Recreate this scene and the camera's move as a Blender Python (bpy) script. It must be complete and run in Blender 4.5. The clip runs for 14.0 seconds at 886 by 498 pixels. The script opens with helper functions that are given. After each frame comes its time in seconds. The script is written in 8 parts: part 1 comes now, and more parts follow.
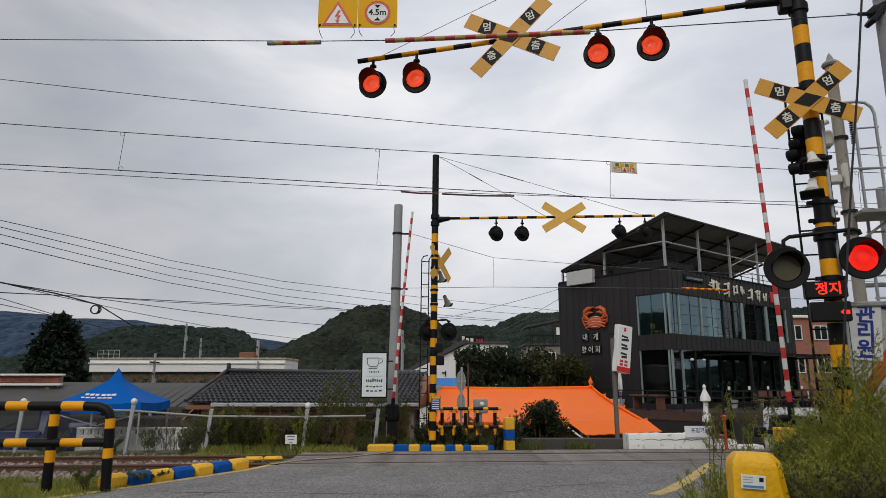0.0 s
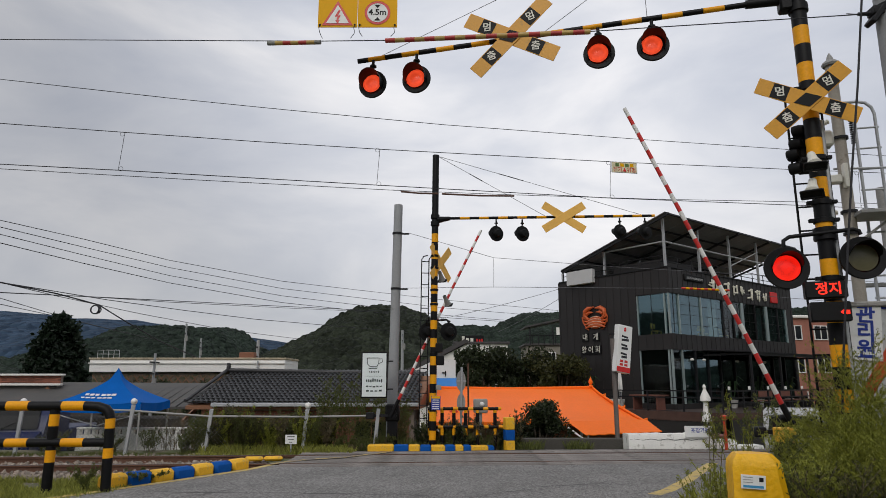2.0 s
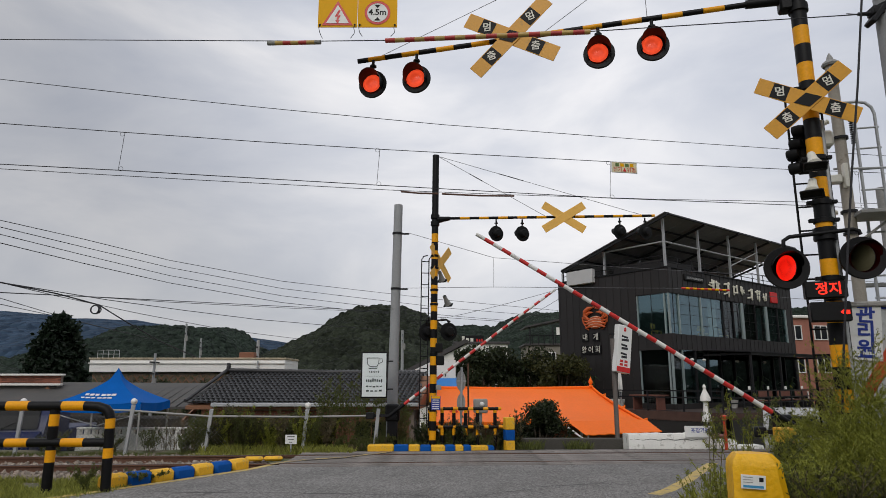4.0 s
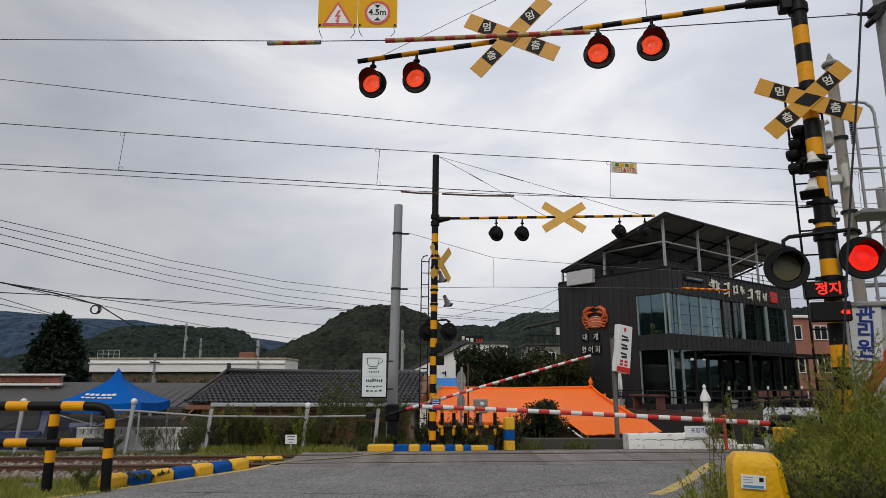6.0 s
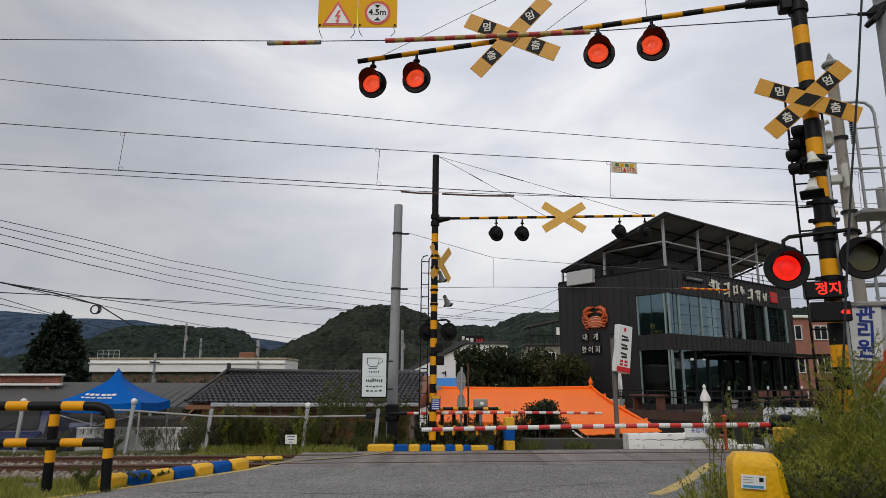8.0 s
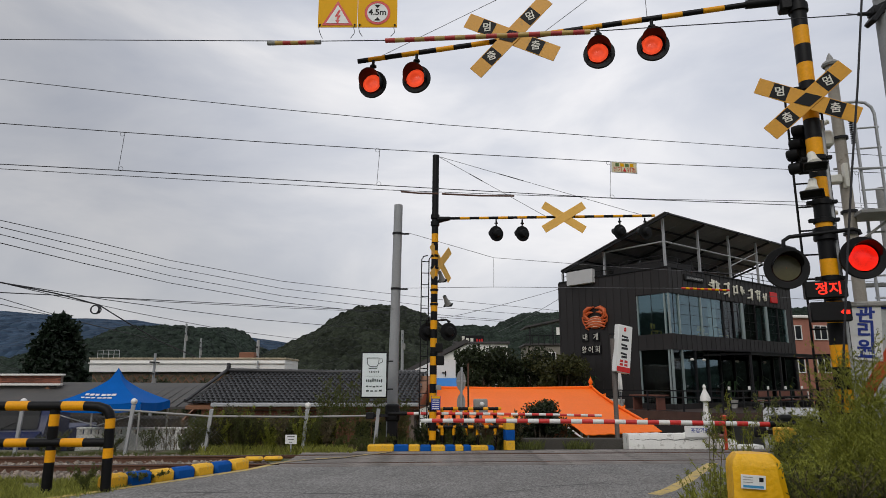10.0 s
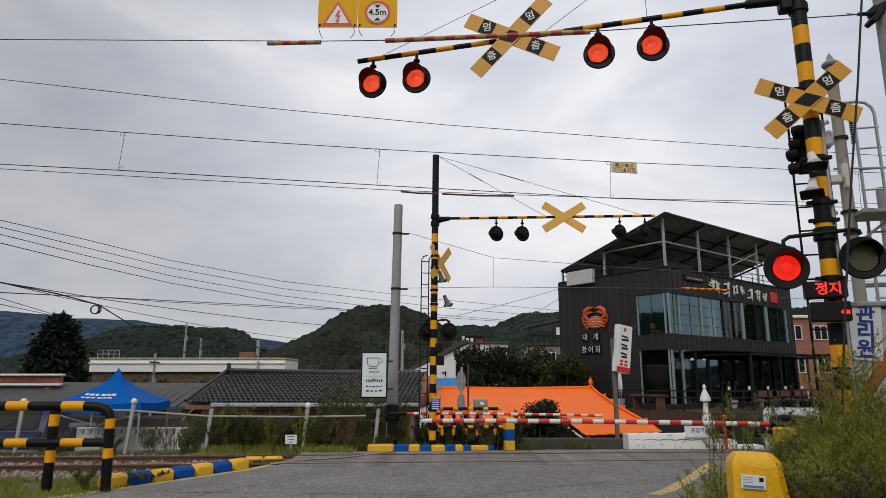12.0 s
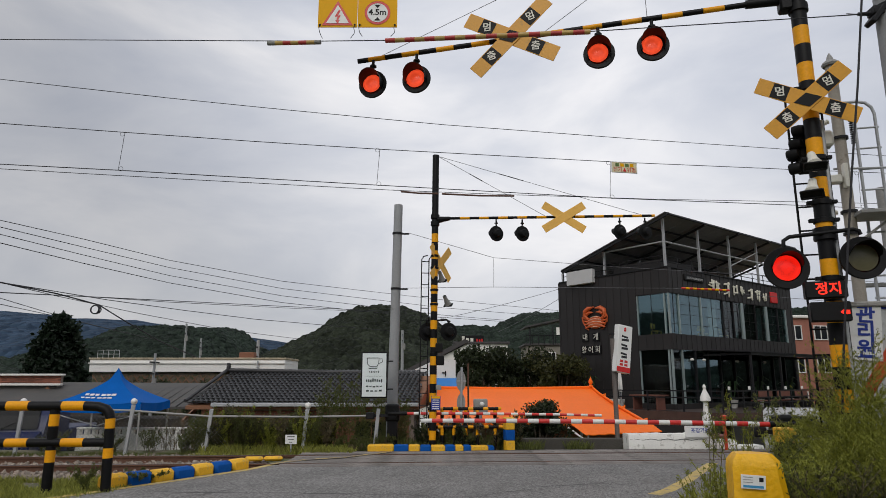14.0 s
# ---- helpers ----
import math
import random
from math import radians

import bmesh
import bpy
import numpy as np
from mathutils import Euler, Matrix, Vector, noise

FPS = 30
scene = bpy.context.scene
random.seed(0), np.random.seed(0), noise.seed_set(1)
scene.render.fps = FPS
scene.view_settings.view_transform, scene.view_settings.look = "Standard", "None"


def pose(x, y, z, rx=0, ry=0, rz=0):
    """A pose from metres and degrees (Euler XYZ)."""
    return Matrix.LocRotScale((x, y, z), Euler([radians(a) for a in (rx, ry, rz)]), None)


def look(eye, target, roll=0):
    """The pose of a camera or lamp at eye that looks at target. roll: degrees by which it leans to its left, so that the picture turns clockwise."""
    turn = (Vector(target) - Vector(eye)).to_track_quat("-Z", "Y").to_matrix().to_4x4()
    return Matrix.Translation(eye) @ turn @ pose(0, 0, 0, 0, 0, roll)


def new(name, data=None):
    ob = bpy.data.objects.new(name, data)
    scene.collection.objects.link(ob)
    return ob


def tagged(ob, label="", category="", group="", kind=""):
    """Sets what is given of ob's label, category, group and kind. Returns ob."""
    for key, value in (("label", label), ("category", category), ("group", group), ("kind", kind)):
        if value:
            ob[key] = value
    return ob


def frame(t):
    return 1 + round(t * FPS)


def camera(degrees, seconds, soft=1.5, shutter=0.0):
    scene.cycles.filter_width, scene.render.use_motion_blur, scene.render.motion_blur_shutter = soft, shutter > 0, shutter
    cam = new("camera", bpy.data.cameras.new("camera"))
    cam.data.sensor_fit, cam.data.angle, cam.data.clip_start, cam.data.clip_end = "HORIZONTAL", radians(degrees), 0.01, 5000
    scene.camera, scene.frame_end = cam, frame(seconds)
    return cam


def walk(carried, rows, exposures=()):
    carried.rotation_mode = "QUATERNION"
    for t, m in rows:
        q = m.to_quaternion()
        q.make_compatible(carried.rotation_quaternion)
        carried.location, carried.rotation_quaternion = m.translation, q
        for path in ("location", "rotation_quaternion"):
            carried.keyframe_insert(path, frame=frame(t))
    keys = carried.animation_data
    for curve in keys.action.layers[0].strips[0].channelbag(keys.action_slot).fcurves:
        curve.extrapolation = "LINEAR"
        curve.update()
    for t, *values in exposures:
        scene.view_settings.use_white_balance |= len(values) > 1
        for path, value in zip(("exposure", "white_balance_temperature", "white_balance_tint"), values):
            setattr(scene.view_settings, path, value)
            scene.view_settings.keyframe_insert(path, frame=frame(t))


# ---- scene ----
# ---- camera ----
cam = camera(68.57, 14.0, soft=0.8)
EYE = pose(0, 0, 1.55, 101.55, 0, 0)
walk(cam, [(0.0, EYE), (14.0, EYE)], exposures=[(0.0, 0.0), (14.0, 0.0)])

# ---- overcast sky and a veiled sun ----
world = bpy.data.worlds.new("sky")
scene.world = world
world.use_nodes = True
wt = world.node_tree
wt.nodes.clear()


def wnode(kind, **values):
    n = wt.nodes.new(kind)
    for k, v in values.items():
        n.inputs[k].default_value = v
    return n


SUN_EL, SUN_AZ = 42.0, 196.0
nishita = wt.nodes.new("ShaderNodeTexSky")
nishita.sky_type = "NISHITA"
nishita.sun_disc = False
nishita.sun_elevation = radians(SUN_EL)
nishita.sun_rotation = radians(SUN_AZ)
coord = wt.nodes.new("ShaderNodeTexCoord")
stretch = wt.nodes.new("ShaderNodeMapping")
stretch.inputs["Scale"].default_value = (1.0, 1.0, 2.6)
stretch.inputs["Location"].default_value = (0.35, 0.1, 0.75)
wt.links.new(coord.outputs["Generated"], stretch.inputs["Vector"])
cloud = wnode("ShaderNodeTexNoise", Scale=2.1, Detail=7.0, Roughness=0.52, Distortion=0.35)
wt.links.new(stretch.outputs["Vector"], cloud.inputs["Vector"])
ramp = wt.nodes.new("ShaderNodeValToRGB")
ramp.color_ramp.elements[0].position, ramp.color_ramp.elements[0].color = 0.30, (0.465, 0.495, 0.575, 1)
ramp.color_ramp.elements[1].position, ramp.color_ramp.elements[1].color = 0.68, (0.865, 0.85, 0.855, 1)
mid = ramp.color_ramp.elements.new(0.49)
mid.color = (0.625, 0.64, 0.69, 1)
wt.links.new(cloud.outputs["Fac"], ramp.inputs["Fac"])
# an overcast sky is brighter towards the zenith
split = wt.nodes.new("ShaderNodeSeparateXYZ")
wt.links.new(coord.outputs["Generated"], split.inputs["Vector"])
lift = wt.nodes.new("ShaderNodeMapRange")
lift.interpolation_type = "SMOOTHSTEP"
lift.inputs["From Min"].default_value, lift.inputs["From Max"].default_value = 0.5, 1.0
lift.inputs["To Min"].default_value, lift.inputs["To Max"].default_value = 1.0, 1.25
wt.links.new(split.outputs["Z"], lift.inputs["Value"])
# the cloud is thinner to the south-east, where it glows
toward = wt.nodes.new("ShaderNodeVectorMath")
toward.operation = "DOT_PRODUCT"
toward.inputs[1].default_value = Vector((0.18, 0.80, 0.57)).normalized()
wt.links.new(coord.outputs["Generated"], toward.inputs[0])
bright = wt.nodes.new("ShaderNodeMapRange")
bright.interpolation_type = "SMOOTHSTEP"
bright.inputs["From Min"].default_value, bright.inputs["From Max"].default_value = 0.72, 1.0
bright.inputs["To Min"].default_value, bright.inputs["To Max"].default_value = 0.76, 1.24
wt.links.new(toward.outputs["Value"], bright.inputs["Value"])
both = wt.nodes.new("ShaderNodeMath")
both.operation = "MULTIPLY"
wt.links.new(lift.outputs["Result"], both.inputs[0])
wt.links.new(bright.outputs["Result"], both.inputs[1])
veil = wt.nodes.new("ShaderNodeVectorMath")
veil.operation = "SCALE"
wt.links.new(ramp.outputs["Color"], veil.inputs[0])
wt.links.new(both.outputs[0], veil.inputs["Scale"])
clear_bg = wnode("ShaderNodeBackground", Strength=0.08)
wt.links.new(nishita.outputs["Color"], clear_bg.inputs["Color"])
cloud_bg = wnode("ShaderNodeBackground", Strength=0.98)
wt.links.new(veil.outputs["Vector"], cloud_bg.inputs["Color"])
over = wt.nodes.new("ShaderNodeMixShader")
over.inputs[0].default_value = 0.93
wt.links.new(clear_bg.outputs[0], over.inputs[1])
wt.links.new(cloud_bg.outputs[0], over.inputs[2])
sky_out = wt.nodes.new("ShaderNodeOutputWorld")
wt.links.new(over.outputs[0], sky_out.inputs["Surface"])

sun_data = bpy.data.lights.new("sun", "SUN")
sun_data.energy, sun_data.angle, sun_data.color = 1.15, radians(35), (1.0, 0.965, 0.91)
sun = new("sun", sun_data)
a, e = radians(SUN_AZ), radians(SUN_EL)
SUN_WAY = Vector((math.sin(a) * math.cos(e), math.cos(a) * math.cos(e), math.sin(e)))
sun.matrix_world = look(SUN_WAY * 60, (0, 0, 0))


# ---- materials ----
def mat(name, rgb, rough=0.6, metal=0.0, var=0.18, scale=3.0, fine=40.0, bump=0.15, dirt=None, dirt_amount=0.35, island=0.0, each=0.0, spec=0.5):
    """A surface of one base colour with variation at two scales, fine relief and, if given, dirt in patches."""
    m = bpy.data.materials.new(name)
    m.use_nodes = True
    t = m.node_tree
    b = t.nodes["Principled BSDF"]
    b.inputs["Roughness"].default_value, b.inputs["Metallic"].default_value = rough, metal
    b.inputs["Specular IOR Level"].default_value = spec
    c = t.nodes.new("ShaderNodeTexCoord")
    big = t.nodes.new("ShaderNodeTexNoise")
    big.inputs["Scale"].default_value, big.inputs["Detail"].default_value = scale, 5.0
    small = t.nodes.new("ShaderNodeTexNoise")
    small.inputs["Scale"].default_value, small.inputs["Detail"].default_value = fine, 4.0
    t.links.new(c.outputs["Object"], big.inputs["Vector"])
    t.links.new(c.outputs["Object"], small.inputs["Vector"])
    add = t.nodes.new("ShaderNodeMath")
    add.operation = "ADD"
    t.links.new(big.outputs["Fac"], add.inputs[0])
    t.links.new(small.outputs["Fac"], add.inputs[1])
    value = t.nodes.new("ShaderNodeMapRange")
    value.inputs["From Min"].default_value, value.inputs["From Max"].default_value = 0.6, 1.4
    value.inputs["To Min"].default_value, value.inputs["To Max"].default_value = 1 - var, 1 + var
    t.links.new(add.outputs[0], value.inputs["Value"])
    last = value.outputs["Result"]
    for amount, kind, socket in ((island, "ShaderNodeNewGeometry", "Random Per Island"), (each, "ShaderNodeObjectInfo", "Random")):
        if amount:
            r = t.nodes.new(kind)
            spread = t.nodes.new("ShaderNodeMapRange")
            spread.inputs["To Min"].default_value, spread.inputs["To Max"].default_value = 1 - amount, 1 + amount
            t.links.new(r.outputs[socket], spread.inputs["Value"])
            mul = t.nodes.new("ShaderNodeMath")
            mul.operation = "MULTIPLY"
            t.links.new(last, mul.inputs[0])
            t.links.new(spread.outputs["Result"], mul.inputs[1])
            last = mul.outputs[0]
    tone = t.nodes.new("ShaderNodeVectorMath")
    tone.operation = "SCALE"
    tone.inputs[0].default_value = rgb
    t.links.new(last, tone.inputs["Scale"])
    colour = tone.outputs["Vector"]
    if dirt:
        patch = t.nodes.new("ShaderNodeTexNoise")
        patch.inputs["Scale"].default_value, patch.inputs["Detail"].default_value = scale * 2.3, 8.0
        patch.inputs["Roughness"].default_value = 0.65
        t.links.new(c.outputs["Object"], patch.inputs["Vector"])
        edge = t.nodes.new("ShaderNodeMapRange")
        edge.inputs["From Min"].default_value, edge.inputs["From Max"].default_value = 0.72 - dirt_amount * 0.5, 0.86 - dirt_amount * 0.5
        t.links.new(patch.outputs["Fac"], edge.inputs["Value"])
        mix = t.nodes.new("ShaderNodeMix")
        mix.data_type = "RGBA"
        mix.inputs["B"].default_value = (*dirt, 1)
        for s in mix.inputs:
            if s.name == "B" and s.type == "RGBA":
                s.default_value = (*dirt, 1)
        t.links.new(edge.outputs["Result"], mix.inputs["Factor"])
        t.links.new(colour, [s for s in mix.inputs if s.name == "A" and s.type == "RGBA"][0])
        colour = [s for s in mix.outputs if s.type == "RGBA"][0]
    t.links.new(colour, b.inputs["Base Color"])
    if bump:
        bp = t.nodes.new("ShaderNodeBump")
        bp.inputs["Strength"].default_value, bp.inputs["Distance"].default_value = bump, 0.01
        t.links.new(small.outputs["Fac"], bp.inputs["Height"])
        t.links.new(bp.outputs["Normal"], b.inputs["Normal"])
    return m


def glow(name, rgb, strength, base=(0.3, 0.02, 0.01), dots=0.0):
    """A lit lens: it gives off its own light, broken into small diodes where dots is set."""
    m = mat(name, base, 0.25, var=0.05)
    t = m.node_tree
    b = t.nodes["Principled BSDF"]
    b.inputs["Emission Color"].default_value = (*rgb, 1)
    b.inputs["Emission Strength"].default_value = strength
    if dots:
        c = t.nodes.new("ShaderNodeTexCoord")
        v = t.nodes.new("ShaderNodeTexVoronoi")
        v.inputs["Scale"].default_value, v.inputs["Randomness"].default_value = dots, 0.25
        t.links.new(c.outputs["Object"], v.inputs["Vector"])
        r = t.nodes.new("ShaderNodeMapRange")
        r.inputs["From Min"].default_value, r.inputs["From Max"].default_value = 0.15, 0.65
        r.inputs["To Min"].default_value, r.inputs["To Max"].default_value = strength * 1.15, strength * 0.55
        t.links.new(v.outputs["Distance"], r.inputs["Value"])
        t.links.new(r.outputs["Result"], b.inputs["Emission Strength"])
    return m


def leafy(name, rgb, island=0.45, shine=0.45, through_light=0.35):
    """Foliage: leaves differ one by one, and let some light through."""
    m = mat(name, rgb, shine, var=0.25, scale=0.8, fine=9.0, bump=0.0, island=island, spec=0.3)
    t = m.node_tree
    b = t.nodes["Principled BSDF"]
    tr = t.nodes.new("ShaderNodeBsdfTranslucent")
    t.links.new(b.inputs["Base Color"].links[0].from_socket, tr.inputs["Color"])
    mix = t.nodes.new("ShaderNodeMixShader")
    mix.inputs[0].default_value = through_light
    t.links.new(b.outputs[0], mix.inputs[1])
    t.links.new(tr.outputs[0], mix.inputs[2])
    t.links.new(mix.outputs[0], t.nodes["Material Output"].inputs["Surface"])
    return m


def glass(name, tint, ior=1.5, rough=0.02, sheen=(1, 1, 1)):
    m = bpy.data.materials.new(name)
    m.use_nodes = True
    b = m.node_tree.nodes["Principled BSDF"]
    b.inputs["Base Color"].default_value = (*tint, 1)
    b.inputs["Roughness"].default_value, b.inputs["IOR"].default_value = rough, ior
    b.inputs["Transmission Weight"].default_value = 1.0
    b.inputs["Specular Tint"].default_value = (*sheen, 1)
    return m


YELLOW = mat("signal_yellow_paint", (0.86, 0.37, 0.004), 0.5, var=0.14, dirt=(0.42, 0.17, 0.02), dirt_amount=0.22, spec=0.3)
BLACK = mat("black_paint", (0.005, 0.005, 0.006), 0.5, var=0.3, dirt=(0.014, 0.013, 0.012), dirt_amount=0.25, spec=0.22)
PLASTIC = mat("black_plastic", (0.005, 0.005, 0.0055), 0.55, var=0.2, spec=0.25)
RED = mat("red_paint", (0.62, 0.03, 0.025), 0.42, var=0.15)
WHITE = mat("white_paint", (0.78, 0.77, 0.74), 0.5, var=0.08, dirt=(0.45, 0.43, 0.39), dirt_amount=0.22)
BLUE = mat("blue_paint", (0.004, 0.085, 0.36), 0.7, var=0.15, dirt=(0.12, 0.13, 0.16), dirt_amount=0.2, spec=0.15)
KERB_YELLOW = mat("kerb_yellow_paint", (0.84, 0.46, 0.02), 0.65, var=0.16, scale=5, bump=0.35, dirt=(0.35, 0.27, 0.15), dirt_amount=0.3)
SIGN_YELLOW = mat("sign_yellow_enamel", (0.86, 0.44, 0.002), 0.5, var=0.05, bump=0.03, spec=0.15)
BOARD_YELLOW = mat("crossbuck_yellow", (0.68, 0.32, 0.014), 0.45, var=0.1, dirt=(0.35, 0.2, 0.05), dirt_amount=0.18, bump=0.05)
BOARD_BACK = mat("crossbuck_pale_back", (0.88, 0.50, 0.10), 0.5, var=0.1, bump=0.05)
SIGN_RED = mat("sign_red", (0.65, 0.02, 0.02), 0.4, var=0.05, bump=0.02)
SIGN_WHITE = mat("sign_white", (0.82, 0.82, 0.80), 0.4, var=0.05, bump=0.02)
SIGN_BLUE = mat("sign_blue", (0.02, 0.045, 0.30), 0.4, var=0.08, bump=0.02)
GALV = mat("galvanised_steel", (0.42, 0.43, 0.44), 0.5, 0.35, var=0.15, dirt=(0.25, 0.24, 0.22), dirt_amount=0.2)
GREY_STEEL = mat("grey_painted_steel", (0.31, 0.305, 0.29), 0.55, 0.1, var=0.15, dirt=(0.2, 0.17, 0.14), dirt_amount=0.22)
CREAM = mat("cream_horn_plastic", (0.72, 0.70, 0.62), 0.45, var=0.1, dirt=(0.4, 0.37, 0.3), dirt_amount=0.25)
CONCRETE = mat("weathered_concrete", (0.36, 0.35, 0.33), 0.85, var=0.22, scale=1.5, bump=0.4, dirt=(0.16, 0.15, 0.13), dirt_amount=0.3)
POLE_CONCRETE = mat("spun_concrete", (0.33, 0.34, 0.35), 0.8, var=0.14, scale=2.0, bump=0.2, dirt=(0.22, 0.22, 0.21), dirt_amount=0.25)
WALL_CONCRETE = mat("dark_stained_concrete", (0.075, 0.068, 0.06), 0.9, var=0.3, scale=1.2, bump=0.4, dirt=(0.05, 0.05, 0.04), dirt_amount=0.4)
ASPHALT = mat("worn_asphalt", (0.205, 0.198, 0.19), 0.92, var=0.3, scale=0.9, fine=30, bump=0.0, dirt=(0.135, 0.13, 0.125), dirt_amount=0.25, spec=0.25)


def add_grain(m, size, depth, spread):
    """Coarse stones in a binder: pale and dark specks with relief."""
    t = m.node_tree
    b = t.nodes["Principled BSDF"]
    c = t.nodes.new("ShaderNodeTexCoord")
    v = t.nodes.new("ShaderNodeTexVoronoi")
    v.inputs["Scale"].default_value = size
    t.links.new(c.outputs["Object"], v.inputs["Vector"])
    sp = t.nodes.new("ShaderNodeSeparateColor")
    t.links.new(v.outputs["Color"], sp.inputs["Color"])
    r = t.nodes.new("ShaderNodeMapRange")
    r.inputs["To Min"].default_value, r.inputs["To Max"].default_value = 1 - spread, 1 + spread
    t.links.new(sp.outputs["Red"], r.inputs["Value"])
    k = t.nodes.new("ShaderNodeVectorMath")
    k.operation = "SCALE"
    t.links.new(b.inputs["Base Color"].links[0].from_socket, k.inputs[0])
    t.links.new(r.outputs["Result"], k.inputs["Scale"])
    t.links.new(k.outputs["Vector"], b.inputs["Base Color"])
    u = t.nodes.new("ShaderNodeBump")
    u.inputs["Strength"].default_value, u.inputs["Distance"].default_value = 1.0, depth
    t.links.new(sp.outputs["Green"], u.inputs["Height"])
    t.links.new(u.outputs["Normal"], b.inputs["Normal"])


add_grain(ASPHALT, 42.0, 0.006, 0.42)
PANEL = mat("crossing_panel_concrete", (0.19, 0.17, 0.155), 0.88, var=0.5, scale=1.5, bump=0.4, dirt=(0.11, 0.098, 0.088), dirt_amount=0.4, each=0.38)
LINE_YELLOW = mat("road_line_yellow", (0.55, 0.40, 0.12), 0.75, var=0.2, scale=4, bump=0.3, dirt=(0.22, 0.20, 0.17), dirt_amount=0.42)
RUST = mat("rusty_rail", (0.14, 0.07, 0.045), 0.7, 0.3, var=0.3, bump=0.3)
RAIL_HEAD = mat("rail_head", (0.16, 0.13, 0.12), 0.4, 0.6, var=0.2)
STONE = mat("ballast_stone", (0.27, 0.225, 0.185), 0.9, var=0.25, bump=0.3, island=0.45)
EARTH = mat("weedy_earth", (0.13, 0.115, 0.07), 0.95, var=0.4, scale=0.4, fine=12, bump=0.6, dirt=(0.07, 0.10, 0.03), dirt_amount=0.55)
WIRE = mat("dark_wire", (0.02, 0.02, 0.024), 0.7, 0.1, var=0.1, bump=0)
PALE_WIRE = mat("pale_wire", (0.16, 0.16, 0.17), 0.6, 0.3, var=0.1, bump=0)
DARK_STEEL = mat("dark_steel", (0.016, 0.016, 0.018), 0.55, 0.2, var=0.2, spec=0.3)
RUBBER = mat("rubber", (0.02, 0.02, 0.02), 0.8, var=0.2)


# ---- mesh helpers ----
class Geo:
    """Points, faces and the slot of each face, gathered before they become one mesh."""

    def __init__(self):
        self.v, self.f, self.s = [], [], []

    def add(self, pts, faces, slot=0):
        k = len(self.v)
        self.v.extend([tuple(p) for p in pts])
        for f in faces:
            self.f.append(tuple(i + k for i in f))
            self.s.append(slot)
        return self

    def box(self, c, size, slot=0, rot=None, bev=0.0):
        hx, hy, hz = (d / 2 for d in size)
        b = min(bev, hx * 0.9, hy * 0.9, hz * 0.9)
        pts, idx = [], {}
        for sx in (-1, 1):
            for sy in (-1, 1):
                for sz in (-1, 1):
                    for ax in range(3 if b else 1):
                        p = [sx * hx, sy * hy, sz * hz]
                        if b:
                            for k in range(3):
                                if k != ax:
                                    p[k] -= (sx, sy, sz)[k] * b
                        idx[sx, sy, sz, ax] = len(pts)
                        pts.append(Vector(p))
        faces = []
        if b:
            for ax in range(3):
                o1, o2 = (ax + 1) % 3, (ax + 2) % 3
                for s in (-1, 1):
                    ring = []
                    for q1, q2 in ((-1, -1), (1, -1), (1, 1), (-1, 1)):
                        k = [0, 0, 0]
                        k[ax], k[o1], k[o2] = s, q1, q2
                        ring.append(idx[(*k, ax)])
                    faces.append(ring if s > 0 else ring[::-1])
                for q1 in (-1, 1):
                    for q2 in (-1, 1):
                        k0, k1 = [0, 0, 0], [0, 0, 0]
                        k0[ax], k1[ax] = -1, 1
                        k0[o1] = k1[o1] = q1
                        k0[o2] = k1[o2] = q2
                        r = [idx[(*k0, o1)], idx[(*k1, o1)], idx[(*k1, o2)], idx[(*k0, o2)]]
                        faces.append(r if q1 * q2 < 0 else r[::-1])
            for sx in (-1, 1):
                for sy in (-1, 1):
                    for sz in (-1, 1):
                        r = [idx[sx, sy, sz, k] for k in range(3)]
                        faces.append(r if sx * sy * sz > 0 else r[::-1])
        else:
            g = lambda x, y, z: idx[x, y, z, 0]
            faces = [[g(-1, -1, -1), g(-1, 1, -1), g(1, 1, -1), g(1, -1, -1)], [g(-1, -1, 1), g(1, -1, 1), g(1, 1, 1), g(-1, 1, 1)],
                     [g(-1, -1, -1), g(1, -1, -1), g(1, -1, 1), g(-1, -1, 1)], [g(-1, 1, -1), g(-1, 1, 1), g(1, 1, 1), g(1, 1, -1)],
                     [g(-1, -1, -1), g(-1, -1, 1), g(-1, 1, 1), g(-1, 1, -1)], [g(1, -1, -1), g(1, 1, -1), g(1, 1, 1), g(1, -1, 1)]]
        if rot is not None:
            pts = [rot @ p for p in pts]
        c = Vector(c)
        return self.add([p + c for p in pts], faces, slot)

    def cyl(self, p0, p1, r0, r1=None, n=12, slot=0, caps=True):
        return self.tube([p0, p1], [r0, r0 if r1 is None else r1], n, slot, caps)

    def tube(self, path, r, n=8, slot=0, caps=True):
        path = [Vector(p) for p in path]
        rad = r if isinstance(r, (list, tuple)) else [r] * len(path)
        pts, faces = [], []
        side = None
        for i, p in enumerate(path):
            way = (path[min(i + 1, len(path) - 1)] - path[max(i - 1, 0)]).normalized()
            if side is None:
                side = way.cross(Vector((0, 0, 1)) if abs(way.z) < 0.9 else Vector((0, 1, 0))).normalized()
            side = (side - way * side.dot(way)).normalized()
            up = way.cross(side)
            for k in range(n):
                a = 2 * math.pi * k / n
                pts.append(p + (side * math.cos(a) + up * math.sin(a)) * rad[i])
        for i in range(len(path) - 1):
            for k in range(n):
                a, b = i * n + k, i * n + (k + 1) % n
                faces.append((a, b, b + n, a + n))
        if caps:
            faces.append(tuple(range(n))[::-1])
            faces.append(tuple(range((len(path) - 1) * n, len(path) * n)))
        return self.add(pts, faces, slot)

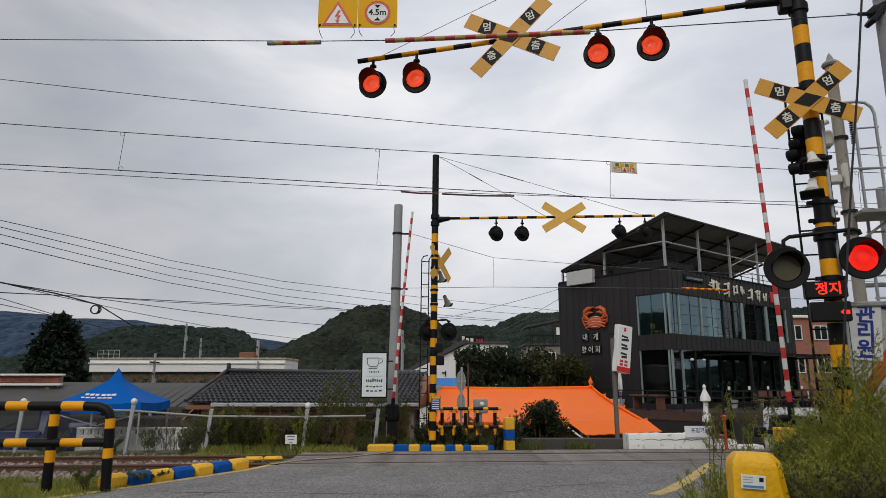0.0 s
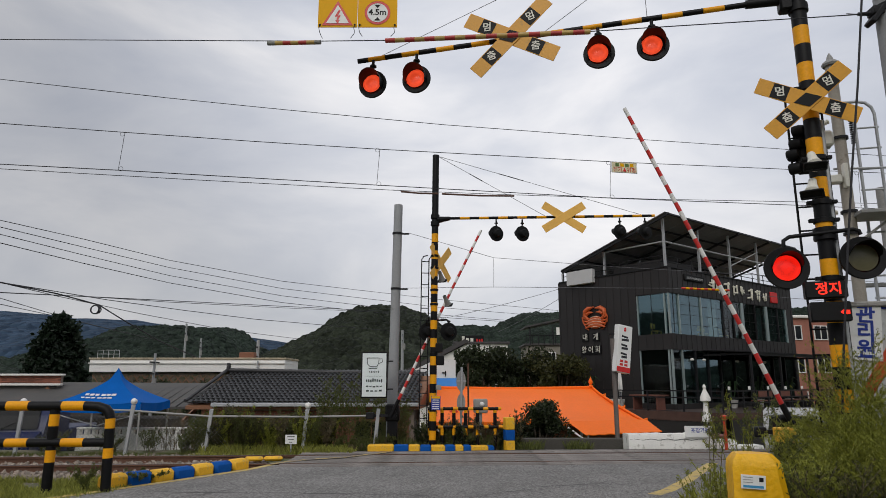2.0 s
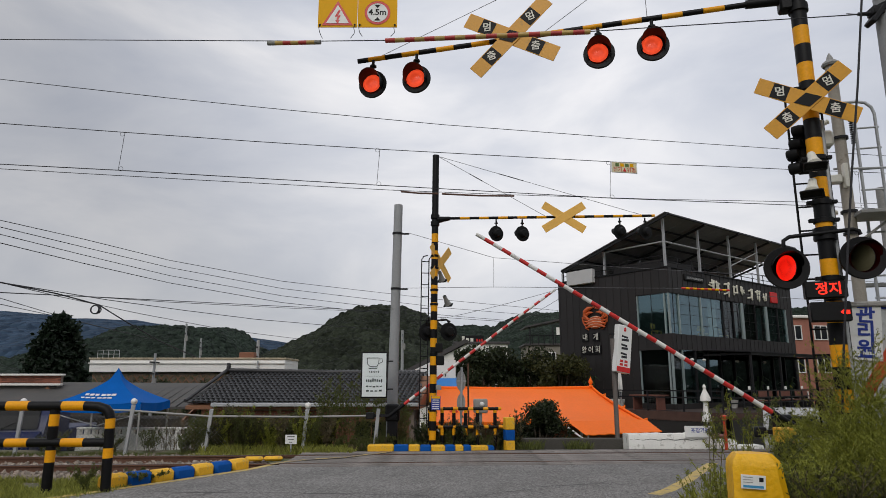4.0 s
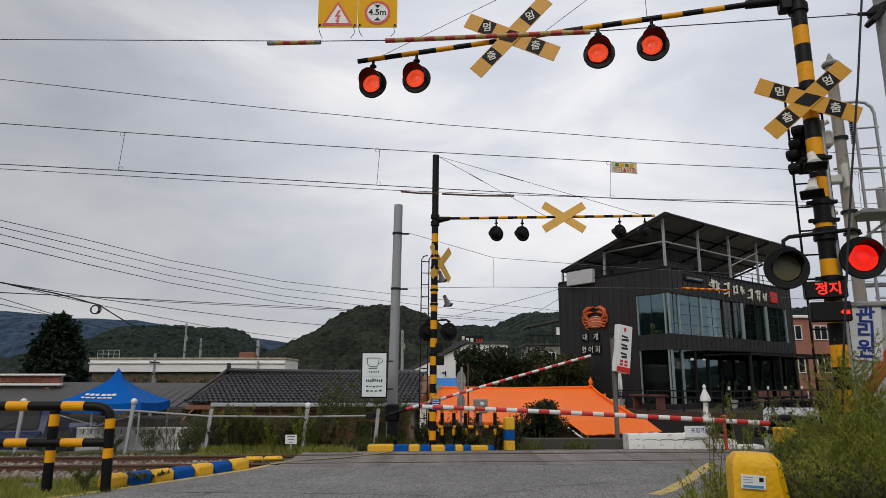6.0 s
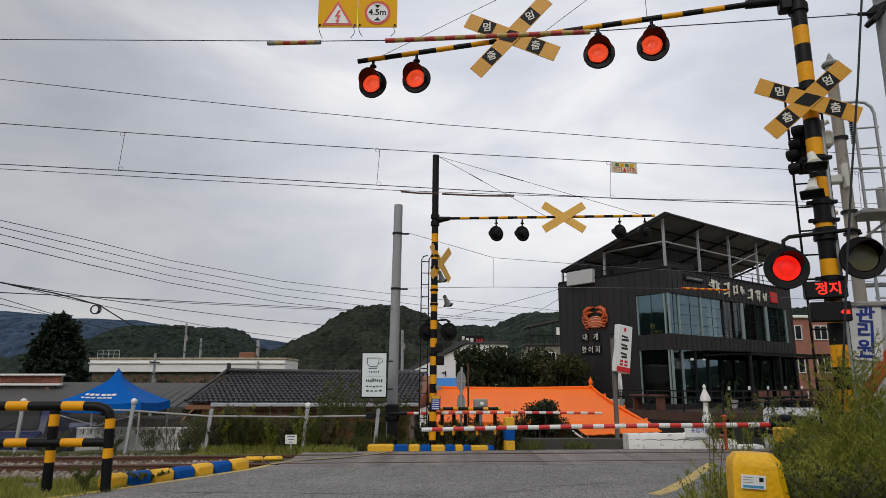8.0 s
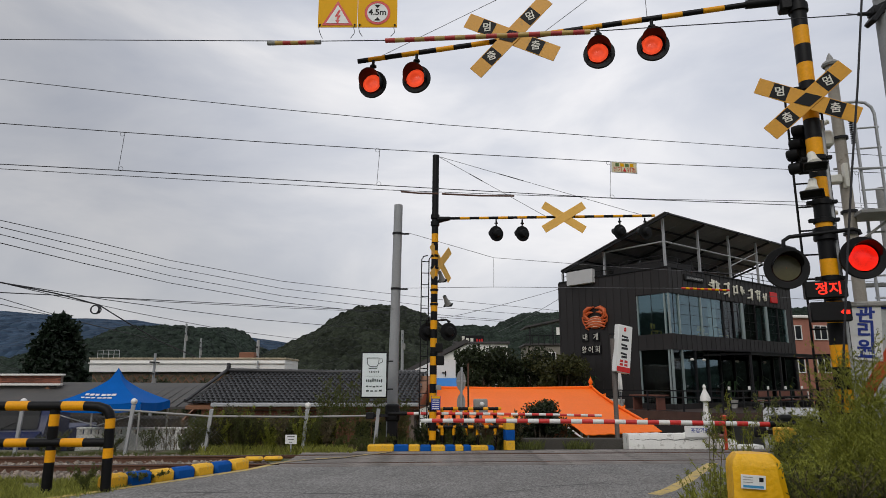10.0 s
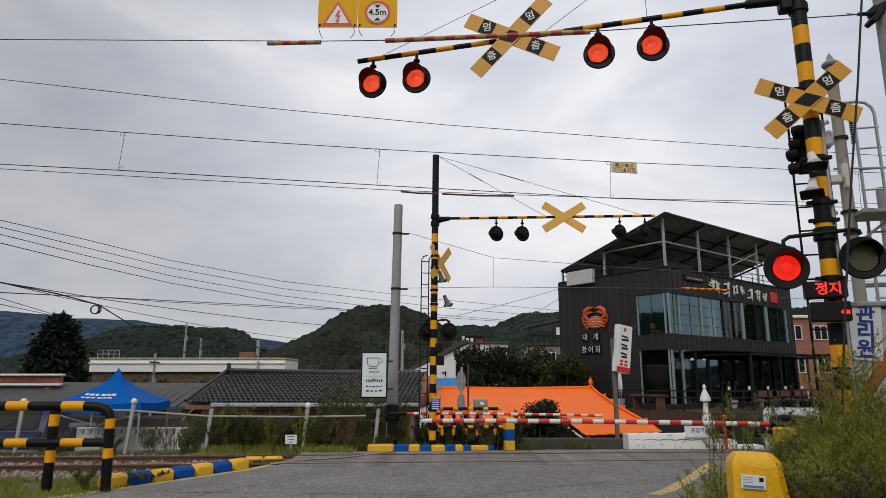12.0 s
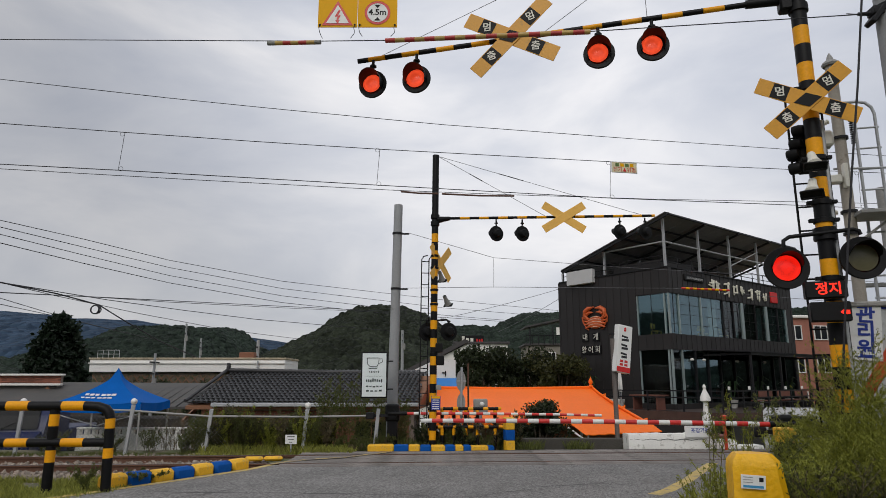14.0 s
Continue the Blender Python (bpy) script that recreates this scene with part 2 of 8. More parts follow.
    def ball(self, c, r, n=12, slot=0, scale=(1, 1, 1)):
        c, m = Vector(c), n // 2
        pts = [c + Vector((0, 0, -r * scale[2]))]
        for i in range(1, m):
            t = -math.pi / 2 + math.pi * i / m
            for k in range(n):
                a = 2 * math.pi * k / n
                pts.append(c + Vector((r * scale[0] * math.cos(t) * math.cos(a), r * scale[1] * math.cos(t) * math.sin(a), r * scale[2] * math.sin(t))))
        pts.append(c + Vector((0, 0, r * scale[2])))
        faces = [(0, 1 + (k + 1) % n, 1 + k) for k in range(n)]
        for i in range(m - 2):
            for k in range(n):
                a, b = 1 + i * n + k, 1 + i * n + (k + 1) % n
                faces.append((a, b, b + n, a + n))
        top, row = len(pts) - 1, 1 + (m - 2) * n
        faces += [(row + k, row + (k + 1) % n, top) for k in range(n)]
        return self.add(pts, faces, slot)

    def lathe(self, profile, o=(0, 0, 0), axis=(0, 0, 1), n=20, slot=0):
        """profile: (radius, height along axis) from one end to the other."""
        o, w = Vector(o), Vector(axis).normalized()
        s = w.cross(Vector((0, 0, 1)) if abs(w.z) < 0.9 else Vector((0, 1, 0))).normalized()
        u = w.cross(s)
        pts, faces = [], []
        for r, h in profile:
            for k in range(n):
                a = 2 * math.pi * k / n
                pts.append(o + w * h + (s * math.cos(a) + u * math.sin(a)) * max(r, 1e-4))
        for i in range(len(profile) - 1):
            for k in range(n):
                a, b = i * n + k, i * n + (k + 1) % n
                faces.append((a, b, b + n, a + n))
        return self.add(pts, faces, slot)

    def slab(self, outline, depth, slot=0):
        """An outline of 3D points, pushed along the vector depth."""
        pts = [Vector(p) for p in outline]
        d, n = Vector(depth), len(outline)
        faces = [tuple(range(n))[::-1], tuple(range(n, 2 * n))]
        faces += [(k, (k + 1) % n, (k + 1) % n + n, k + n) for k in range(n)]
        return self.add(pts + [p + d for p in pts], faces, slot)

    def mesh(self, name, mats, smooth=True):
        me = bpy.data.meshes.new(name)
        me.from_pydata(self.v, [], self.f)
        for m in mats if isinstance(mats, (list, tuple)) else [mats]:
            me.materials.append(m)
        if any(self.s):
            me.polygons.foreach_set("material_index", self.s)
        if smooth:
            me.polygons.foreach_set("use_smooth", [True] * len(self.f))
            me.set_sharp_from_angle(angle=radians(38))
        me.update()
        return me


def thing(name, m=None, label="", category="", group="", kind=""):
    """An Empty at the base of a thing; its parts hang under it."""
    ob = new(name)
    ob.empty_display_size = 0.1
    if m is not None:
        ob.matrix_world = m
    return tagged(ob, label, category, group, kind)


def part(name, geo, mats, parent=None, label="", m=None, smooth=True):
    """One mesh object, under a thing or a part (in its space), or at top level."""
    me = geo if isinstance(geo, bpy.types.Mesh) else geo.mesh(name, mats, smooth)
    ob = new(name, me)
    if parent is not None:
        ob.parent = parent
    if m is not None:
        ob.matrix_basis = m
    return tagged(ob, label)


def words(text, height, material, m, parent, name="lettering", depth=0.004, bold=0.0, label="", align="CENTER"):
    """Raised lettering in the built-in font, in the xz plane of m, facing its -y."""
    c = bpy.data.curves.new(name, "FONT")
    c.body, c.size, c.extrude, c.offset = text, height, depth, bold
    c.align_x, c.align_y = align, "CENTER"
    c.resolution_u = 3
    tmp = new(name, c)
    bpy.context.view_layer.update()
    me = bpy.data.meshes.new_from_object(tmp.evaluated_get(bpy.context.evaluated_depsgraph_get()))
    bpy.data.objects.remove(tmp)
    bpy.data.curves.remove(c)
    me.materials.clear()
    me.materials.append(material)
    me.transform(pose(0, 0, 0, 90, 0, 0))
    ob = new(name, me)
    ob.parent = parent
    ob.matrix_basis = m
    return tagged(ob, label)


def bands(geo, p0, p1, r, step, slots=(0, 1), n=16, start=0):
    """A pipe painted in bands of one length."""
    p0, p1 = Vector(p0), Vector(p1)
    total = (p1 - p0).length
    cuts = [0.0]
    while cuts[-1] < total - 1e-4:
        cuts.append(min(cuts[-1] + step, total))
    first = len(geo.f)
    geo.tube([p0.lerp(p1, d / total) for d in cuts], r, n)
    for i in range(len(cuts) - 1):
        for k in range(n):
            geo.s[first + i * n + k] = slots[(i + start) % len(slots)]
    geo.s[-2], geo.s[-1] = slots[start % len(slots)], slots[(len(cuts) - 2 + start) % len(slots)]
    return geo


def facing(origin, u):
    """A frame with x along u, y away from the onlooker and z up."""
    u = Vector(u).normalized()
    n = Vector((-u.y, u.x, 0))
    m = Matrix(((u.x, n.x, 0, origin[0]), (u.y, n.y, 0, origin[1]), (0, 0, 1, origin[2]), (0, 0, 0, 1)))
    return m


rnd = random.Random(7)


def cut_list(lo, hi, step):
    n = max(1, round((hi - lo) / step))
    return [lo + (hi - lo) * i / n for i in range(n + 1)]


# ---- ground, road and track ----
def track_y(x):
    return 13.33 + 0.07 * x


def ground_z(x, y):
    """The railway lies on a low bank; beyond it the land drops to the village."""
    edge = 16.6 + 0.03 * x
    z = -0.05
    if y > edge:
        t = min(1.0, (y - edge) / 2.6)
        z = -0.05 - 1.65 * t * t * (3 - 2 * t)
    if x < -5.5 and 15.2 < y <= edge:
        z -= 0.1 * min(1.0, (y - 15.2) / 0.5) * min(1.0, (-5.5 - x) / 0.8)
    if y > 120:
        z += (y - 120) * 0.004
    near = abs(y - track_y(x) - 0.72)
    if near < 1.9 and (x < -3.6 or x > 6.5):
        z = min(z, -0.16)
    if y < 40:
        z += 0.05 * noise.noise(Vector((x * 0.7, y * 0.7, 3))) * (1.0 if y > 16 or x < -5.6 or x > 4.5 else 0.2) - 0.01
    return z


def build_ground():
    xs = [-3000, -1500, -700, -350, -180, -100, -60, -40, -30] + [-24 + 0.5 * i for i in range(97)] + [30, 40, 60, 100, 180, 350, 700, 1500, 3000]
    ys = [-1500, -600, -250, -100, -40, -20, -10, -4] + [0.5 * i for i in range(0, 61)] + [32, 35, 40, 50, 65, 90, 120, 180, 260, 400, 700, 1200, 2000, 3500]
    g = Geo()
    g.add([(x, y, ground_z(x, y)) for y in ys for x in xs],
          [(j * len(xs) + i, j * len(xs) + i + 1, (j + 1) * len(xs) + i + 1, (j + 1) * len(xs) + i) for j in range(len(ys) - 1) for i in range(len(xs) - 1)])
    tagged(part("ground", g, EARTH), "weedy bare earth of the railway bank and village", "ground", kind="structure")


build_ground()

ROAD_LEFT = [(-6.0, -20), (-6.0, 4), (-5.6, 8), (-5.25, 9.4), (-4.75, 10.3), (-4.2, 11.3), (-3.5, 12.5), (-3.2, 12.95)]
ROAD_RIGHT = [(2.3, -20), (2.4, 4), (3.2, 8), (4.0, 9.8), (4.75, 10.9), (5.5, 12.2), (6.2, 13.3), (6.3, 13.66)]


def strip(left, right, z=0.0, wave=0.0):
    g = Geo()
    n = 8
    rows = []
    for (ax, ay), (bx, by) in zip(left, right):
        rows.append([(ax + (bx - ax) * k / n, ay + (by - ay) * k / n, z + wave * math.sin(k * 0.9 + ay)) for k in range(n + 1)])
    pts = [p for r in rows for p in r]
    faces = [(j * (n + 1) + i, j * (n + 1) + i + 1, (j + 1) * (n + 1) + i + 1, (j + 1) * (n + 1) + i) for j in range(len(rows) - 1) for i in range(n)]
    return g.add(pts, faces)


tagged(part("road", strip(ROAD_LEFT, ROAD_RIGHT, 0.0), ASPHALT), "patched grey asphalt road climbing to the tracks", "road", kind="structure")
far_road = strip([(-2.6, 15.08), (-2.2, 15.3), (0.5, 15.65), (1.5, 15.75)], [(19.5, 16.6), (19.6, 16.8), (20, 17.05), (20, 17.1)], -0.004)
tagged(part("road_far_side", far_road, ASPHALT), "grey asphalt lane running along the far side of the track", "road", kind="structure")


WORN_LINE = mat("flaking_line_yellow", (0.55, 0.38, 0.10), 0.8, var=0.2, scale=3, bump=0.3, dirt=(0.19, 0.17, 0.155), dirt_amount=0.62)


def line_mark(points, width, z=0.004, paint=None):
    g = Geo()
    pts = []
    for i, p in enumerate(points):
        a, b = points[max(i - 1, 0)], points[min(i + 1, len(points) - 1)]
        d = Vector((b[0] - a[0], b[1] - a[1], 0)).normalized()
        s = Vector((-d.y, d.x, 0)) * width / 2
        pts += [Vector((*p, z)) + s, Vector((*p, z)) - s]
    g.add(pts, [(2 * i, 2 * i + 1, 2 * i + 3, 2 * i + 2) for i in range(len(points) - 1)])
    return tagged(part("road_marking", g, paint or LINE_YELLOW), "worn yellow painted edge line on asphalt", "road marking", kind="structure")


line_mark([(-5.9, 8.3), (-5.29, 9.38), (-4.8, 10.1), (-4.15, 11.12), (-3.52, 12.2), (-3.27, 12.96)], 0.15)
line_mark([(-3.27, 12.94), (-3.05, 13.3), (-2.7, 13.7), (-2.14, 14.0), (-1.6, 14.6), (-1.19, 15.15)], 0.14, 0.018, WORN_LINE)
line_mark([(2.95, 9.6), (3.3, 10.0), (3.95, 11.0), (4.66, 12.23), (5.36, 13.4), (5.7, 13.7)], 0.19)

crack = mat("tar_seam", (0.06, 0.058, 0.056), 0.8, var=0.2)
for pts in ([(-3.75, 9.3), (-3.27, 9.75), (-2.7, 10.9), (-2.23, 12.0), (-1.92, 12.5)], [(-4.3, 9.9), (-3.4, 9.8), (-1.6, 9.7), (0.1, 9.5)], [(0.3, 9.3), (1.0, 9.9), (1.6, 10.2)], [(3.0, 10.0), (3.3, 10.02), (3.7, 10.05)], [(1.3, 10.25), (2.4, 10.6), (2.9, 10.5)]):
    g = Geo()
    path = []
    for i in range(len(pts) - 1):
        for k in range(6):
            t = k / 6
            path.append((pts[i][0] * (1 - t) + pts[i + 1][0] * t + rnd.uniform(-0.03, 0.03), pts[i][1] * (1 - t) + pts[i + 1][1] * t + rnd.uniform(-0.03, 0.03)))
    for p, q in zip(path, path[1:]):
        w = rnd.uniform(0.008, 0.02)
        g.add([(p[0], p[1] - w, 0.003), (q[0], q[1] - w, 0.003), (q[0], q[1] + w, 0.003), (p[0], p[1] + w, 0.003)], [(0, 1, 2, 3)])
    tagged(part("road_seam", g, crack), "dark tar seam in the road surface", "road seam", kind="structure")


# the track: two rails, sleepers and the crossing deck between
def build_track():
    t = thing("railway_track", None, "single rusty railway track in ballast", "track", kind="structure")
    for off in (0.0, 1.44):
        g = Geo()
        a, b = Vector((-60, track_y(-60) + off, 0)), Vector((60, track_y(60) + off, 0))
        d = (b - a).normalized()
        s = Vector((-d.y, d.x, 0))
        prof = [(-0.065, -0.155), (0.065, -0.155), (0.065, -0.145), (0.012, -0.12), (0.012, -0.04), (0.036, -0.03), (0.036, 0.0), (-0.036, 0.0), (-0.036, -0.03), (-0.012, -0.04), (-0.012, -0.12), (-0.065, -0.145)]
        g.slab([a + s * u + Vector((0, 0, w + 0.012)) for u, w in prof], b - a)
        part("rail", g, RUST, t)
        g2 = Geo()
        g2.slab([a + s * u + Vector((0, 0, w)) for u, w in ((-0.033, 0.0125), (0.033, 0.0125), (0.033, 0.015), (-0.033, 0.015))], b - a)
        part("rail_head", g2, RAIL_HEAD, t)
    g = Geo().box((0, 0, 0), (0.24, 2.5, 0.16), bev=0.02)
    me = g.mesh("sleeper", CONCRETE)
    x = -16.0
    while x < 22:
        if x < -4.3 or x > 6.3:
            part("sleeper", me, None, t, m=pose(x, track_y(x) + 0.72, -0.22, 0, 0, 4))
        x += 0.6


build_track()


def build_deck():
    deck = thing("crossing_deck", None, "worn concrete crossing panels flush with the rails", "crossing deck", kind="structure")
    lanes = [(-0.52, -0.3), (-0.285, -0.08), (0.09, 0.4), (0.425, 0.72), (0.74, 1.03), (1.06, 1.35), (1.52, 1.74), (1.76, 1.97), (2.0, 2.2)]
    for y0, y1 in lanes:
        x = -3.15
        while x < 6.2:
            w = 9.3
            g = Geo().box((0, 0, 0), (w - 0.015, y1 - y0, 0.16), bev=0.012)
            part("deck_panel", g, PANEL, deck, m=pose(x + w / 2, track_y(x + w / 2) + (y0 + y1) / 2, -0.075 + rnd.uniform(-0.006, 0.006), 0, 0, 4))
            x += w


build_deck()


def ballast_bed():
    bed = mat("ballast_bed", (0.21, 0.17, 0.14), 0.95, var=0.5, scale=3, fine=18, bump=0.5)
    add_grain(bed, 22.0, 0.03, 0.5)
    for x0, x1 in ((-40, -3.75), (6.6, 40)):
        g = Geo()
        rows = ((-1.95, -0.17), (-1.5, -0.13), (2.95, -0.13), (3.4, -0.17))
        pts = [(x, track_y(x) + dy, z) for x in (x0, x1) for dy, z in rows]
        g.add(pts, [(k, k + 4, k + 5, k + 1) for k in range(3)])
        tagged(part("ballast_bed", g, bed), "packed brown ballast under the rails", "ballast", kind="structure")


ballast_bed()


def scatter_stones():
    g = Geo()
    r = random.Random(3)
    for _ in range(9000):
        x = r.uniform(-13.5, -3.7) if r.random() < 0.8 else r.uniform(6.6, 13)
        y = track_y(x) + 0.72 + r.uniform(-3.0 if x < -5.6 else -2.1, 2.1)
        if y < 11.4 and x > -4.9:
            continue
        s = r.uniform(0.032, 0.075)
        z = -0.15 + r.uniform(-0.02, 0.05)
        rot = Euler((r.uniform(0, 6), r.uniform(0, 6), r.uniform(0, 6))).to_matrix()
        pts = [rot @ Vector(p) * s * r.uniform(0.7, 1.25) + Vector((x, y, z)) for p in ((1, 0, 0), (-1, 0, 0), (0, 1, 0), (0, -1, 0), (0, 0, 0.8), (0, 0, -0.8))]
        g.add(pts, [(0, 2, 4), (2, 1, 4), (1, 3, 4), (3, 0, 4), (2, 0, 5), (1, 2, 5), (3, 1, 5), (0, 3, 5)])
    tagged(part("ballast", g, STONE, smooth=False), "loose grey-brown ballast stones round the rails", "ballast", kind="stuff")


scatter_stones()


# painted kerbs: one block after another
def kerb(points, n, width, height, label, first=0, colours=(KERB_YELLOW, BLUE), cuts=None, fall=0.0, edge=0.05):
    k = thing("painted_kerb", None, label, "kerb", kind="structure")
    pts = [Vector((*p, 0)) for p in points]
    lens = [(b - a).length for a, b in zip(pts, pts[1:])]
    total = sum(lens)

    def at(d):
        for (a, b), l in zip(zip(pts, pts[1:]), lens):
            if d <= l or b is pts[-1]:
                return a.lerp(b, d / l)
            d -= l

    for i in range(n):
        lo, hi = (cuts[i], cuts[i + 1]) if cuts else (i / n, (i + 1) / n)
        a, b = at(total * lo), at(total * hi)
        c, d = (a + b) / 2, b - a
        g = Geo().box((0, 0, 0), (d.length - 0.004, width, height), bev=edge)
        part("kerb_block", g, colours[(i + first) % 2], k, m=pose(c.x, c.y, height / 2 - 0.06 - fall * lo + rnd.uniform(-0.008, 0.008), 0, rnd.uniform(-1.1, 1.1), math.degrees(math.atan2(d.y, d.x)) + rnd.uniform(-1, 1)))


kerb([(-5.12, 10.2), (-4.55, 11.0), (-3.62, 12.5)], 7, 0.24, 0.235, "yellow and blue painted concrete kerb beside the rails")
kerb([(-1.72, 15.45), (-0.3, 15.5), (0.5, 15.6), (1.17, 15.76)], 10, 0.24, 0.215, "yellow and blue painted kerb in front of the far mast", cuts=(0, 0.205, 0.32, 0.41, 0.495, 0.605, 0.685, 0.75, 0.81, 0.95, 1), fall=0.05, edge=0.028)
kerb([(-4.1, 14.0), (-3.35, 14.2)], 2, 0.22, 0.085, "low chipped yellow kerb end beside the track", colours=(KERB_YELLOW, KERB_YELLOW))


# ---- the near crossing mast ----
NEAR = facing((4.1, 6.8, 0), (0.971, -0.238, 0))
RED_LENS = glow("lit_red_lens", (1.0, 0.012, 0.005), 1.05, dots=90)
SOFT_LENS = glow("lit_orange_red_lens", (1.0, 0.085, 0.028), 0.92, base=(0.5, 0.05, 0.02), dots=70)
DARK_LENS = mat("unlit_smoky_lens", (0.11, 0.10, 0.055), 0.28, var=0.12, scale=9)
LED_RED = glow("red_diodes", (1.0, 0.03, 0.015), 1.25)


def signal_head(parent, x, z, y, disc, lens, lit, away=False, stem=0.13, tilt=0.0, off=(0, 0)):
    """A round signal lamp with its black target board, hood and hanging stem."""
    turn = 205 if away else 0
    h = part("signal_head", Geo().lathe([(0.001, 0.13), (disc * 0.42, 0.12), (disc * 0.55, 0.07), (disc * 0.62, 0.02), (disc, 0.012), (disc * 1.0, -0.012), (disc * 0.97, -0.016), (lens * 1.12, -0.012), (lens * 1.12, 0.03), (0.001, 0.03)], axis=(0, 1, 0), n=32), PLASTIC, parent, m=pose(x, y, z, tilt, 0, turn))
    hood = Geo()
    n, depth = 22, 0.2
    pts, faces = [], []
    for i in range(n + 1):
        a = math.radians(-28 + 236 * i / n)
        reach = depth * (0.35 + 0.65 * math.sin(math.pi * i / n) ** 0.7)
        for r, d in ((lens * 1.16, 0.0), (lens * 1.16, reach), (lens * 1.13, reach), (lens * 1.13, 0.0)):
            pts.append((r * math.cos(a), -0.012 - d, r * math.sin(a)))
    for i in range(n):
        for k in range(4):
            faces.append((4 * i + k, 4 * i + (k + 1) % 4, 4 * i + 4 + (k + 1) % 4, 4 * i + 4 + k))
    hood.add(pts, faces)
    part("hood", hood, PLASTIC, h)
    if lit is not None:
        part("lens", Geo().lathe([(lens, 0.0), (lens * 0.75, -0.012), (lens * 0.4, -0.02), (0.001, -0.023)], axis=(0, 1, 0), n=30), lit, h, "glowing red lens", m=pose(off[0], 0, off[1]))
    s = Geo()
    s.cyl((x, y, z + disc * 0.95), (x, y, z + disc + stem), 0.02, n=10)
    s.lathe([(0.02, 0), (0.045, 0.01), (0.045, 0.03), (0.02, 0.045)], (x, y, z + disc + stem * 0.3), n=12)
    part("hanger", s, PLASTIC, parent)
    return h


def crossbuck(parent, x, y, z, length, width, angle, roll, face, lettered=True, away=False):
    """Two crossed boards; each arm of a lettered one carries a black square with one syllable."""
    cb = part("crossbuck", Geo().box((0, 0, 0), (0.12, 0.03, 0.12), bev=0.005), GREY_STEEL, parent, m=pose(x, y, z, 0, roll, 180 if away else 0))
    for k, s in enumerate((1, -1)):
        b = part("crossbuck_board", Geo().box((0, -0.02 - 0.012 * k, 0), (length, 0.008, width), bev=0.003), face, cb, m=pose(0, 0, 0, 0, s * angle, 0))
        if lettered:
            sq = width * 0.9
            texts = ("멈", "춤")
            for side in (-1, 1):
                part("black_square", Geo().box((side * length * 0.27, -0.0255 - 0.012 * k, 0), (sq, 0.002, sq)), PLASTIC, b)
            for side in (-1, 1):
                # upper arms carry the first syllable, lower arms the second
                up = (side < 0) if s > 0 else (side > 0)
                words(texts[0] if up else texts[1], width * 0.62, CREAM, pose(side * length * 0.27, -0.029 - 0.012 * k, 0, 0, -s * angle * 0.75, 0), b, depth=0.001, bold=0.002)
    if lettered:
        d = width * 0.56
        g = Geo().slab([(-d * 1.35, -0.04, 0), (0, -0.04, -d * 0.78), (d * 1.35, -0.04, 0), (0, -0.04, d * 0.78)], (0, -0.002, 0))
        part("centre_diamond", g, PLASTIC, cb)
    return cb


def horn(parent, x, y, z, yaw, size=1.0, material=CREAM):
    """A cream loudspeaker horn with a dark rectangular mouth."""
    h = part("horn", Geo().lathe([(0.05 * size, 0.16 * size), (0.055 * size, 0.06 * size), (0.075 * size, -0.05 * size), (0.095 * size, -0.12 * size), (0.06 * size, -0.14 * size), (0.05 * size, 0.02), (0.001, 0.03)], axis=(0, 1, 0), n=20), material, parent, m=pose(x, y, z, 46, 0, yaw))
    rim = Geo()
    w, hh, yy = 0.12 * size, 0.055 * size, -0.15 * size
    for a, b in (((-w, -hh), (w, -hh)), ((w, -hh), (w, hh)), ((w, hh), (-w, hh)), ((-w, hh), (-w, -hh))):
        rim.cyl((a[0], yy, a[1]), (b[0], yy, b[1]), 0.014 * size, n=8)
    rim.box((0, yy + 0.012, 0), (2 * w, 0.02, 2 * hh), bev=0.008)
    part("mouth", rim, PLASTIC, h)
    part("driver_cap", Geo().ball((0, -0.1 * size, 0), 0.035 * size, 10), GREY_STEEL, h)
    return h


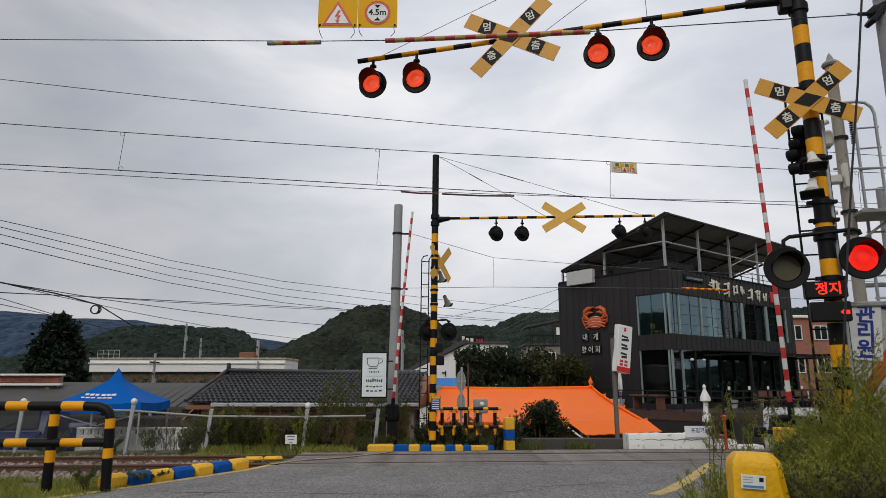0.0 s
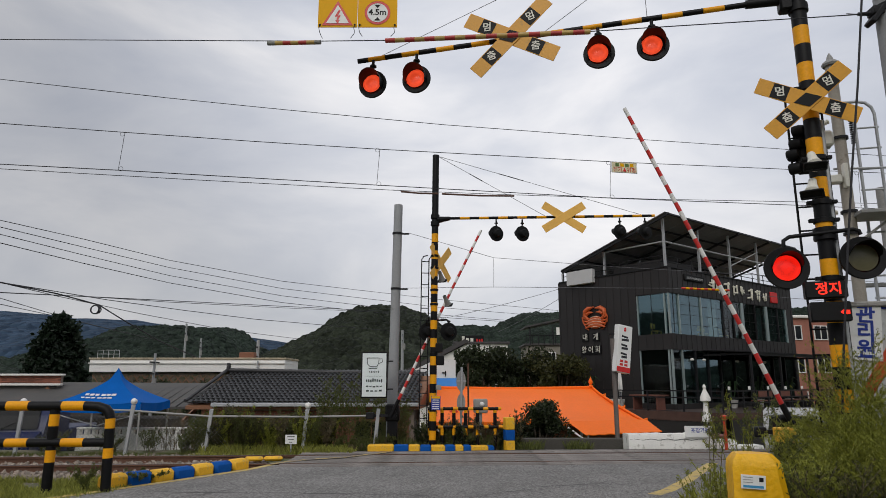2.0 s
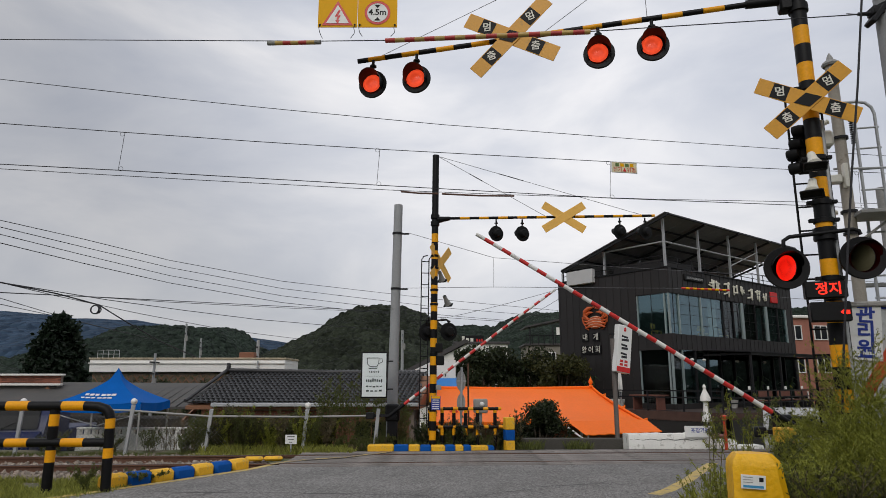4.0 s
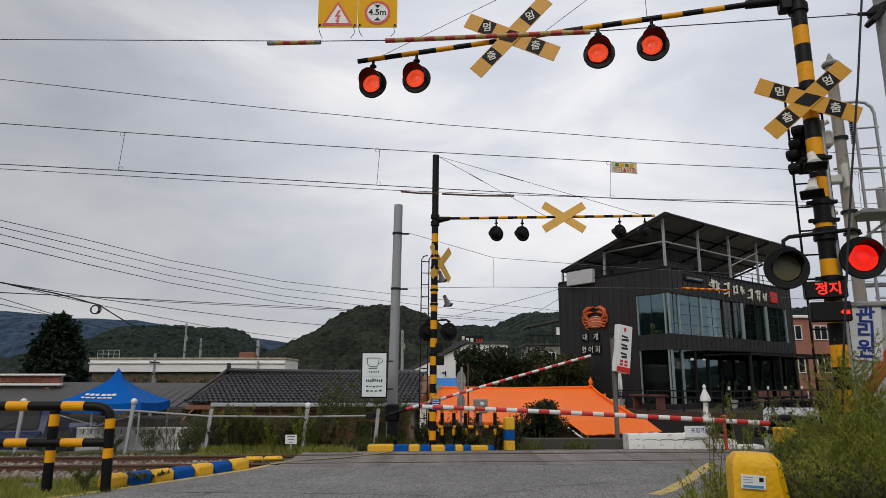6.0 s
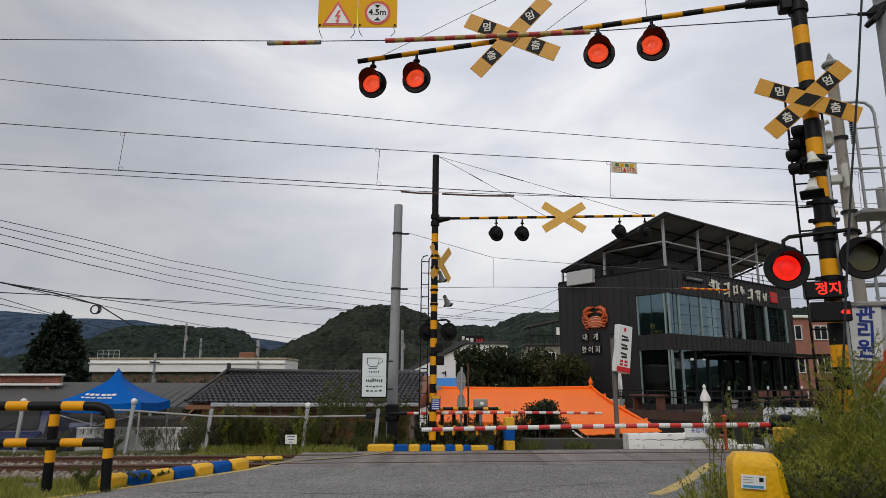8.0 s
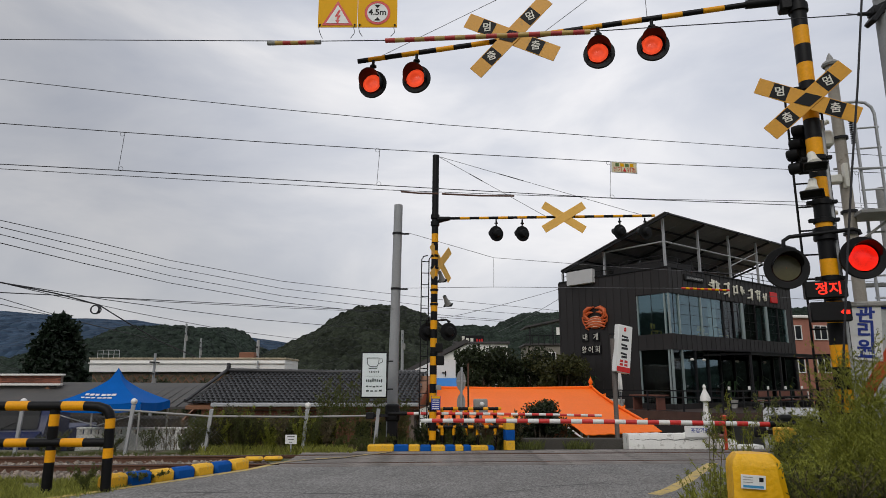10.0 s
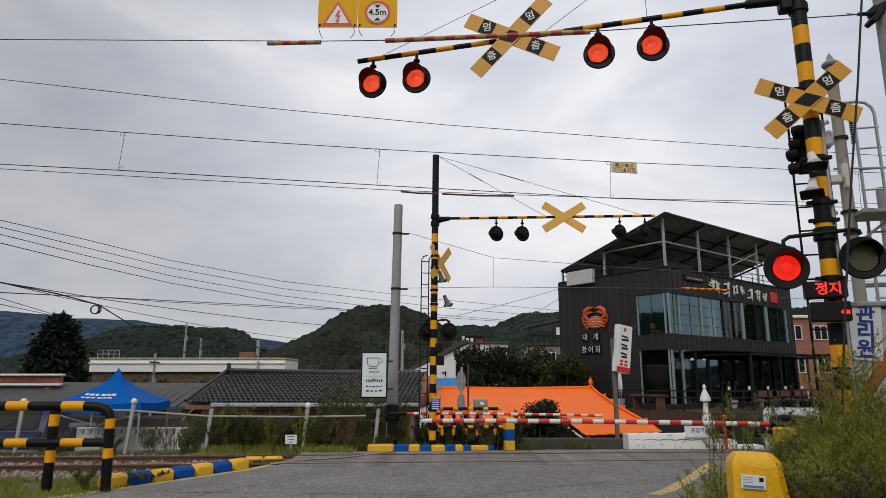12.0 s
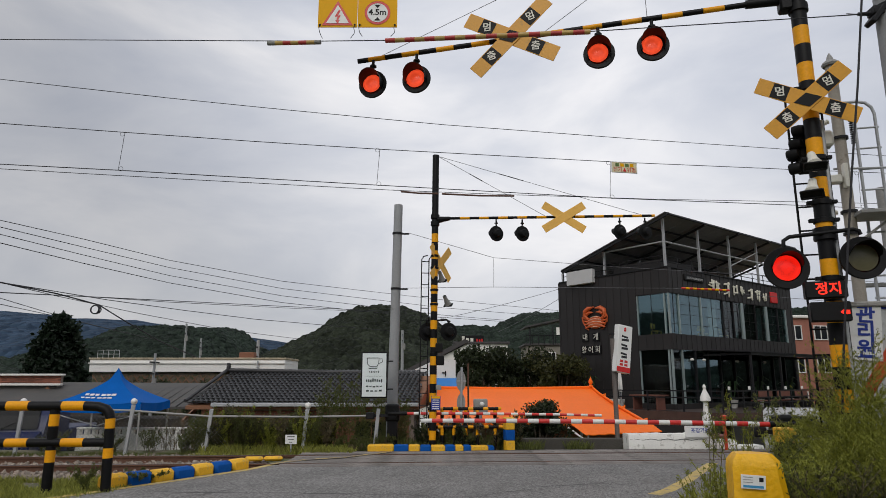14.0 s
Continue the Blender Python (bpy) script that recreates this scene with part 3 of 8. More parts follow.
def build_near_mast():
    mast = thing("crossing_mast", NEAR, "black and yellow crossing mast with lit red lamps", "crossing signal")
    g = Geo()
    bands(g, (0, 0, -0.105), (0, 0, 5.53), 0.083, 0.2254, (0, 1), 20, 0)
    g.cyl((0, 0, 5.53), (0, 0, 8.0), 0.083, n=20, slot=1)
    part("pole", g, [YELLOW, BLACK], mast)
    # overhead arm
    g = Geo()
    g.cyl((0.03, 0, 5.9), (-0.55, 0, 5.905), 0.06, 0.05, 16, 1)
    bands(g, (-0.55, 0, 5.905), (-5.4, 0, 5.786), 0.033, 0.235, (1, 0), 14)
    part("overhead_arm", g, [YELLOW, BLACK], mast)
    g = Geo()
    for z in (5.77, 6.03):
        g.lathe([(0.084, -0.05), (0.105, -0.045), (0.105, 0.045), (0.084, 0.05)], (0, 0, z), n=20)
    g.box((-0.13, 0, 5.9), (0.14, 0.16, 0.3), bev=0.02)
    part("arm_bracket", g, BLACK, mast)
    for x, z, drop in ((-5.172, 5.412, 0.155), (-4.57, 5.414, 0.165), (-2.249, 5.476, 0.16), (-1.618, 5.499, 0.15)):
        signal_head(mast, x, z, -0.03, 0.19, 0.124, SOFT_LENS, stem=drop, off=(-0.014, 0.016))
    crossbuck(mast, -3.31, -0.1, 5.80, 1.28, 0.205, 36.5, -7.7, BOARD_YELLOW)
    crossbuck(mast, -0.075, -0.17, 4.565, 1.08, 0.19, 33, -8, BOARD_YELLOW)
    # stay wires of the arm
    g = Geo()
    for x0, x1, z1 in ((-5.15, 0, 7.75), (-2.95, 0, 7.85), (-1.66, -1.7, 7.6)):
        g.cyl((x0, 0, 5.92 + 0.0246 * x0), (x1, 0, z1), 0.004, n=5)
    part("stay_wires", g, PALE_WIRE, mast)
    # low pair of flashing lamps on a cross arm
    g = Geo()
    g.tube([(-0.447, -0.1, 2.95), (-0.44, -0.1, 3.03), (-0.38, -0.1, 3.07), (0.24, -0.1, 3.12), (0.29, -0.1, 3.1), (0.3, -0.1, 3.06)], 0.022, 10)
    g.lathe([(0.084, -0.07), (0.115, -0.065), (0.115, 0.065), (0.084, 0.07)], (0, 0, 3.1), n=20)
    part("cross_arm", g, BLACK, mast)
    heads = []
    for x, z, r, l in ((-0.437, 2.735, 0.226, 0.137), (0.298, 2.812, 0.224, 0.14)):
        h = part("flashing_lamp", Geo().lathe([(0.001, 0.19), (0.1, 0.17), (0.15, 0.1), (0.16, 0.02), (r, 0.012), (r, -0.012), (r * 0.97, -0.018), (l * 1.08, -0.012), (l * 1.04, 0.05), (l * 1.04, 0.16), (0.001, 0.165)], axis=(0, 1, 0), n=36), PLASTIC, mast, m=pose(x, -0.1, z, 0, 0, 0))
        pts, faces, n = [], [], 22
        g = Geo()
        for i in range(n + 1):
            a = math.radians(5 + 170 * i / n)
            reach = 0.19 * (0.3 + 0.7 * math.sin(math.pi * i / n) ** 0.7)
            for rr, d in ((l * 1.12, 0.0), (l * 1.12, reach), (l * 1.08, reach), (l * 1.08, 0.0)):
                pts.append((rr * math.cos(a), -0.012 - d, rr * math.sin(a)))
        for i in range(n):
            for k in range(4):
                faces.append((4 * i + k, 4 * i + (k + 1) % 4, 4 * i + 4 + (k + 1) % 4, 4 * i + 4 + k))
        g.add(pts, faces)
        part("hood", g, PLASTIC, h)
        # the turning insert: a glowing lens before, a smoky one behind
        g = Geo()
        g.lathe([(l, -0.006), (l * 0.7, -0.013), (l * 0.35, -0.018), (0.001, -0.02)], axis=(0, 1, 0), n=30, slot=0)
        g.lathe([(l, -0.006), (l, 0.006)], axis=(0, 1, 0), n=30, slot=2)
        g.lathe([(l, 0.006), (l * 0.7, 0.012), (l * 0.35, 0.016), (0.001, 0.018)], axis=(0, 1, 0), n=30, slot=1)
        heads.append(part("lens", g, [RED_LENS, DARK_LENS, PLASTIC], h, "round lamp lens that flashes red by turns", m=pose(0, 0.004, 0)))
    # diode sign and arrow box
    sign = part("diode_sign", Geo().box((0, 0, 0), (0.39, 0.12, 0.175), bev=0.012), PLASTIC, mast, m=pose(-0.125, -0.2, 2.475, 0, 0, -4))
    words("정지", 0.135, LED_RED, pose(0.02, -0.063, 0.0), sign, depth=0.002, bold=0.003, label="glowing red letters")
    box = part("arrow_box", Geo().box((0, 0, 0), (0.37, 0.12, 0.2), bev=0.012), PLASTIC, mast, m=pose(-0.1, -0.19, 2.25, 0, 0, -4))
    g = Geo().slab([(0.08, -0.064, -0.01), (0.12, -0.064, -0.048), (0.12, -0.064, -0.03), (0.165, -0.064, -0.03), (0.165, -0.064, 0.01), (0.12, -0.064, 0.01), (0.12, -0.064, 0.028)], (0, -0.004, 0))
    part("arrow", g, LED_RED, box, "glowing red arrow")
    # horns, clamps and the back-to-back lamps behind the mast
    horn(mast, -0.09, -0.2, 3.87, -8, 0.85)
    horn(mast, -0.13, -0.2, 3.57, -22, 0.85)
    for z in (4.78, 3.95, 3.45, 3.25, 2.62):
        g = Geo().lathe([(0.084, -0.03), (0.1, -0.025), (0.1, 0.025), (0.084, 0.03)], (0, 0, z), n=20)
        g.box((-0.12, -0.02, z), (0.06, 0.05, 0.04), bev=0.006)
        g.box((0.12, -0.02, z), (0.06, 0.05, 0.04), bev=0.006)
        part("clamp", g, BLACK, mast)
    part("rear_board", Geo().box((-0.02, 0.16, 4.12), (0.28, 0.05, 0.58), bev=0.024), PLASTIC, mast)
    for z, x in ((4.34, -0.12), (4.18, -0.16), (4.06, -0.2), (3.9, -0.19)):
        g = Geo().lathe([(0.001, 0.08), (0.05, 0.07), (0.066, 0.02), (0.066, -0.05), (0.06, -0.05), (0.055, 0.0), (0.001, 0.0)], (x + 0.015, 0.14, z), (0.75, -0.65, 0), 18)
        part("rear_lamp", g, PLASTIC, mast)
    g = Geo().box((0.16, 0.12, 4.2), (0.13, 0.16, 0.19), bev=0.03)
    part("junction_box", g, CREAM, mast)
    # ladder up the back of the mast
    g = Geo()
    for x in (-0.2, 0.16):
        g.tube([(x, 0.15, 0.6), (x, 0.15, 4.7), (x * 0.9, 0.12, 4.8), (x * 0.5, 0.05, 4.82)], 0.013, 8)
    for i in range(15):
        g.cyl((-0.2, 0.15, 0.75 + 0.27 * i), (0.16, 0.15, 0.75 + 0.27 * i), 0.01, n=8)
    part("ladder", g, BLACK, mast)
    g = Geo()
    g.cyl((0.105, 0.03, 1.0), (0.105, 0.03, 4.4), 0.022, n=10)
    part("conduit", g, GALV, mast)
    return heads


LENS_PAIR = build_near_mast()


# ---- far crossing mast, seen from behind ----
def build_far_mast():
    m = facing((-0.25, 15.8, 0), (1, 0, 0)) @ pose(0, 0, 0, 0, 0.55, 0)
    mast = thing("crossing_mast", m, "black and yellow banded crossing mast seen from behind", "crossing signal")
    g = Geo()
    bands(g, (0, 0, 0), (0, 0, 5.3), 0.083, 0.215, (1, 0), 18)
    g.cyl((0, 0, 5.3), (0, 0, 7.22), 0.083, n=18, slot=1)
    part("pole", g, [YELLOW, BLACK], mast)
    g = Geo()
    g.tube([(0.05, 0, 5.52), (0.2, 0, 5.54), (0.38, 0, 5.565)], [0.09, 0.07, 0.045], 14, 1)
    bands(g, (0.38, 0, 5.565), (5.5, 0, 5.685), 0.035, 0.24, (1, 0), 12)
    part("overhead_arm", g, [YELLOW, BLACK], mast)
    g = Geo()
    for z in (5.42, 5.6):
        g.lathe([(0.084, -0.06), (0.11, -0.05), (0.11, 0.05), (0.084, 0.06)], (0, 0, z), n=18)
    part("arm_bracket", g, BLACK, mast)
    for x, z in ((1.53, 5.185), (2.18, 5.19), (4.62, 5.254), (5.25, 5.26)):
        signal_head(mast, x, z, 0, 0.195, 0.12, None, away=True, stem=0.17, tilt=0)
    crossbuck(mast, 3.21, -0.06, 5.6, 1.2, 0.205, 32, 0, BOARD_BACK, lettered=False)
    crossbuck(mast, 0.13, 0.14, 4.45, 1.12, 0.2, 44, 0, BOARD_BACK, lettered=False).rotation_euler.z = radians(55)
    g = Geo()
    for x in (2.75, 5.25):
        g.cyl((x, 0, 5.62 + 0.012 * x), (0.05, 0, 7.2), 0.006, n=5)
        a, b = Vector((x, 0, 5.62 + 0.012 * x)), Vector((0.05, 0, 7.2))
        g.cyl(a.lerp(b, 0.58), a.lerp(b, 0.7), 0.011, n=6)
    part("stay_wires", g, WIRE, mast)
    g = Geo()
    g.tube([(0, 0, 3.0), (0.3, 0, 3.03), (0.36, 0, 3.0), (0.36, 0, 2.92)], 0.024, 8)
    g.tube([(0, 0, 3.0), (-0.16, 0.1, 3.02), (-0.2, 0.1, 2.92)], 0.024, 8)
    part("cross_arm", g, BLACK, mast)
    for x, z, y in ((0.36, 2.74, 0.0), (-0.16, 2.74, 0.12)):
        signal_head(mast, x, z, y, 0.22, 0.13, None, away=True, stem=0.03)
    horn(mast, 0.3, 0.06, 3.5, 150, 0.9, GREY_STEEL)
    horn(mast, 0.16, 0.06, 4.1, 160, 0.9, GREY_STEEL)
    for x, z in ((0.12, 2.35), (0.16, 2.05)):
        part("rear_box", Geo().box((x, 0.02, z), (0.2, 0.18, 0.22), bev=0.02), PLASTIC, mast)
    for z in (4.6, 4.3, 3.75, 3.4, 2.2):
        part("clamp", Geo().lathe([(0.084, -0.03), (0.1, -0.025), (0.1, 0.025), (0.084, 0.03)], (0, 0, z), n=16), BLACK, mast)
    g = Geo()
    for x in (-0.32, -0.14):
        g.tube([(x, 0.05, 0.5), (x, 0.05, 4.52), (x + 0.05, 0.05, 4.6), (x + 0.15, 0.03, 4.62)], 0.014, 8)
    for i in range(14):
        g.cyl((-0.32, 0.05, 0.7 + 0.29 * i), (-0.14, 0.05, 0.7 + 0.29 * i), 0.011, n=8)
    part("ladder", g, BLACK, mast)
    g = Geo().box((0.07, -0.11, 1.06), (0.22, 0.015, 0.32), 0, bev=0.003)
    g.box((0.07, -0.115, 1.19), (0.2, 0.012, 0.05), 1)
    for k in range(5):
        g.box((0.07, -0.118, 1.13 - 0.05 * k), (0.16, 0.006, 0.018), 2)
    part("notice_plate", g, [SIGN_BLUE, SIGN_YELLOW, SIGN_WHITE], mast, "blue notice plate with a yellow head")
    part("small_box", Geo().box((0.13, -0.05, 1.42), (0.13, 0.1, 0.12), bev=0.01), GREY_STEEL, mast)


build_far_mast()


# ---- barrier booms ----
def boom(parent, length, r0, r1, step):
    """A red and white pole along +x of its own space, in one piece with its root."""
    g = Geo()
    n = round((length - 0.35) / step)
    cuts = [0.35 + (length - 0.35) * i / n for i in range(n + 1)]
    g.tube([(q, 0, -0.012 * (q / length) ** 2 * length) for q in cuts], [r0 + (r1 - r0) * i / n for i in range(n + 1)], 12)
    for i in range(n):
        for k in range(12):
            g.s[i * 12 + k] = i % 2
    pole = part("boom_pole", g, [RED, WHITE], parent)
    part("boom_root", Geo().cyl((-0.1, 0, 0), (0.36, 0, 0), r0 * 1.25, n=12), BLACK, parent)
    return pole


NEAR_BOOM_AT, FAR_BOOM_AT = (5.62, 10.8, 0.87), (-1.21, 15.9, 0.81)
near_boom = thing("barrier_boom", None, "red and white striped barrier boom lowering over the road", "barrier")
boom(near_boom, 5.99, 0.04, 0.034, 0.175)
far_boom = thing("barrier_boom", None, "red and white striped barrier boom beyond the track", "barrier")
boom(far_boom, 4.97, 0.036, 0.03, 0.165)


def barrier_machine(x, y, z, yaw):
    t = thing("barrier_machine", pose(x, y, z, 0, 0, yaw), "black barrier drive housing on a steel post", "barrier machine")
    part("post", Geo().box((0, 0.22, 0.35), (0.24, 0.2, 0.7), bev=0.02), BLACK, t)
    part("housing", Geo().box((0, 0.22, 0.82), (0.34, 0.26, 0.4), bev=0.04), PLASTIC, t)
    part("crank_disc", Geo().cyl((0, 0.085, 0.79), (0, 0.03, 0.79), 0.11, n=20), BLACK, t)
    g = Geo().box((-0.3, 0.05, 0.76), (0.42, 0.05, 0.07), bev=0.01)
    g.box((-0.52, 0.05, 0.76), (0.2, 0.12, 0.16), bev=0.02)
    part("counterweight", g, DARK_STEEL, t)


barrier_machine(5.62, 10.8, 0, 0)
barrier_machine(-1.21, 15.86, 0, 0)


# ---- right side: poles, ladder, hut, hanging bars ----
def concrete_pole(x, y, z0, h, r0, r1, lean=0.0, label="grey spun concrete pole", yaw=0):
    t = thing("concrete_pole", pose(x, y, z0, 0, lean, 0), label, "pole")
    g = Geo()
    g.tube([(0, 0, h * i / 6) for i in range(7)], [r0 + (r1 - r0) * i / 6 for i in range(7)], 20)
    part("shaft", g, POLE_CONCRETE, t)
    return t


def build_right_poles():
    p = concrete_pole(5.16, 6.75, -0.05, 9.0, 0.21, 0.165, label="thick grey concrete pole carrying a steel bracket")
    g = Geo().box((-0.16, -0.02, 5.74), (0.24, 0.14, 0.1), bev=0.01)
    g.box((-0.2, -0.02, 5.72), (0.06, 0.16, 0.34), bev=0.01, rot=Matrix.Rotation(radians(38), 3, "Y"))
    g.cyl((-0.15, -0.02, 5.72), (-0.42, -0.02, 5.71), 0.022, n=8)
    part("bracket", g, DARK_STEEL, p)
    part("pole_band", Geo().lathe([(0.182, -0.05), (0.195, -0.045), (0.195, 0.045), (0.182, 0.05)], (0, 0, 5.78), n=20), DARK_STEEL, p)
    # slim signal pole with a pointed cap
    beige = mat("weathered_beige_steel", (0.36, 0.325, 0.275), 0.6, 0.05, var=0.15, dirt=(0.2, 0.16, 0.12), dirt_amount=0.3)
    t = thing("signal_pole", NEAR @ pose(0.95, 2.0, -0.05), "slim weathered grey steel pole with a pointed cap", "pole")
    part("shaft", Geo().tube([(0, 0, 0), (0, 0, 6.0)], [0.08, 0.072], 16), beige, t)
    part("cap", Geo().lathe([(0.1, 0), (0.115, 0.03), (0.1, 0.06), (0.05, 0.1), (0.035, 0.15), (0.01, 0.2), (0.001, 0.21)], (0, 0, 5.98), n=16), GREY_STEEL, t)
    g = Geo().box((-0.24, -0.06, 4.3), (0.36, 0.12, 0.12), bev=0.02)
    g.box((-0.02, -0.08, 4.34), (0.06, 0.12, 0.34), bev=0.01)
    part("bracket_arm", g, CREAM, t)
    for z in (5.3, 4.9, 3.85, 3.55, 3.2):
        part("band", Geo().lathe([(0.09, -0.02), (0.104, -0.018), (0.104, 0.018), (0.09, 0.02)], (0, 0, z), n=16), DARK_STEEL, t)
    for z, x in ((5.15, -0.13), (3.85, -0.16), (3.1, -0.17)):
        g = Geo()
        for k in range(5):
            g.lathe([(0.012, 0), (0.035, 0.008), (0.035, 0.02), (0.012, 0.028)], (x - 0.028 * k, -0.05, z - 0.012 * k), (-1, 0, -0.4), 10)
        part("insulator", g, CREAM, t)
    g = Geo()
    for k in range(13):
        g.lathe([(0.012, 0), (0.03, 0.008), (0.03, 0.016), (0.012, 0.024)], (0.14, -0.06, 5.2 - 0.032 * k), (0, 0, -1), 10)
    part("insulator_string", g, DARK_STEEL, t)
    # platform bracket with struts
    plat = part("platform", Geo().box((0.5, -0.05, 3.78), (0.95, 0.55, 0.05), bev=0.008), GREY_STEEL, t)
    g = Geo()
    g.cyl((0.02, -0.1, 3.05), (0.85, -0.1, 3.76), 0.02, n=8)
    g.cyl((0.02, -0.1, 3.4), (0.5, -0.1, 3.76), 0.018, n=8)
    part("strut", g, GREY_STEEL, plat)
    # caged ladder beside it
    l = thing("steel_ladder", NEAR @ pose(1.36, 2.2, -0.05), "tall grey galvanised ladder with hooped top rails", "ladder")
    for x in (-0.13, 0.13):
        g = Geo()
        pts = [(x, 0, 0.3), (x, 0, 5.3)] + [(x - 0.2 + 0.2 * math.cos(radians(a)), 0, 5.3 + 0.2 * math.sin(radians(a))) for a in (30, 60, 90)] + [(x - 0.42, 0, 5.5)]
        g.tube(pts, 0.021, 10)
        part("stile", g, GALV, l)
    for i in range(16):
        part("rung", Geo().cyl((-0.16, 0, 0.6 + 0.3 * i), (0.16, 0, 0.6 + 0.3 * i), 0.014, n=8), GALV, l)
    for z in (3.2, 4.5):
        part("stand_off", Geo().cyl((-0.5, -0.1, z), (0.2, 0, z), 0.016, n=8), GALV, l)
    # second post behind the ladder
    p = thing("steel_post", NEAR @ pose(1.72, 2.9, -0.05), "grey steel post behind the ladder", "pole")
    part("shaft", Geo().cyl((0, 0, 0), (0, 0, 4.4), 0.075, n=14), GREY_STEEL, p)
    part("cross_arm", Geo().box((-0.2, -0.1, 2.95), (0.6, 0.06, 0.06), bev=0.01), GREY_STEEL, p)


build_right_poles()


def build_hut():
    """The crossing keeper's cabinet: a grey concrete body with an upright blue-lettered board."""
    hut = thing("equipment_hut", NEAR @ pose(0.31, 0.75, -0.05), "grey concrete crossing cabinet with a white lettered board", "hut")
    part("body", Geo().box((0.9, 0.2, 1.22), (1.78, 0.3, 2.44), bev=0.02), mat("pale_grey_render", (0.52, 0.53, 0.53), 0.8, var=0.15, dirt=(0.33, 0.33, 0.32), dirt_amount=0.25), hut)
    part("roof", Geo().box((0.9, 0.2, 2.47), (1.85, 0.42, 0.06), bev=0.015), CONCRETE, hut)
    g = Geo()
    for x, z, w, h in ((0.9, 2.425, 1.76, 0.025), (0.035, 1.9, 0.025, 1.04), (1.765, 1.9, 0.025, 1.04)):
        g.box((x, 0.048, z), (w, 0.01, h))
    part("border", g, SIGN_BLUE, hut, "blue painted border line")
    b = part("name_board", Geo().box((0, 0, 0), (0.33, 0.03, 0.62), bev=0.004), SIGN_WHITE, hut, "white board with blue lettering", m=pose(0.225, 0.035, 2.145, 0, 4.5, 0))
    part("foot_line", Geo().box((0, -0.017, -0.275), (0.25, 0.004, 0.014)), SIGN_BLUE, b)
    for k, s in enumerate("관리원"):
        words(s, 0.215, SIGN_BLUE, pose(0, -0.019, 0.2 - 0.195 * k), b, depth=0.002, bold=0.006, label="blue painted syllable")
    g = Geo().slab([(0.154, 0.03, 1.342), (0.6, 0.03, 2.03), (0.6, 0.03, 2.263), (0.082, 0.03, 1.452)], (0, 0.022, 0))
    part("warning_stripe", g, mat("orange_red_reflector", (0.55, 0.07, 0.02), 0.4, var=0.2, scale=14, fine=60, dirt=(0.4, 0.3, 0.1), dirt_amount=0.2), hut, "orange-red diagonal warning strip")


build_hut()

# black cable that hangs beside the mast
g = Geo().tube([NEAR @ Vector(p) for p in ((0.7, -0.55, 7.3), (0.44, -0.55, 5.48), (0.296, -0.55, 4.54), (0.142, -0.55, 3.64), (0.006, -0.55, 2.78), (-0.116, -0.55, 1.955), (-0.222, -0.55, 1.165), (-0.304, -0.55, 0.5), (-0.36, -0.55, -0.05))], 0.011, 8)
tagged(part("hanging_cable", g, WIRE), "black cable hanging down beside the crossing mast", "cable")


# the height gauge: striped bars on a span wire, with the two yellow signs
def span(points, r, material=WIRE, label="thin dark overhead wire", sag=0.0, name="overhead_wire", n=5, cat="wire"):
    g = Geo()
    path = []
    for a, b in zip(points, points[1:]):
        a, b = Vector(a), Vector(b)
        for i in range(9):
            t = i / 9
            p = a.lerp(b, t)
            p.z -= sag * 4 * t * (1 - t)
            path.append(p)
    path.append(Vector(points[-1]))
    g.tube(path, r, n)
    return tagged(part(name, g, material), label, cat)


def gauge_bar(a, b, r, slots, step, label, mats):
    g = bands(Geo(), a, b, r, step, slots, 12)
    return tagged(part("gauge_bar", g, mats), label, "height bar")


BRASS = mat("dull_ochre_paint", (0.45, 0.30, 0.08), 0.5, var=0.2)
DULL_RED = mat("dull_red_paint", (0.42, 0.035, 0.03), 0.5, var=0.2)
DULL_GREY = mat("dull_grey_paint", (0.22, 0.22, 0.20), 0.5, var=0.2)


def on_gauge(a, z):
    return NEAR @ Vector((a, -0.7, z))


span([on_gauge(-11.5, 6.55), on_gauge(-6.36, 5.835), on_gauge(-5.63, 5.735), on_gauge(-4.77, 5.63), on_gauge(-2.34, 5.415), on_gauge(0.35, 5.235), (4.6, 6.72, 5.66)], 0.006, label="span wire that carries the striped gauge bars")
gauge_bar(on_gauge(-6.36, 5.80), on_gauge(-5.63, 5.72), 0.027, (1, 2, 0, 2, 0, 2, 1), 0.11, "short red and grey striped clearance bar", [DULL_RED, DULL_GREY, BRASS][::1])
gauge_bar(on_gauge(-4.77, 5.625), on_gauge(-2.34, 5.41), 0.028, (0, 1), 0.125, "long red and ochre striped clearance bar", [DULL_RED, BRASS])


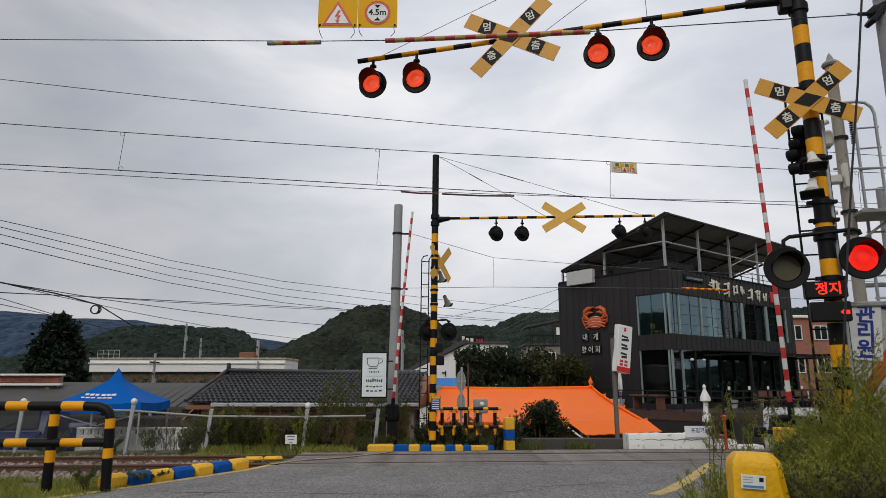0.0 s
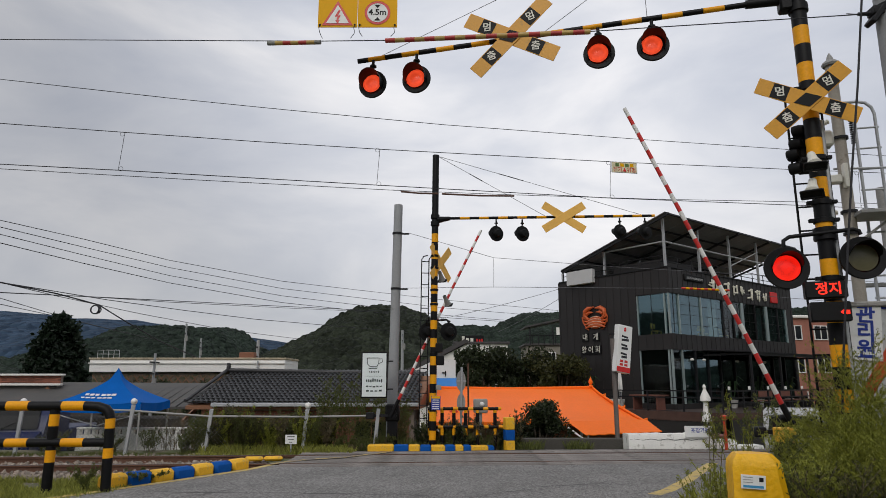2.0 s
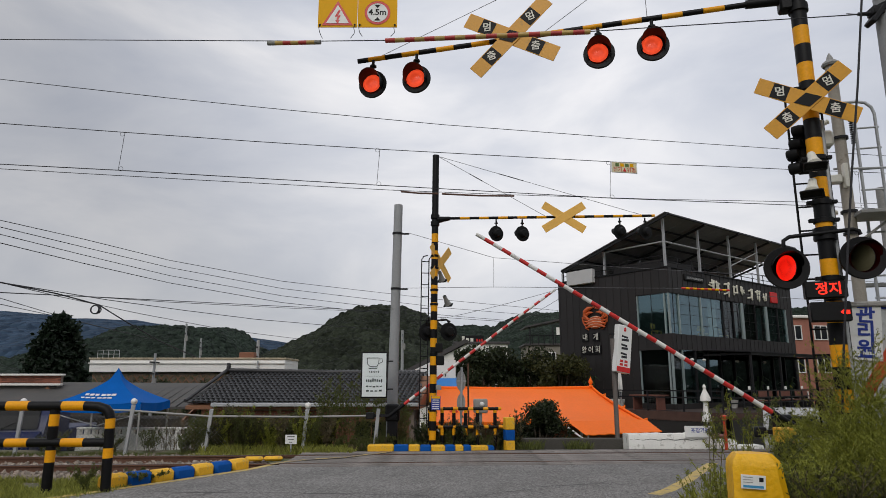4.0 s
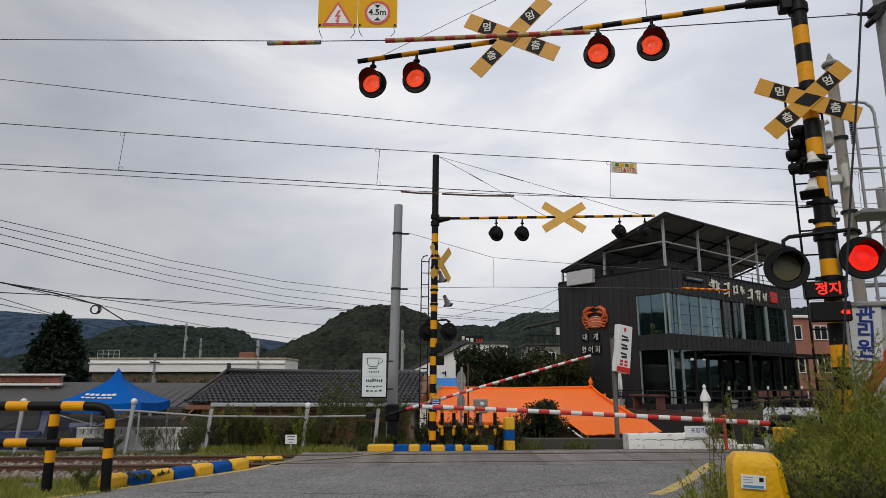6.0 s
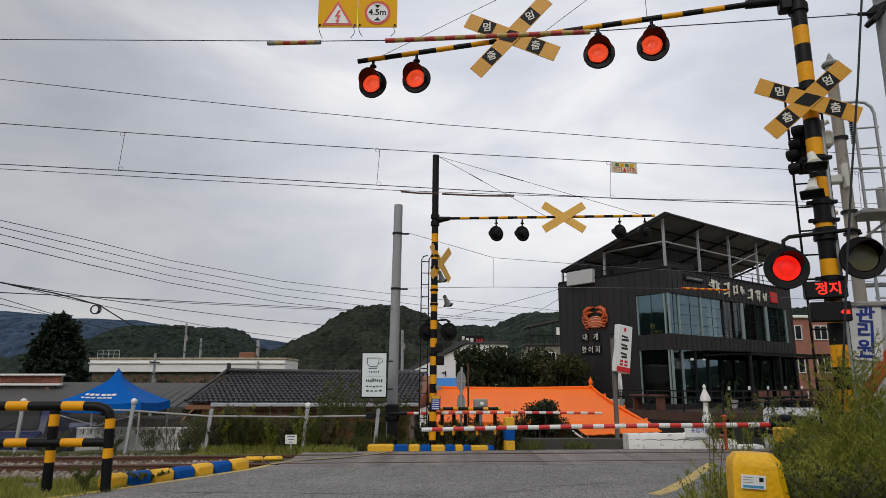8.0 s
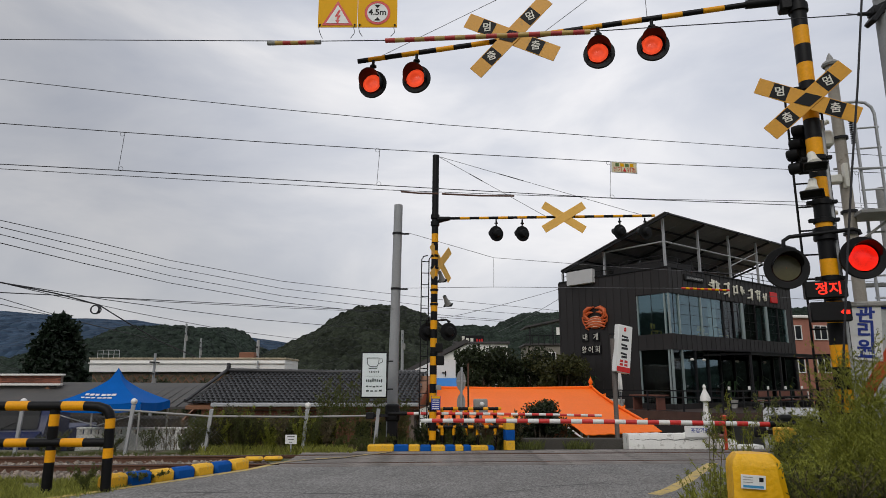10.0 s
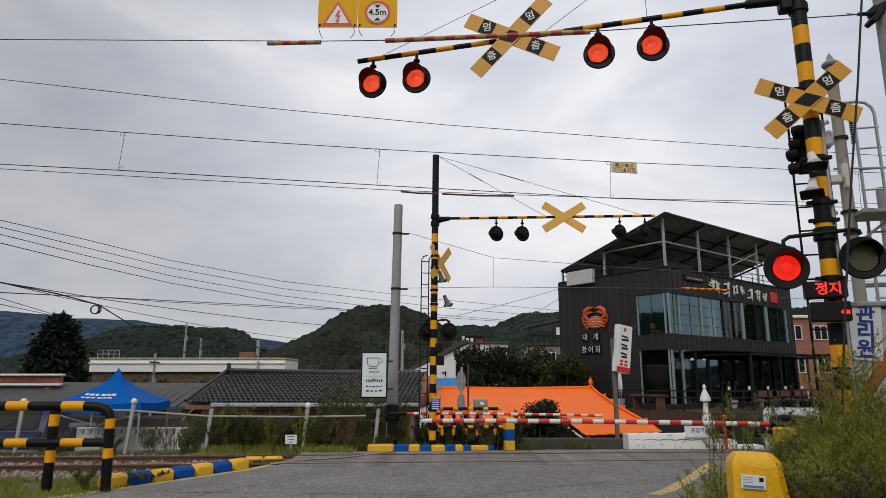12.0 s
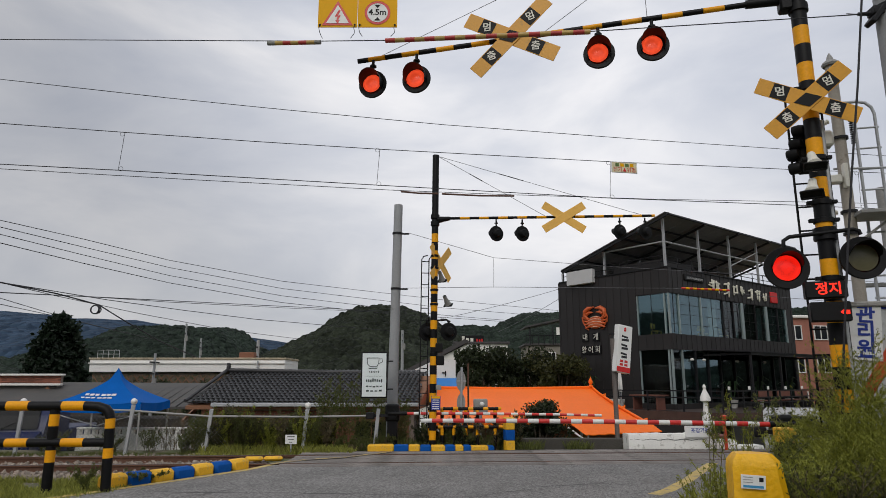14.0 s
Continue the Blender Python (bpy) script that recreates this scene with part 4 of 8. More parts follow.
def build_gauge_signs():
    for a0, a1, kind in ((-1.556, -1.064, 0), (-1.062, -0.568, 1)):
        w = a1 - a0
        m = pose((a0 + a1) / 2, 7.346, 5.836)
        s = thing("warning_sign", m, ("yellow sign with a red high-voltage triangle", "yellow sign with a round 4.5 m height limit")[kind], "sign")
        h = 0.86
        part("plate", Geo().box((0, 0, h / 2 + 0.02), (w - 0.004, 0.012, h), bev=0.003), SIGN_YELLOW, s)
        for x in (-w / 2 + 0.03, w / 2 - 0.03):
            g = Geo().tube([(x, -0.01, 0.06), (x - 0.012, -0.01, 0.01), (x + 0.0, 0, -0.05), (x + (0.035 if x < 0 else -0.05), 0, -0.13 + 0.03 * kind)], 0.004, 6)
            g.ball((x, -0.012, 0.05), 0.013, 8)
            part("hook", g, WIRE, s)
        if kind == 0:
            def tri(r, y, z0):
                return [(r * math.sin(radians(q)), y, z0 + r * math.cos(radians(q))) for q in (0, 120, 240)]
            part("triangle_border", Geo().slab(tri(0.222, -0.007, 0.155), (0, -0.002, 0)), SIGN_RED, s)
            part("triangle_field", Geo().slab(tri(0.166, -0.0105, 0.155), (0, -0.002, 0)), SIGN_WHITE, s)
            bolt = [(0.02, 0.34), (-0.05, 0.2), (0.0, 0.21), (-0.015, 0.13), (-0.035, 0.135), (0.005, 0.07), (0.035, 0.14), (0.012, 0.135), (0.05, 0.235), (0.005, 0.225), (0.05, 0.32)]
            part("bolt", Geo().slab([(x * 0.75, -0.0135, 0.155 + (z - 0.2) * 0.72) for x, z in bolt], (0, -0.002, 0)), SIGN_RED, s)
            part("word_bars", Geo().box((-0.03, -0.008, 0.425), (0.34, 0.003, 0.05)), SIGN_RED, s)
        else:
            ring = lambda r, y: Geo().lathe([(0.001, y), (r, y), (r, y + 0.002)], (0, 0, 0.215), (0, -1, 0), 36)
            part("ring", ring(0.16, 0.009), SIGN_RED, s)
            part("field", ring(0.128, 0.012), SIGN_WHITE, s)
            words("4.5m", 0.112, PLASTIC, pose(0, -0.0155, 0.218), s, depth=0.001, bold=0.002)
            for z, d in ((0.295, 1), (0.135, -1)):
                g = Geo().slab([(-0.04, -0.0145, z + 0.028 * d), (0, -0.0145, z - 0.016 * d), (0.04, -0.0145, z + 0.028 * d)], (0, -0.002, 0))
                part("pointer", g, PLASTIC, s)
            part("word_bars", Geo().box((0.0, -0.008, 0.47), (0.38, 0.003, 0.06)), PLASTIC, s)


build_gauge_signs()


# ---- overhead line of the railway ----
CONTACT = [(-60, 1.6, 5.5), (-10.88, 10.97, 5.49), (-8.21, 11.48, 5.50), (-6.22, 11.86, 5.51), (-1.36, 12.79, 5.50), (3.67, 13.75, 5.50), (8.39, 14.65, 5.58), (10.63, 15.08, 5.61), (21.82, 17.22, 5.79), (60, 24.5, 5.9)]
CONTACT_2 = [(-60, 1.8, 5.5), (-11.03, 11.14, 5.47), (-8.32, 11.66, 5.47), (-4.85, 12.32, 5.46), (-0.99, 13.06, 5.47), (1.42, 13.52, 5.51), (4.67, 14.14, 5.59), (8.52, 14.88, 5.73), (10.81, 15.32, 5.81), (22.28, 17.51, 6.27)]
MESSENGER = [(-60, 1.6, 6.9), (-11.01, 10.95, 6.32), (-8.31, 11.47, 6.30), (-6.17, 11.87, 6.28), (-3.78, 12.33, 6.27), (-1.34, 12.80, 6.28), (3.72, 13.76, 6.34), (8.20, 14.62, 6.45), (10.77, 15.11, 6.52), (22.13, 17.28, 6.77), (60, 24.5, 6.9)]
FEEDER = [(-60, 1.3, 9.4), (-10.91, 10.67, 7.18), (-8.22, 11.18, 7.05), (-5.29, 11.74, 6.93), (-3.20, 12.14, 6.87), (0.00, 12.75, 6.80), (4.58, 13.63, 6.80), (8.07, 14.29, 6.82), (10.58, 14.77, 6.84), (21.70, 16.90, 6.95), (60, 24.2, 7.6)]
for line, r, lab in ((CONTACT, 0.009, "copper contact wire over the railway"), (CONTACT_2, 0.007, "second contact wire over the railway"), (MESSENGER, 0.008, "messenger wire over the railway"), (FEEDER, 0.007, "feeder wire over the railway")):
    span(line, r, label=lab)
for a, b in (((-6.16, 11.88, 6.28), (-6.21, 11.87, 5.51)), ((-1.31, 12.80, 6.29), (-1.36, 12.79, 5.50)), ((3.72, 13.76, 6.34), (3.67, 13.75, 5.50)), ((10.0, 14.96, 6.5), (9.95, 14.95, 5.6))):
    a, b = Vector(a), Vector(b)
    g = Geo().tube([a, b], 0.005, 5)
    for end, s in ((a, -1), (b, 1)):
        g.tube([end + Vector((s * 0.045 + 0.045 * math.sin(q), 0, 0.045 * math.cos(q) + s * 0.03)) for q in [k * 0.7 for k in range(10)]], 0.004, 5)
    tagged(part("dropper", g, WIRE), "thin dropper wire with loops", "wire")
BROWN_SLEEVE = mat("brown_sleeve", (0.12, 0.06, 0.04), 0.6)
for a, b in (((-0.88, 13.08, 5.45), (-0.10, 13.23, 5.45)), ((-0.02, 13.25, 5.45), (1.54, 13.55, 5.49))):
    a, b = Vector(a), Vector(b)
    tagged(part("wire_sleeve", Geo().tube([a, a.lerp(b, 0.5) + Vector((0, 0, -0.015)), b], 0.02, 8), BROWN_SLEEVE), "brown insulating sleeve on the wire", "sleeve")


def build_line_sign():
    s = thing("line_sign", pose(4.03, 13.79, 6.215, 0, 0, 10), "small yellow and red hanging warning plate", "sign")
    part("plate", Geo().box((0, 0, 0), (0.58, 0.012, 0.23), bev=0.003), mat("cream_enamel", (0.75, 0.68, 0.45), 0.5, var=0.1), s)
    g = Geo()
    for k in range(4):
        g.box((-0.17 + 0.115 * k, -0.008, 0.055), (0.085, 0.003, 0.075), k % 2)
    part("upper_word_bars", g, [mat("green_enamel", (0.12, 0.2, 0.05), 0.5), SIGN_YELLOW], s)
    words("전기", 0.12, SIGN_RED, pose(-0.16, -0.009, -0.055), s, depth=0.001)
    words("위험", 0.12, SIGN_RED, pose(0.16, -0.009, -0.055), s, depth=0.001)
    part("triangle", Geo().slab([(-0.045, -0.009, -0.095), (0.045, -0.009, -0.095), (0, -0.009, -0.01)], (0, -0.002, 0)), SIGN_RED, s)
    part("frame", Geo().tube([(-0.3, 0, -0.12), (0.3, 0, -0.12), (0.3, 0, 0.12), (-0.3, 0, 0.12), (-0.3, 0, -0.12)], 0.008, 6), GALV, s)


build_line_sign()

# ---- far side of the crossing ----
pole = concrete_pole(-1.27, 16.5, -0.05, 6.15, 0.135, 0.11, 0.95, "grey concrete pole beside the far barrier")
for z in (5.38, 3.93):
    g = Geo().lathe([(0.108, -0.03), (0.135, -0.025), (0.135, 0.025), (0.108, 0.03)], (0, 0, z), n=16)
    g.cyl((0.1, 0, z), (0.3, 0, z), 0.025, n=8)
    part("pole_band", g, DARK_STEEL, pole)
span([(-0.9, 16.5, 5.35), (1.25, 15.75, 4.55), (4.2, 15.9, 4.35), (12, 17.5, 4.2)], 0.006, PALE_WIRE, "far span wire from the concrete pole")
span([(-0.92, 16.5, 3.9), (1.25, 15.75, 3.82), (5.6, 15.75, 3.79), (14, 17.6, 3.4)], 0.006, PALE_WIRE, "lower far span wire from the concrete pole")
span([(1.25, 15.75, 4.55), (1.24, 15.75, 3.82)], 0.005, PALE_WIRE, "thin dropper between the far span wires")
gauge_bar((5.85, 15.8, 3.80), (7.12, 16.05, 3.78), 0.026, (0, 1), 0.1, "red and yellow striped clearance bar on the far wire", [RED, SIGN_YELLOW])


def build_cafe_sign():
    s = thing("cafe_sign", pose(-1.62, 15.62, 1.18, 0, 0, 3), "white cafe lightbox sign with a coffee cup drawing", "sign")
    part("case", Geo().box((0, 0, 0.53), (0.62, 0.16, 1.06), bev=0.012), PLASTIC, s)
    part("face", Geo().box((0, -0.082, 0.53), (0.56, 0.01, 1.0), bev=0.003), mat("pale_lightbox_face", (0.80, 0.86, 0.86), 0.4, var=0.06), s)
    ink = mat("dark_ink", (0.03, 0.05, 0.05), 0.5)
    g = Geo()
    cup = [(-0.17, 0.92), (-0.16, 0.78), (-0.1, 0.72), (0.06, 0.72), (0.1, 0.8), (0.11, 0.92), (-0.17, 0.92)]
    g.tube([(x, -0.09, z) for x, z in cup], 0.008, 6)
    g.tube([(0.11, -0.09, 0.9), (0.18, -0.09, 0.9), (0.19, -0.09, 0.83), (0.1, -0.09, 0.79)], 0.008, 6)
    part("cup_drawing", g, ink, s)
    g = Geo().box((-0.03, -0.089, 0.68), (0.2, 0.004, 0.02))
    for k in range(6):
        g.box((-0.11 + 0.042 * k, -0.089, 0.6), (0.022, 0.004, 0.03 + 0.015 * (k % 2)))
    g.box((0, -0.089, 0.5), (0.4, 0.004, 0.006))
    part("word_bar", g, ink, s)
    q = random.Random(4)
    for row, (z, n, tall) in enumerate(((0.4, 8, 0.1), (0.26, 5, 0.045), (0.16, 4, 0.05))):
        for k in range(n):
            x = -0.2 + 0.4 * (k + 0.5) / n
            part("word_bar", Geo().box((x, -0.089, z + q.uniform(-0.01, 0.01)), (0.26 / n, 0.004, tall * q.uniform(0.5, 0.8))), ink, s)
    g = Geo()
    g.box((0.36, 0.02, 0.85), (0.16, 0.03, 0.03))
    g.box((0.36, 0.02, 0.2), (0.16, 0.03, 0.03))
    part("bracket", g, DARK_STEEL, s)


build_cafe_sign()


def build_pipe_guard():
    """Low black and yellow pipe fence behind the far kerb."""
    f = thing("pipe_guard", pose(-0.36, 15.95, -0.03, 0, 0, 1), "black and yellow striped pipe guard rail", "guard rail")
    for z, a, b in ((0.95, 0.0, 1.75), (0.53, 0.0, 1.85)):
        part("rail", bands(Geo(), (a, 0, z), (b, 0, z - 0.0), 0.038, 0.12, (1, 1, 0), 12), [YELLOW, BLACK], f)
    for x in (0.04, 0.34, 0.62, 0.9, 1.18, 1.6):
        part("post", bands(Geo(), (x, 0.02, 0), (x, 0.02, 0.92), 0.042, 0.17, (1, 1, 0), 12), [YELLOW, BLACK], f)
    b = thing("striped_bollard", pose(1.55, 15.8, -0.03, 0, 0, 12), "square yellow and blue painted concrete bollard", "bollard")
    for k, mt in enumerate((KERB_YELLOW, BLUE, KERB_YELLOW)):
        part("bollard_block", Geo().box((0, 0, (0.12, 0.36, 0.62)[k]), (0.22, 0.22, (0.24, 0.24, 0.28)[k]), bev=0.015), mt, b)


build_pipe_guard()


def build_road_sign_back():
    s = thing("road_sign", pose(0.42, 16.15, -0.05), "grey back of a road sign on a steel post", "sign")
    part("post", Geo().cyl((0, 0, 0), (0.04, 0, 1.95), 0.03, n=12), GALV, s)
    for z, h, w in ((1.62, 0.5, 0.2), (1.1, 0.44, 0.18)):
        pts = []
        for k in range(24):
            q = 2 * math.pi * k / 24
            pts.append((w * 0.5 * math.cos(q) * 1.15 + 0.02, 0.03, z + h * 0.5 * math.sin(q)))
        part("plate", Geo().slab(pts, (0, 0.01, 0)), GREY_STEEL, s)
    part("bracket", Geo().box((0.03, 0.02, 1.62), (0.22, 0.02, 0.03)), GALV, s)
    c = thing("control_box", pose(0.92, 16.4, -0.05), "small grey control cabinet on a post with a white dome", "cabinet")
    part("post", Geo().cyl((0, 0, 0), (0, 0, 0.85), 0.04, n=10), GALV, c)
    part("case", Geo().box((0, 0, 1.02), (0.34, 0.2, 0.34), bev=0.02), GREY_STEEL, c)
    part("dome", Geo().ball((0.03, -0.12, 1.06), 0.06, 12), WHITE, c)
    p = thing("thin_post", pose(0.63, 16.6, -0.05), "thin rusty steel post", "post")
    part("shaft", Geo().cyl((0, 0, 0), (0, 0, 2.05), 0.022, n=8), RUST, p)


build_road_sign_back()

# low walls beside the far lane
tagged(part("retaining_wall", Geo().box((3.05, 16.5, -0.35), (2.85, 0.25, 1.1), bev=0.02), WALL_CONCRETE), "dark stained low concrete retaining wall", "wall", kind="structure")


WALL_WHITE = mat("chipped_white_wall_paint", (0.80, 0.79, 0.75), 0.7, var=0.08, scale=2.5, bump=0.3, dirt=(0.30, 0.28, 0.24), dirt_amount=0.3)


def build_white_wall():
    w = thing("white_barrier_wall", None, "white painted low concrete wall blocks", "wall", kind="structure")
    y = 16.1
    for x, l, h, wide in ((5.37, 2.03, 0.385, 0.5), (6.66, 0.55, 0.24, 0.4), (7.25, 0.62, 0.12, 0.4)):
        g = Geo()
        n = 24
        rings = []
        for i in range(n + 1):
            q = -l / 2 + (l - 0.01) * i / n
            crumble = 0.016 * noise.noise(Vector((x + q * 4.5, 1.7, 0))) + 0.008 * noise.noise(Vector((x + q * 17, 0.3, 0)))
            top = h + crumble
            rings += [(q, -wide / 2, -0.03), (q, -wide / 2 + 0.01, top - 0.045), (q, -wide / 2 + 0.04 + crumble, top), (q, wide / 2 - 0.04, top + crumble), (q, wide / 2, top - 0.05), (q, wide / 2, -0.03)]
        g.add(rings, [(6 * i + k, 6 * i + (k + 1) % 6, 6 * i + 6 + (k + 1) % 6, 6 * i + 6 + k) for i in range(n) for k in range(6)] + [(5, 4, 3, 2, 1, 0), tuple(6 * n + k for k in range(6))])
        part("wall_block", g, WALL_WHITE, w, m=pose(x, y, -0.04, 0, 0, rnd.uniform(-1, 1)))
    g = Geo().tube([(4.4 + 0.08 * k, 15.848 + 0.004 * (k % 2), 0.22 + 0.014 * math.sin(k * 1.3)) for k in range(24)], 0.006, 4)
    part("crack", g, DARK_STEEL, w, "dark crack along the painted wall")
    s = thing("takeaway_sign", pose(6.02, 15.83, 0.29, -6, 0, 0), "white plank sign with blue lettering on the wall", "sign")
    part("plank", Geo().box((0, 0, 0.11), (0.66, 0.02, 0.26), bev=0.004), SIGN_WHITE, s)
    words("포장가능", 0.12, SIGN_BLUE, pose(0.03, -0.013, 0.13), s, depth=0.001, bold=0.002)
    p = thing("red_marker_post", pose(6.58, 15.7, -0.05), "slim orange-red plastic marker post", "post")
    part("shaft", Geo().tube([(0, 0, 0), (0, 0, 0.75)], [0.04, 0.03], 12), mat("orange_red_plastic", (0.62, 0.06, 0.02), 0.45), p)
    part("top", Geo().lathe([(0.03, 0), (0.075, 0.02), (0.075, 0.1), (0.03, 0.12), (0.001, 0.12)], (0, 0, 0.72), n=14), mat("orange_red_top", (0.62, 0.06, 0.02), 0.45), p)


build_white_wall()


# the shop's blade sign on its mast
def build_blade_sign():
    s = thing("blade_sign", pose(4.42, 17.0, -0.6), "white blade sign with dark brush lettering on a post", "sign")
    part("post", Geo().cyl((-0.02, 0, 0), (-0.02, 0, 3.25), 0.06, n=14), mat("brown_grey_steel", (0.14, 0.12, 0.11), 0.6, var=0.2), s)
    b = part("light_box", Geo().box((0, 0, 0), (0.46, 0.18, 1.22), bev=0.015), SIGN_WHITE, s, "white plastic light box", m=pose(0.22, 0, 2.98, 0, 8.5, 26))
    ink = mat("brush_ink", (0.02, 0.02, 0.025), 0.5)
    for k in range(3):
        g = Geo()
        z = 0.26 - 0.22 * k
        for dx, dz, w, h, q in ((-0.02, 0.05, 0.2, 0.05, 6), (0.0, -0.03, 0.24 - 0.03 * k, 0.06, -4)):
            g.box((dx, -0.093, z + dz), (w, 0.004, h), rot=Matrix.Rotation(radians(q), 3, "Y"), bev=0.0015)
        part("brush_mark", g, ink, b)
    for k in range(2):
        for i in range(2):
            part("word_bar", Geo().box((-0.08 + 0.15 * i, -0.093, -0.32 - 0.09 * k), (0.1, 0.004, 0.06)), RED, b)
    part("red_foot", Geo().box((0, -0.093, -0.53), (0.43, 0.004, 0.13)), SIGN_RED, b)
    part("red_crest", Geo().ball((-0.02, -0.09, 0.5), 0.05, 10, scale=(0.8, 0.15, 1.2)), SIGN_RED, b)
    g = Geo().box((0.02, 0, 3.36), (0.25, 0.04, 0.04))
    g.box((0.02, 0, 2.7), (0.2, 0.04, 0.04))
    part("bracket", g, DARK_STEEL, s)


build_blade_sign()


# ---- left side: pipe railing and wire fence ----
def build_railing():
    r = thing("pipe_railing", None, "thick black and yellow pipe railing beside the road", "railing")
    y = 9.9
    R = 0.07
    g = Geo()
    bands(g, (-5.3, y, 1.2), (-12.4, y, 1.2), R, 0.082, [0] * 4 + [1] * 6, 16)
    part("top_rail", g, [YELLOW, BLACK], r)
    g = Geo()
    bend = [(-5.3, y, 1.2), (-5.1, y, 1.19), (-4.98, y + 0.0, 1.15), (-4.93, y, 1.09), (-4.91, y, 1.02)]
    g.tube(bend, R, 16, 1)
    part("bend", g, [YELLOW, BLACK], r)
    part("end_post", bands(Geo(), (-4.91, y, 1.02), (-4.88, y, -0.1), R, 0.14, (0, 1, 1, 0, 1, 1, 1, 1), 16, 0), [YELLOW, BLACK], r)
    part("low_rail", bands(Geo(), (-4.93, y, 0.68), (-12.4, y, 0.64), R * 0.9, 0.082, [1] * 4 + [0] * 4 + [1] * 2, 16), [YELLOW, BLACK], r)
    for x in (-5.75, -7.6, -9.5, -11.4):
        part("post", bands(Geo(), (x, y + 0.02, 1.25), (x, y + 0.02, -0.1), R, 0.17, (1, 0, 1, 1, 0, 1, 1, 1), 16), [YELLOW, BLACK], r)


build_railing()


def build_fence():
    f = thing("wire_fence", None, "grey steel post fence with chain-link mesh and white globes", "fence")
    y0 = 15.75
    line = lambda x: y0 + 0.03 * (x + 7)
    xs = [-20.5, -17.8, -15.1, -12.5, -9.9, -7.38, -5.55, -3.3, -1.62]
    steel = GALV
    for x in xs:
        p = part("fence_post", Geo().box((0, 0, 0.45), (0.085, 0.06, 1.15), bev=0.01), steel, f, m=pose(x, line(x), -0.1 + 0.1 * (x < -6), 0, 5 if x > -8 else 3, 0))
        if x in (-9.9, -7.38, -3.3, -12.5, -17.8):
            part("globe", Geo().ball((0, 0, 1.1), 0.075, 14), WHITE, p)
    top = lambda x: np.interp(x, [-9.2, -7.2, -5.5, -3.7, -1.6], [0.96, 0.88, 0.75, 0.73, 0.76])
    part("top_pipe", Geo().tube([(x, line(x), top(x)) for x in xs], 0.025, 10), GREY_STEEL, f)
    # chain-link mesh: crossing thin wires
    g = Geo()
    x = -20.0
    while x < -5.6:
        for s in (1, -1):
            a = Vector((x, line(x) + 0.01 * s, 0.0 if s > 0 else 0.78))
            b = Vector((x + 0.78, line(x + 0.78) + 0.01 * s, 0.78 if s > 0 else 0.0))
            g.tube([a, b], 0.002, 3, caps=False)
        x += 0.1
    tagged(part("mesh_wire", g, GREY_STEEL, f), kind="stuff")
    s = thing("small_notice", pose(-3.42, 15.2, -0.05), "small white notice plate on a short stake", "sign")
    part("stake", Geo().box((0, 0, 0.15), (0.03, 0.02, 0.4)), GALV, s)
    part("plate", Geo().box((0, -0.015, 0.33), (0.26, 0.012, 0.2), bev=0.003), SIGN_WHITE, s)
    for k in range(3):
        part("word_bar", Geo().box((0, -0.023, 0.39 - 0.06 * k), (0.17 - 0.05 * k, 0.003, 0.014)), DARK_STEEL, s)


build_fence()

# ---- village on the left ----
TILE = mat("dark_glazed_roof_tile", (0.030, 0.0295, 0.031), 0.5, var=0.25, bump=0.15, each=0.3, island=0.2, dirt=(0.05, 0.05, 0.046), dirt_amount=0.25, spec=0.35)
BRICK = mat("red_brick", (0.26, 0.095, 0.06), 0.85, var=0.2, bump=0.3, island=0.3, each=0.25)
MORTAR = mat("mortar", (0.22, 0.17, 0.14), 0.9, var=0.2)
PLASTER = mat("white_plaster", (0.84, 0.82, 0.77), 0.8, var=0.08, scale=0.8, dirt=(0.5, 0.47, 0.41), dirt_amount=0.2)
SHEET = mat("grey_sheet_roof", (0.066, 0.063, 0.06), 0.7, var=0.25, scale=0.8, dirt=(0.09, 0.08, 0.07), dirt_amount=0.4)
TIMBER = mat("brown_timber", (0.22, 0.10, 0.05), 0.7, var=0.25)
DARK_WINDOW = mat("dark_window_glass", (0.012, 0.014, 0.016), 0.08, var=0.1, bump=0, spec=0.22)


def brick_face(parent, x0, x1, z0, z1, y, bl=0.22, bh=0.075, gap=0.012):
    """A brick skin, course by course."""
    g = Geo()
    row, z = 0, z0
    while z + bh < z1:
        x = x0 - (bl / 2 if row % 2 else 0)
        while x < x1:
            a, b = max(x, x0), min(x + bl - gap, x1)
            if b - a > 0.03:
                g.box(((a + b) / 2, y, z + bh / 2), (b - a, 0.03, bh - gap))
            x += bl
        z += bh
        row += 1
    tagged(part("brickwork", g, BRICK, parent, smooth=False), kind="stuff")


TERRACOTTA = mat("terracotta_boards", (0.30, 0.115, 0.055), 0.75, var=0.25, each=0.15, dirt=(0.12, 0.06, 0.04), dirt_amount=0.3)


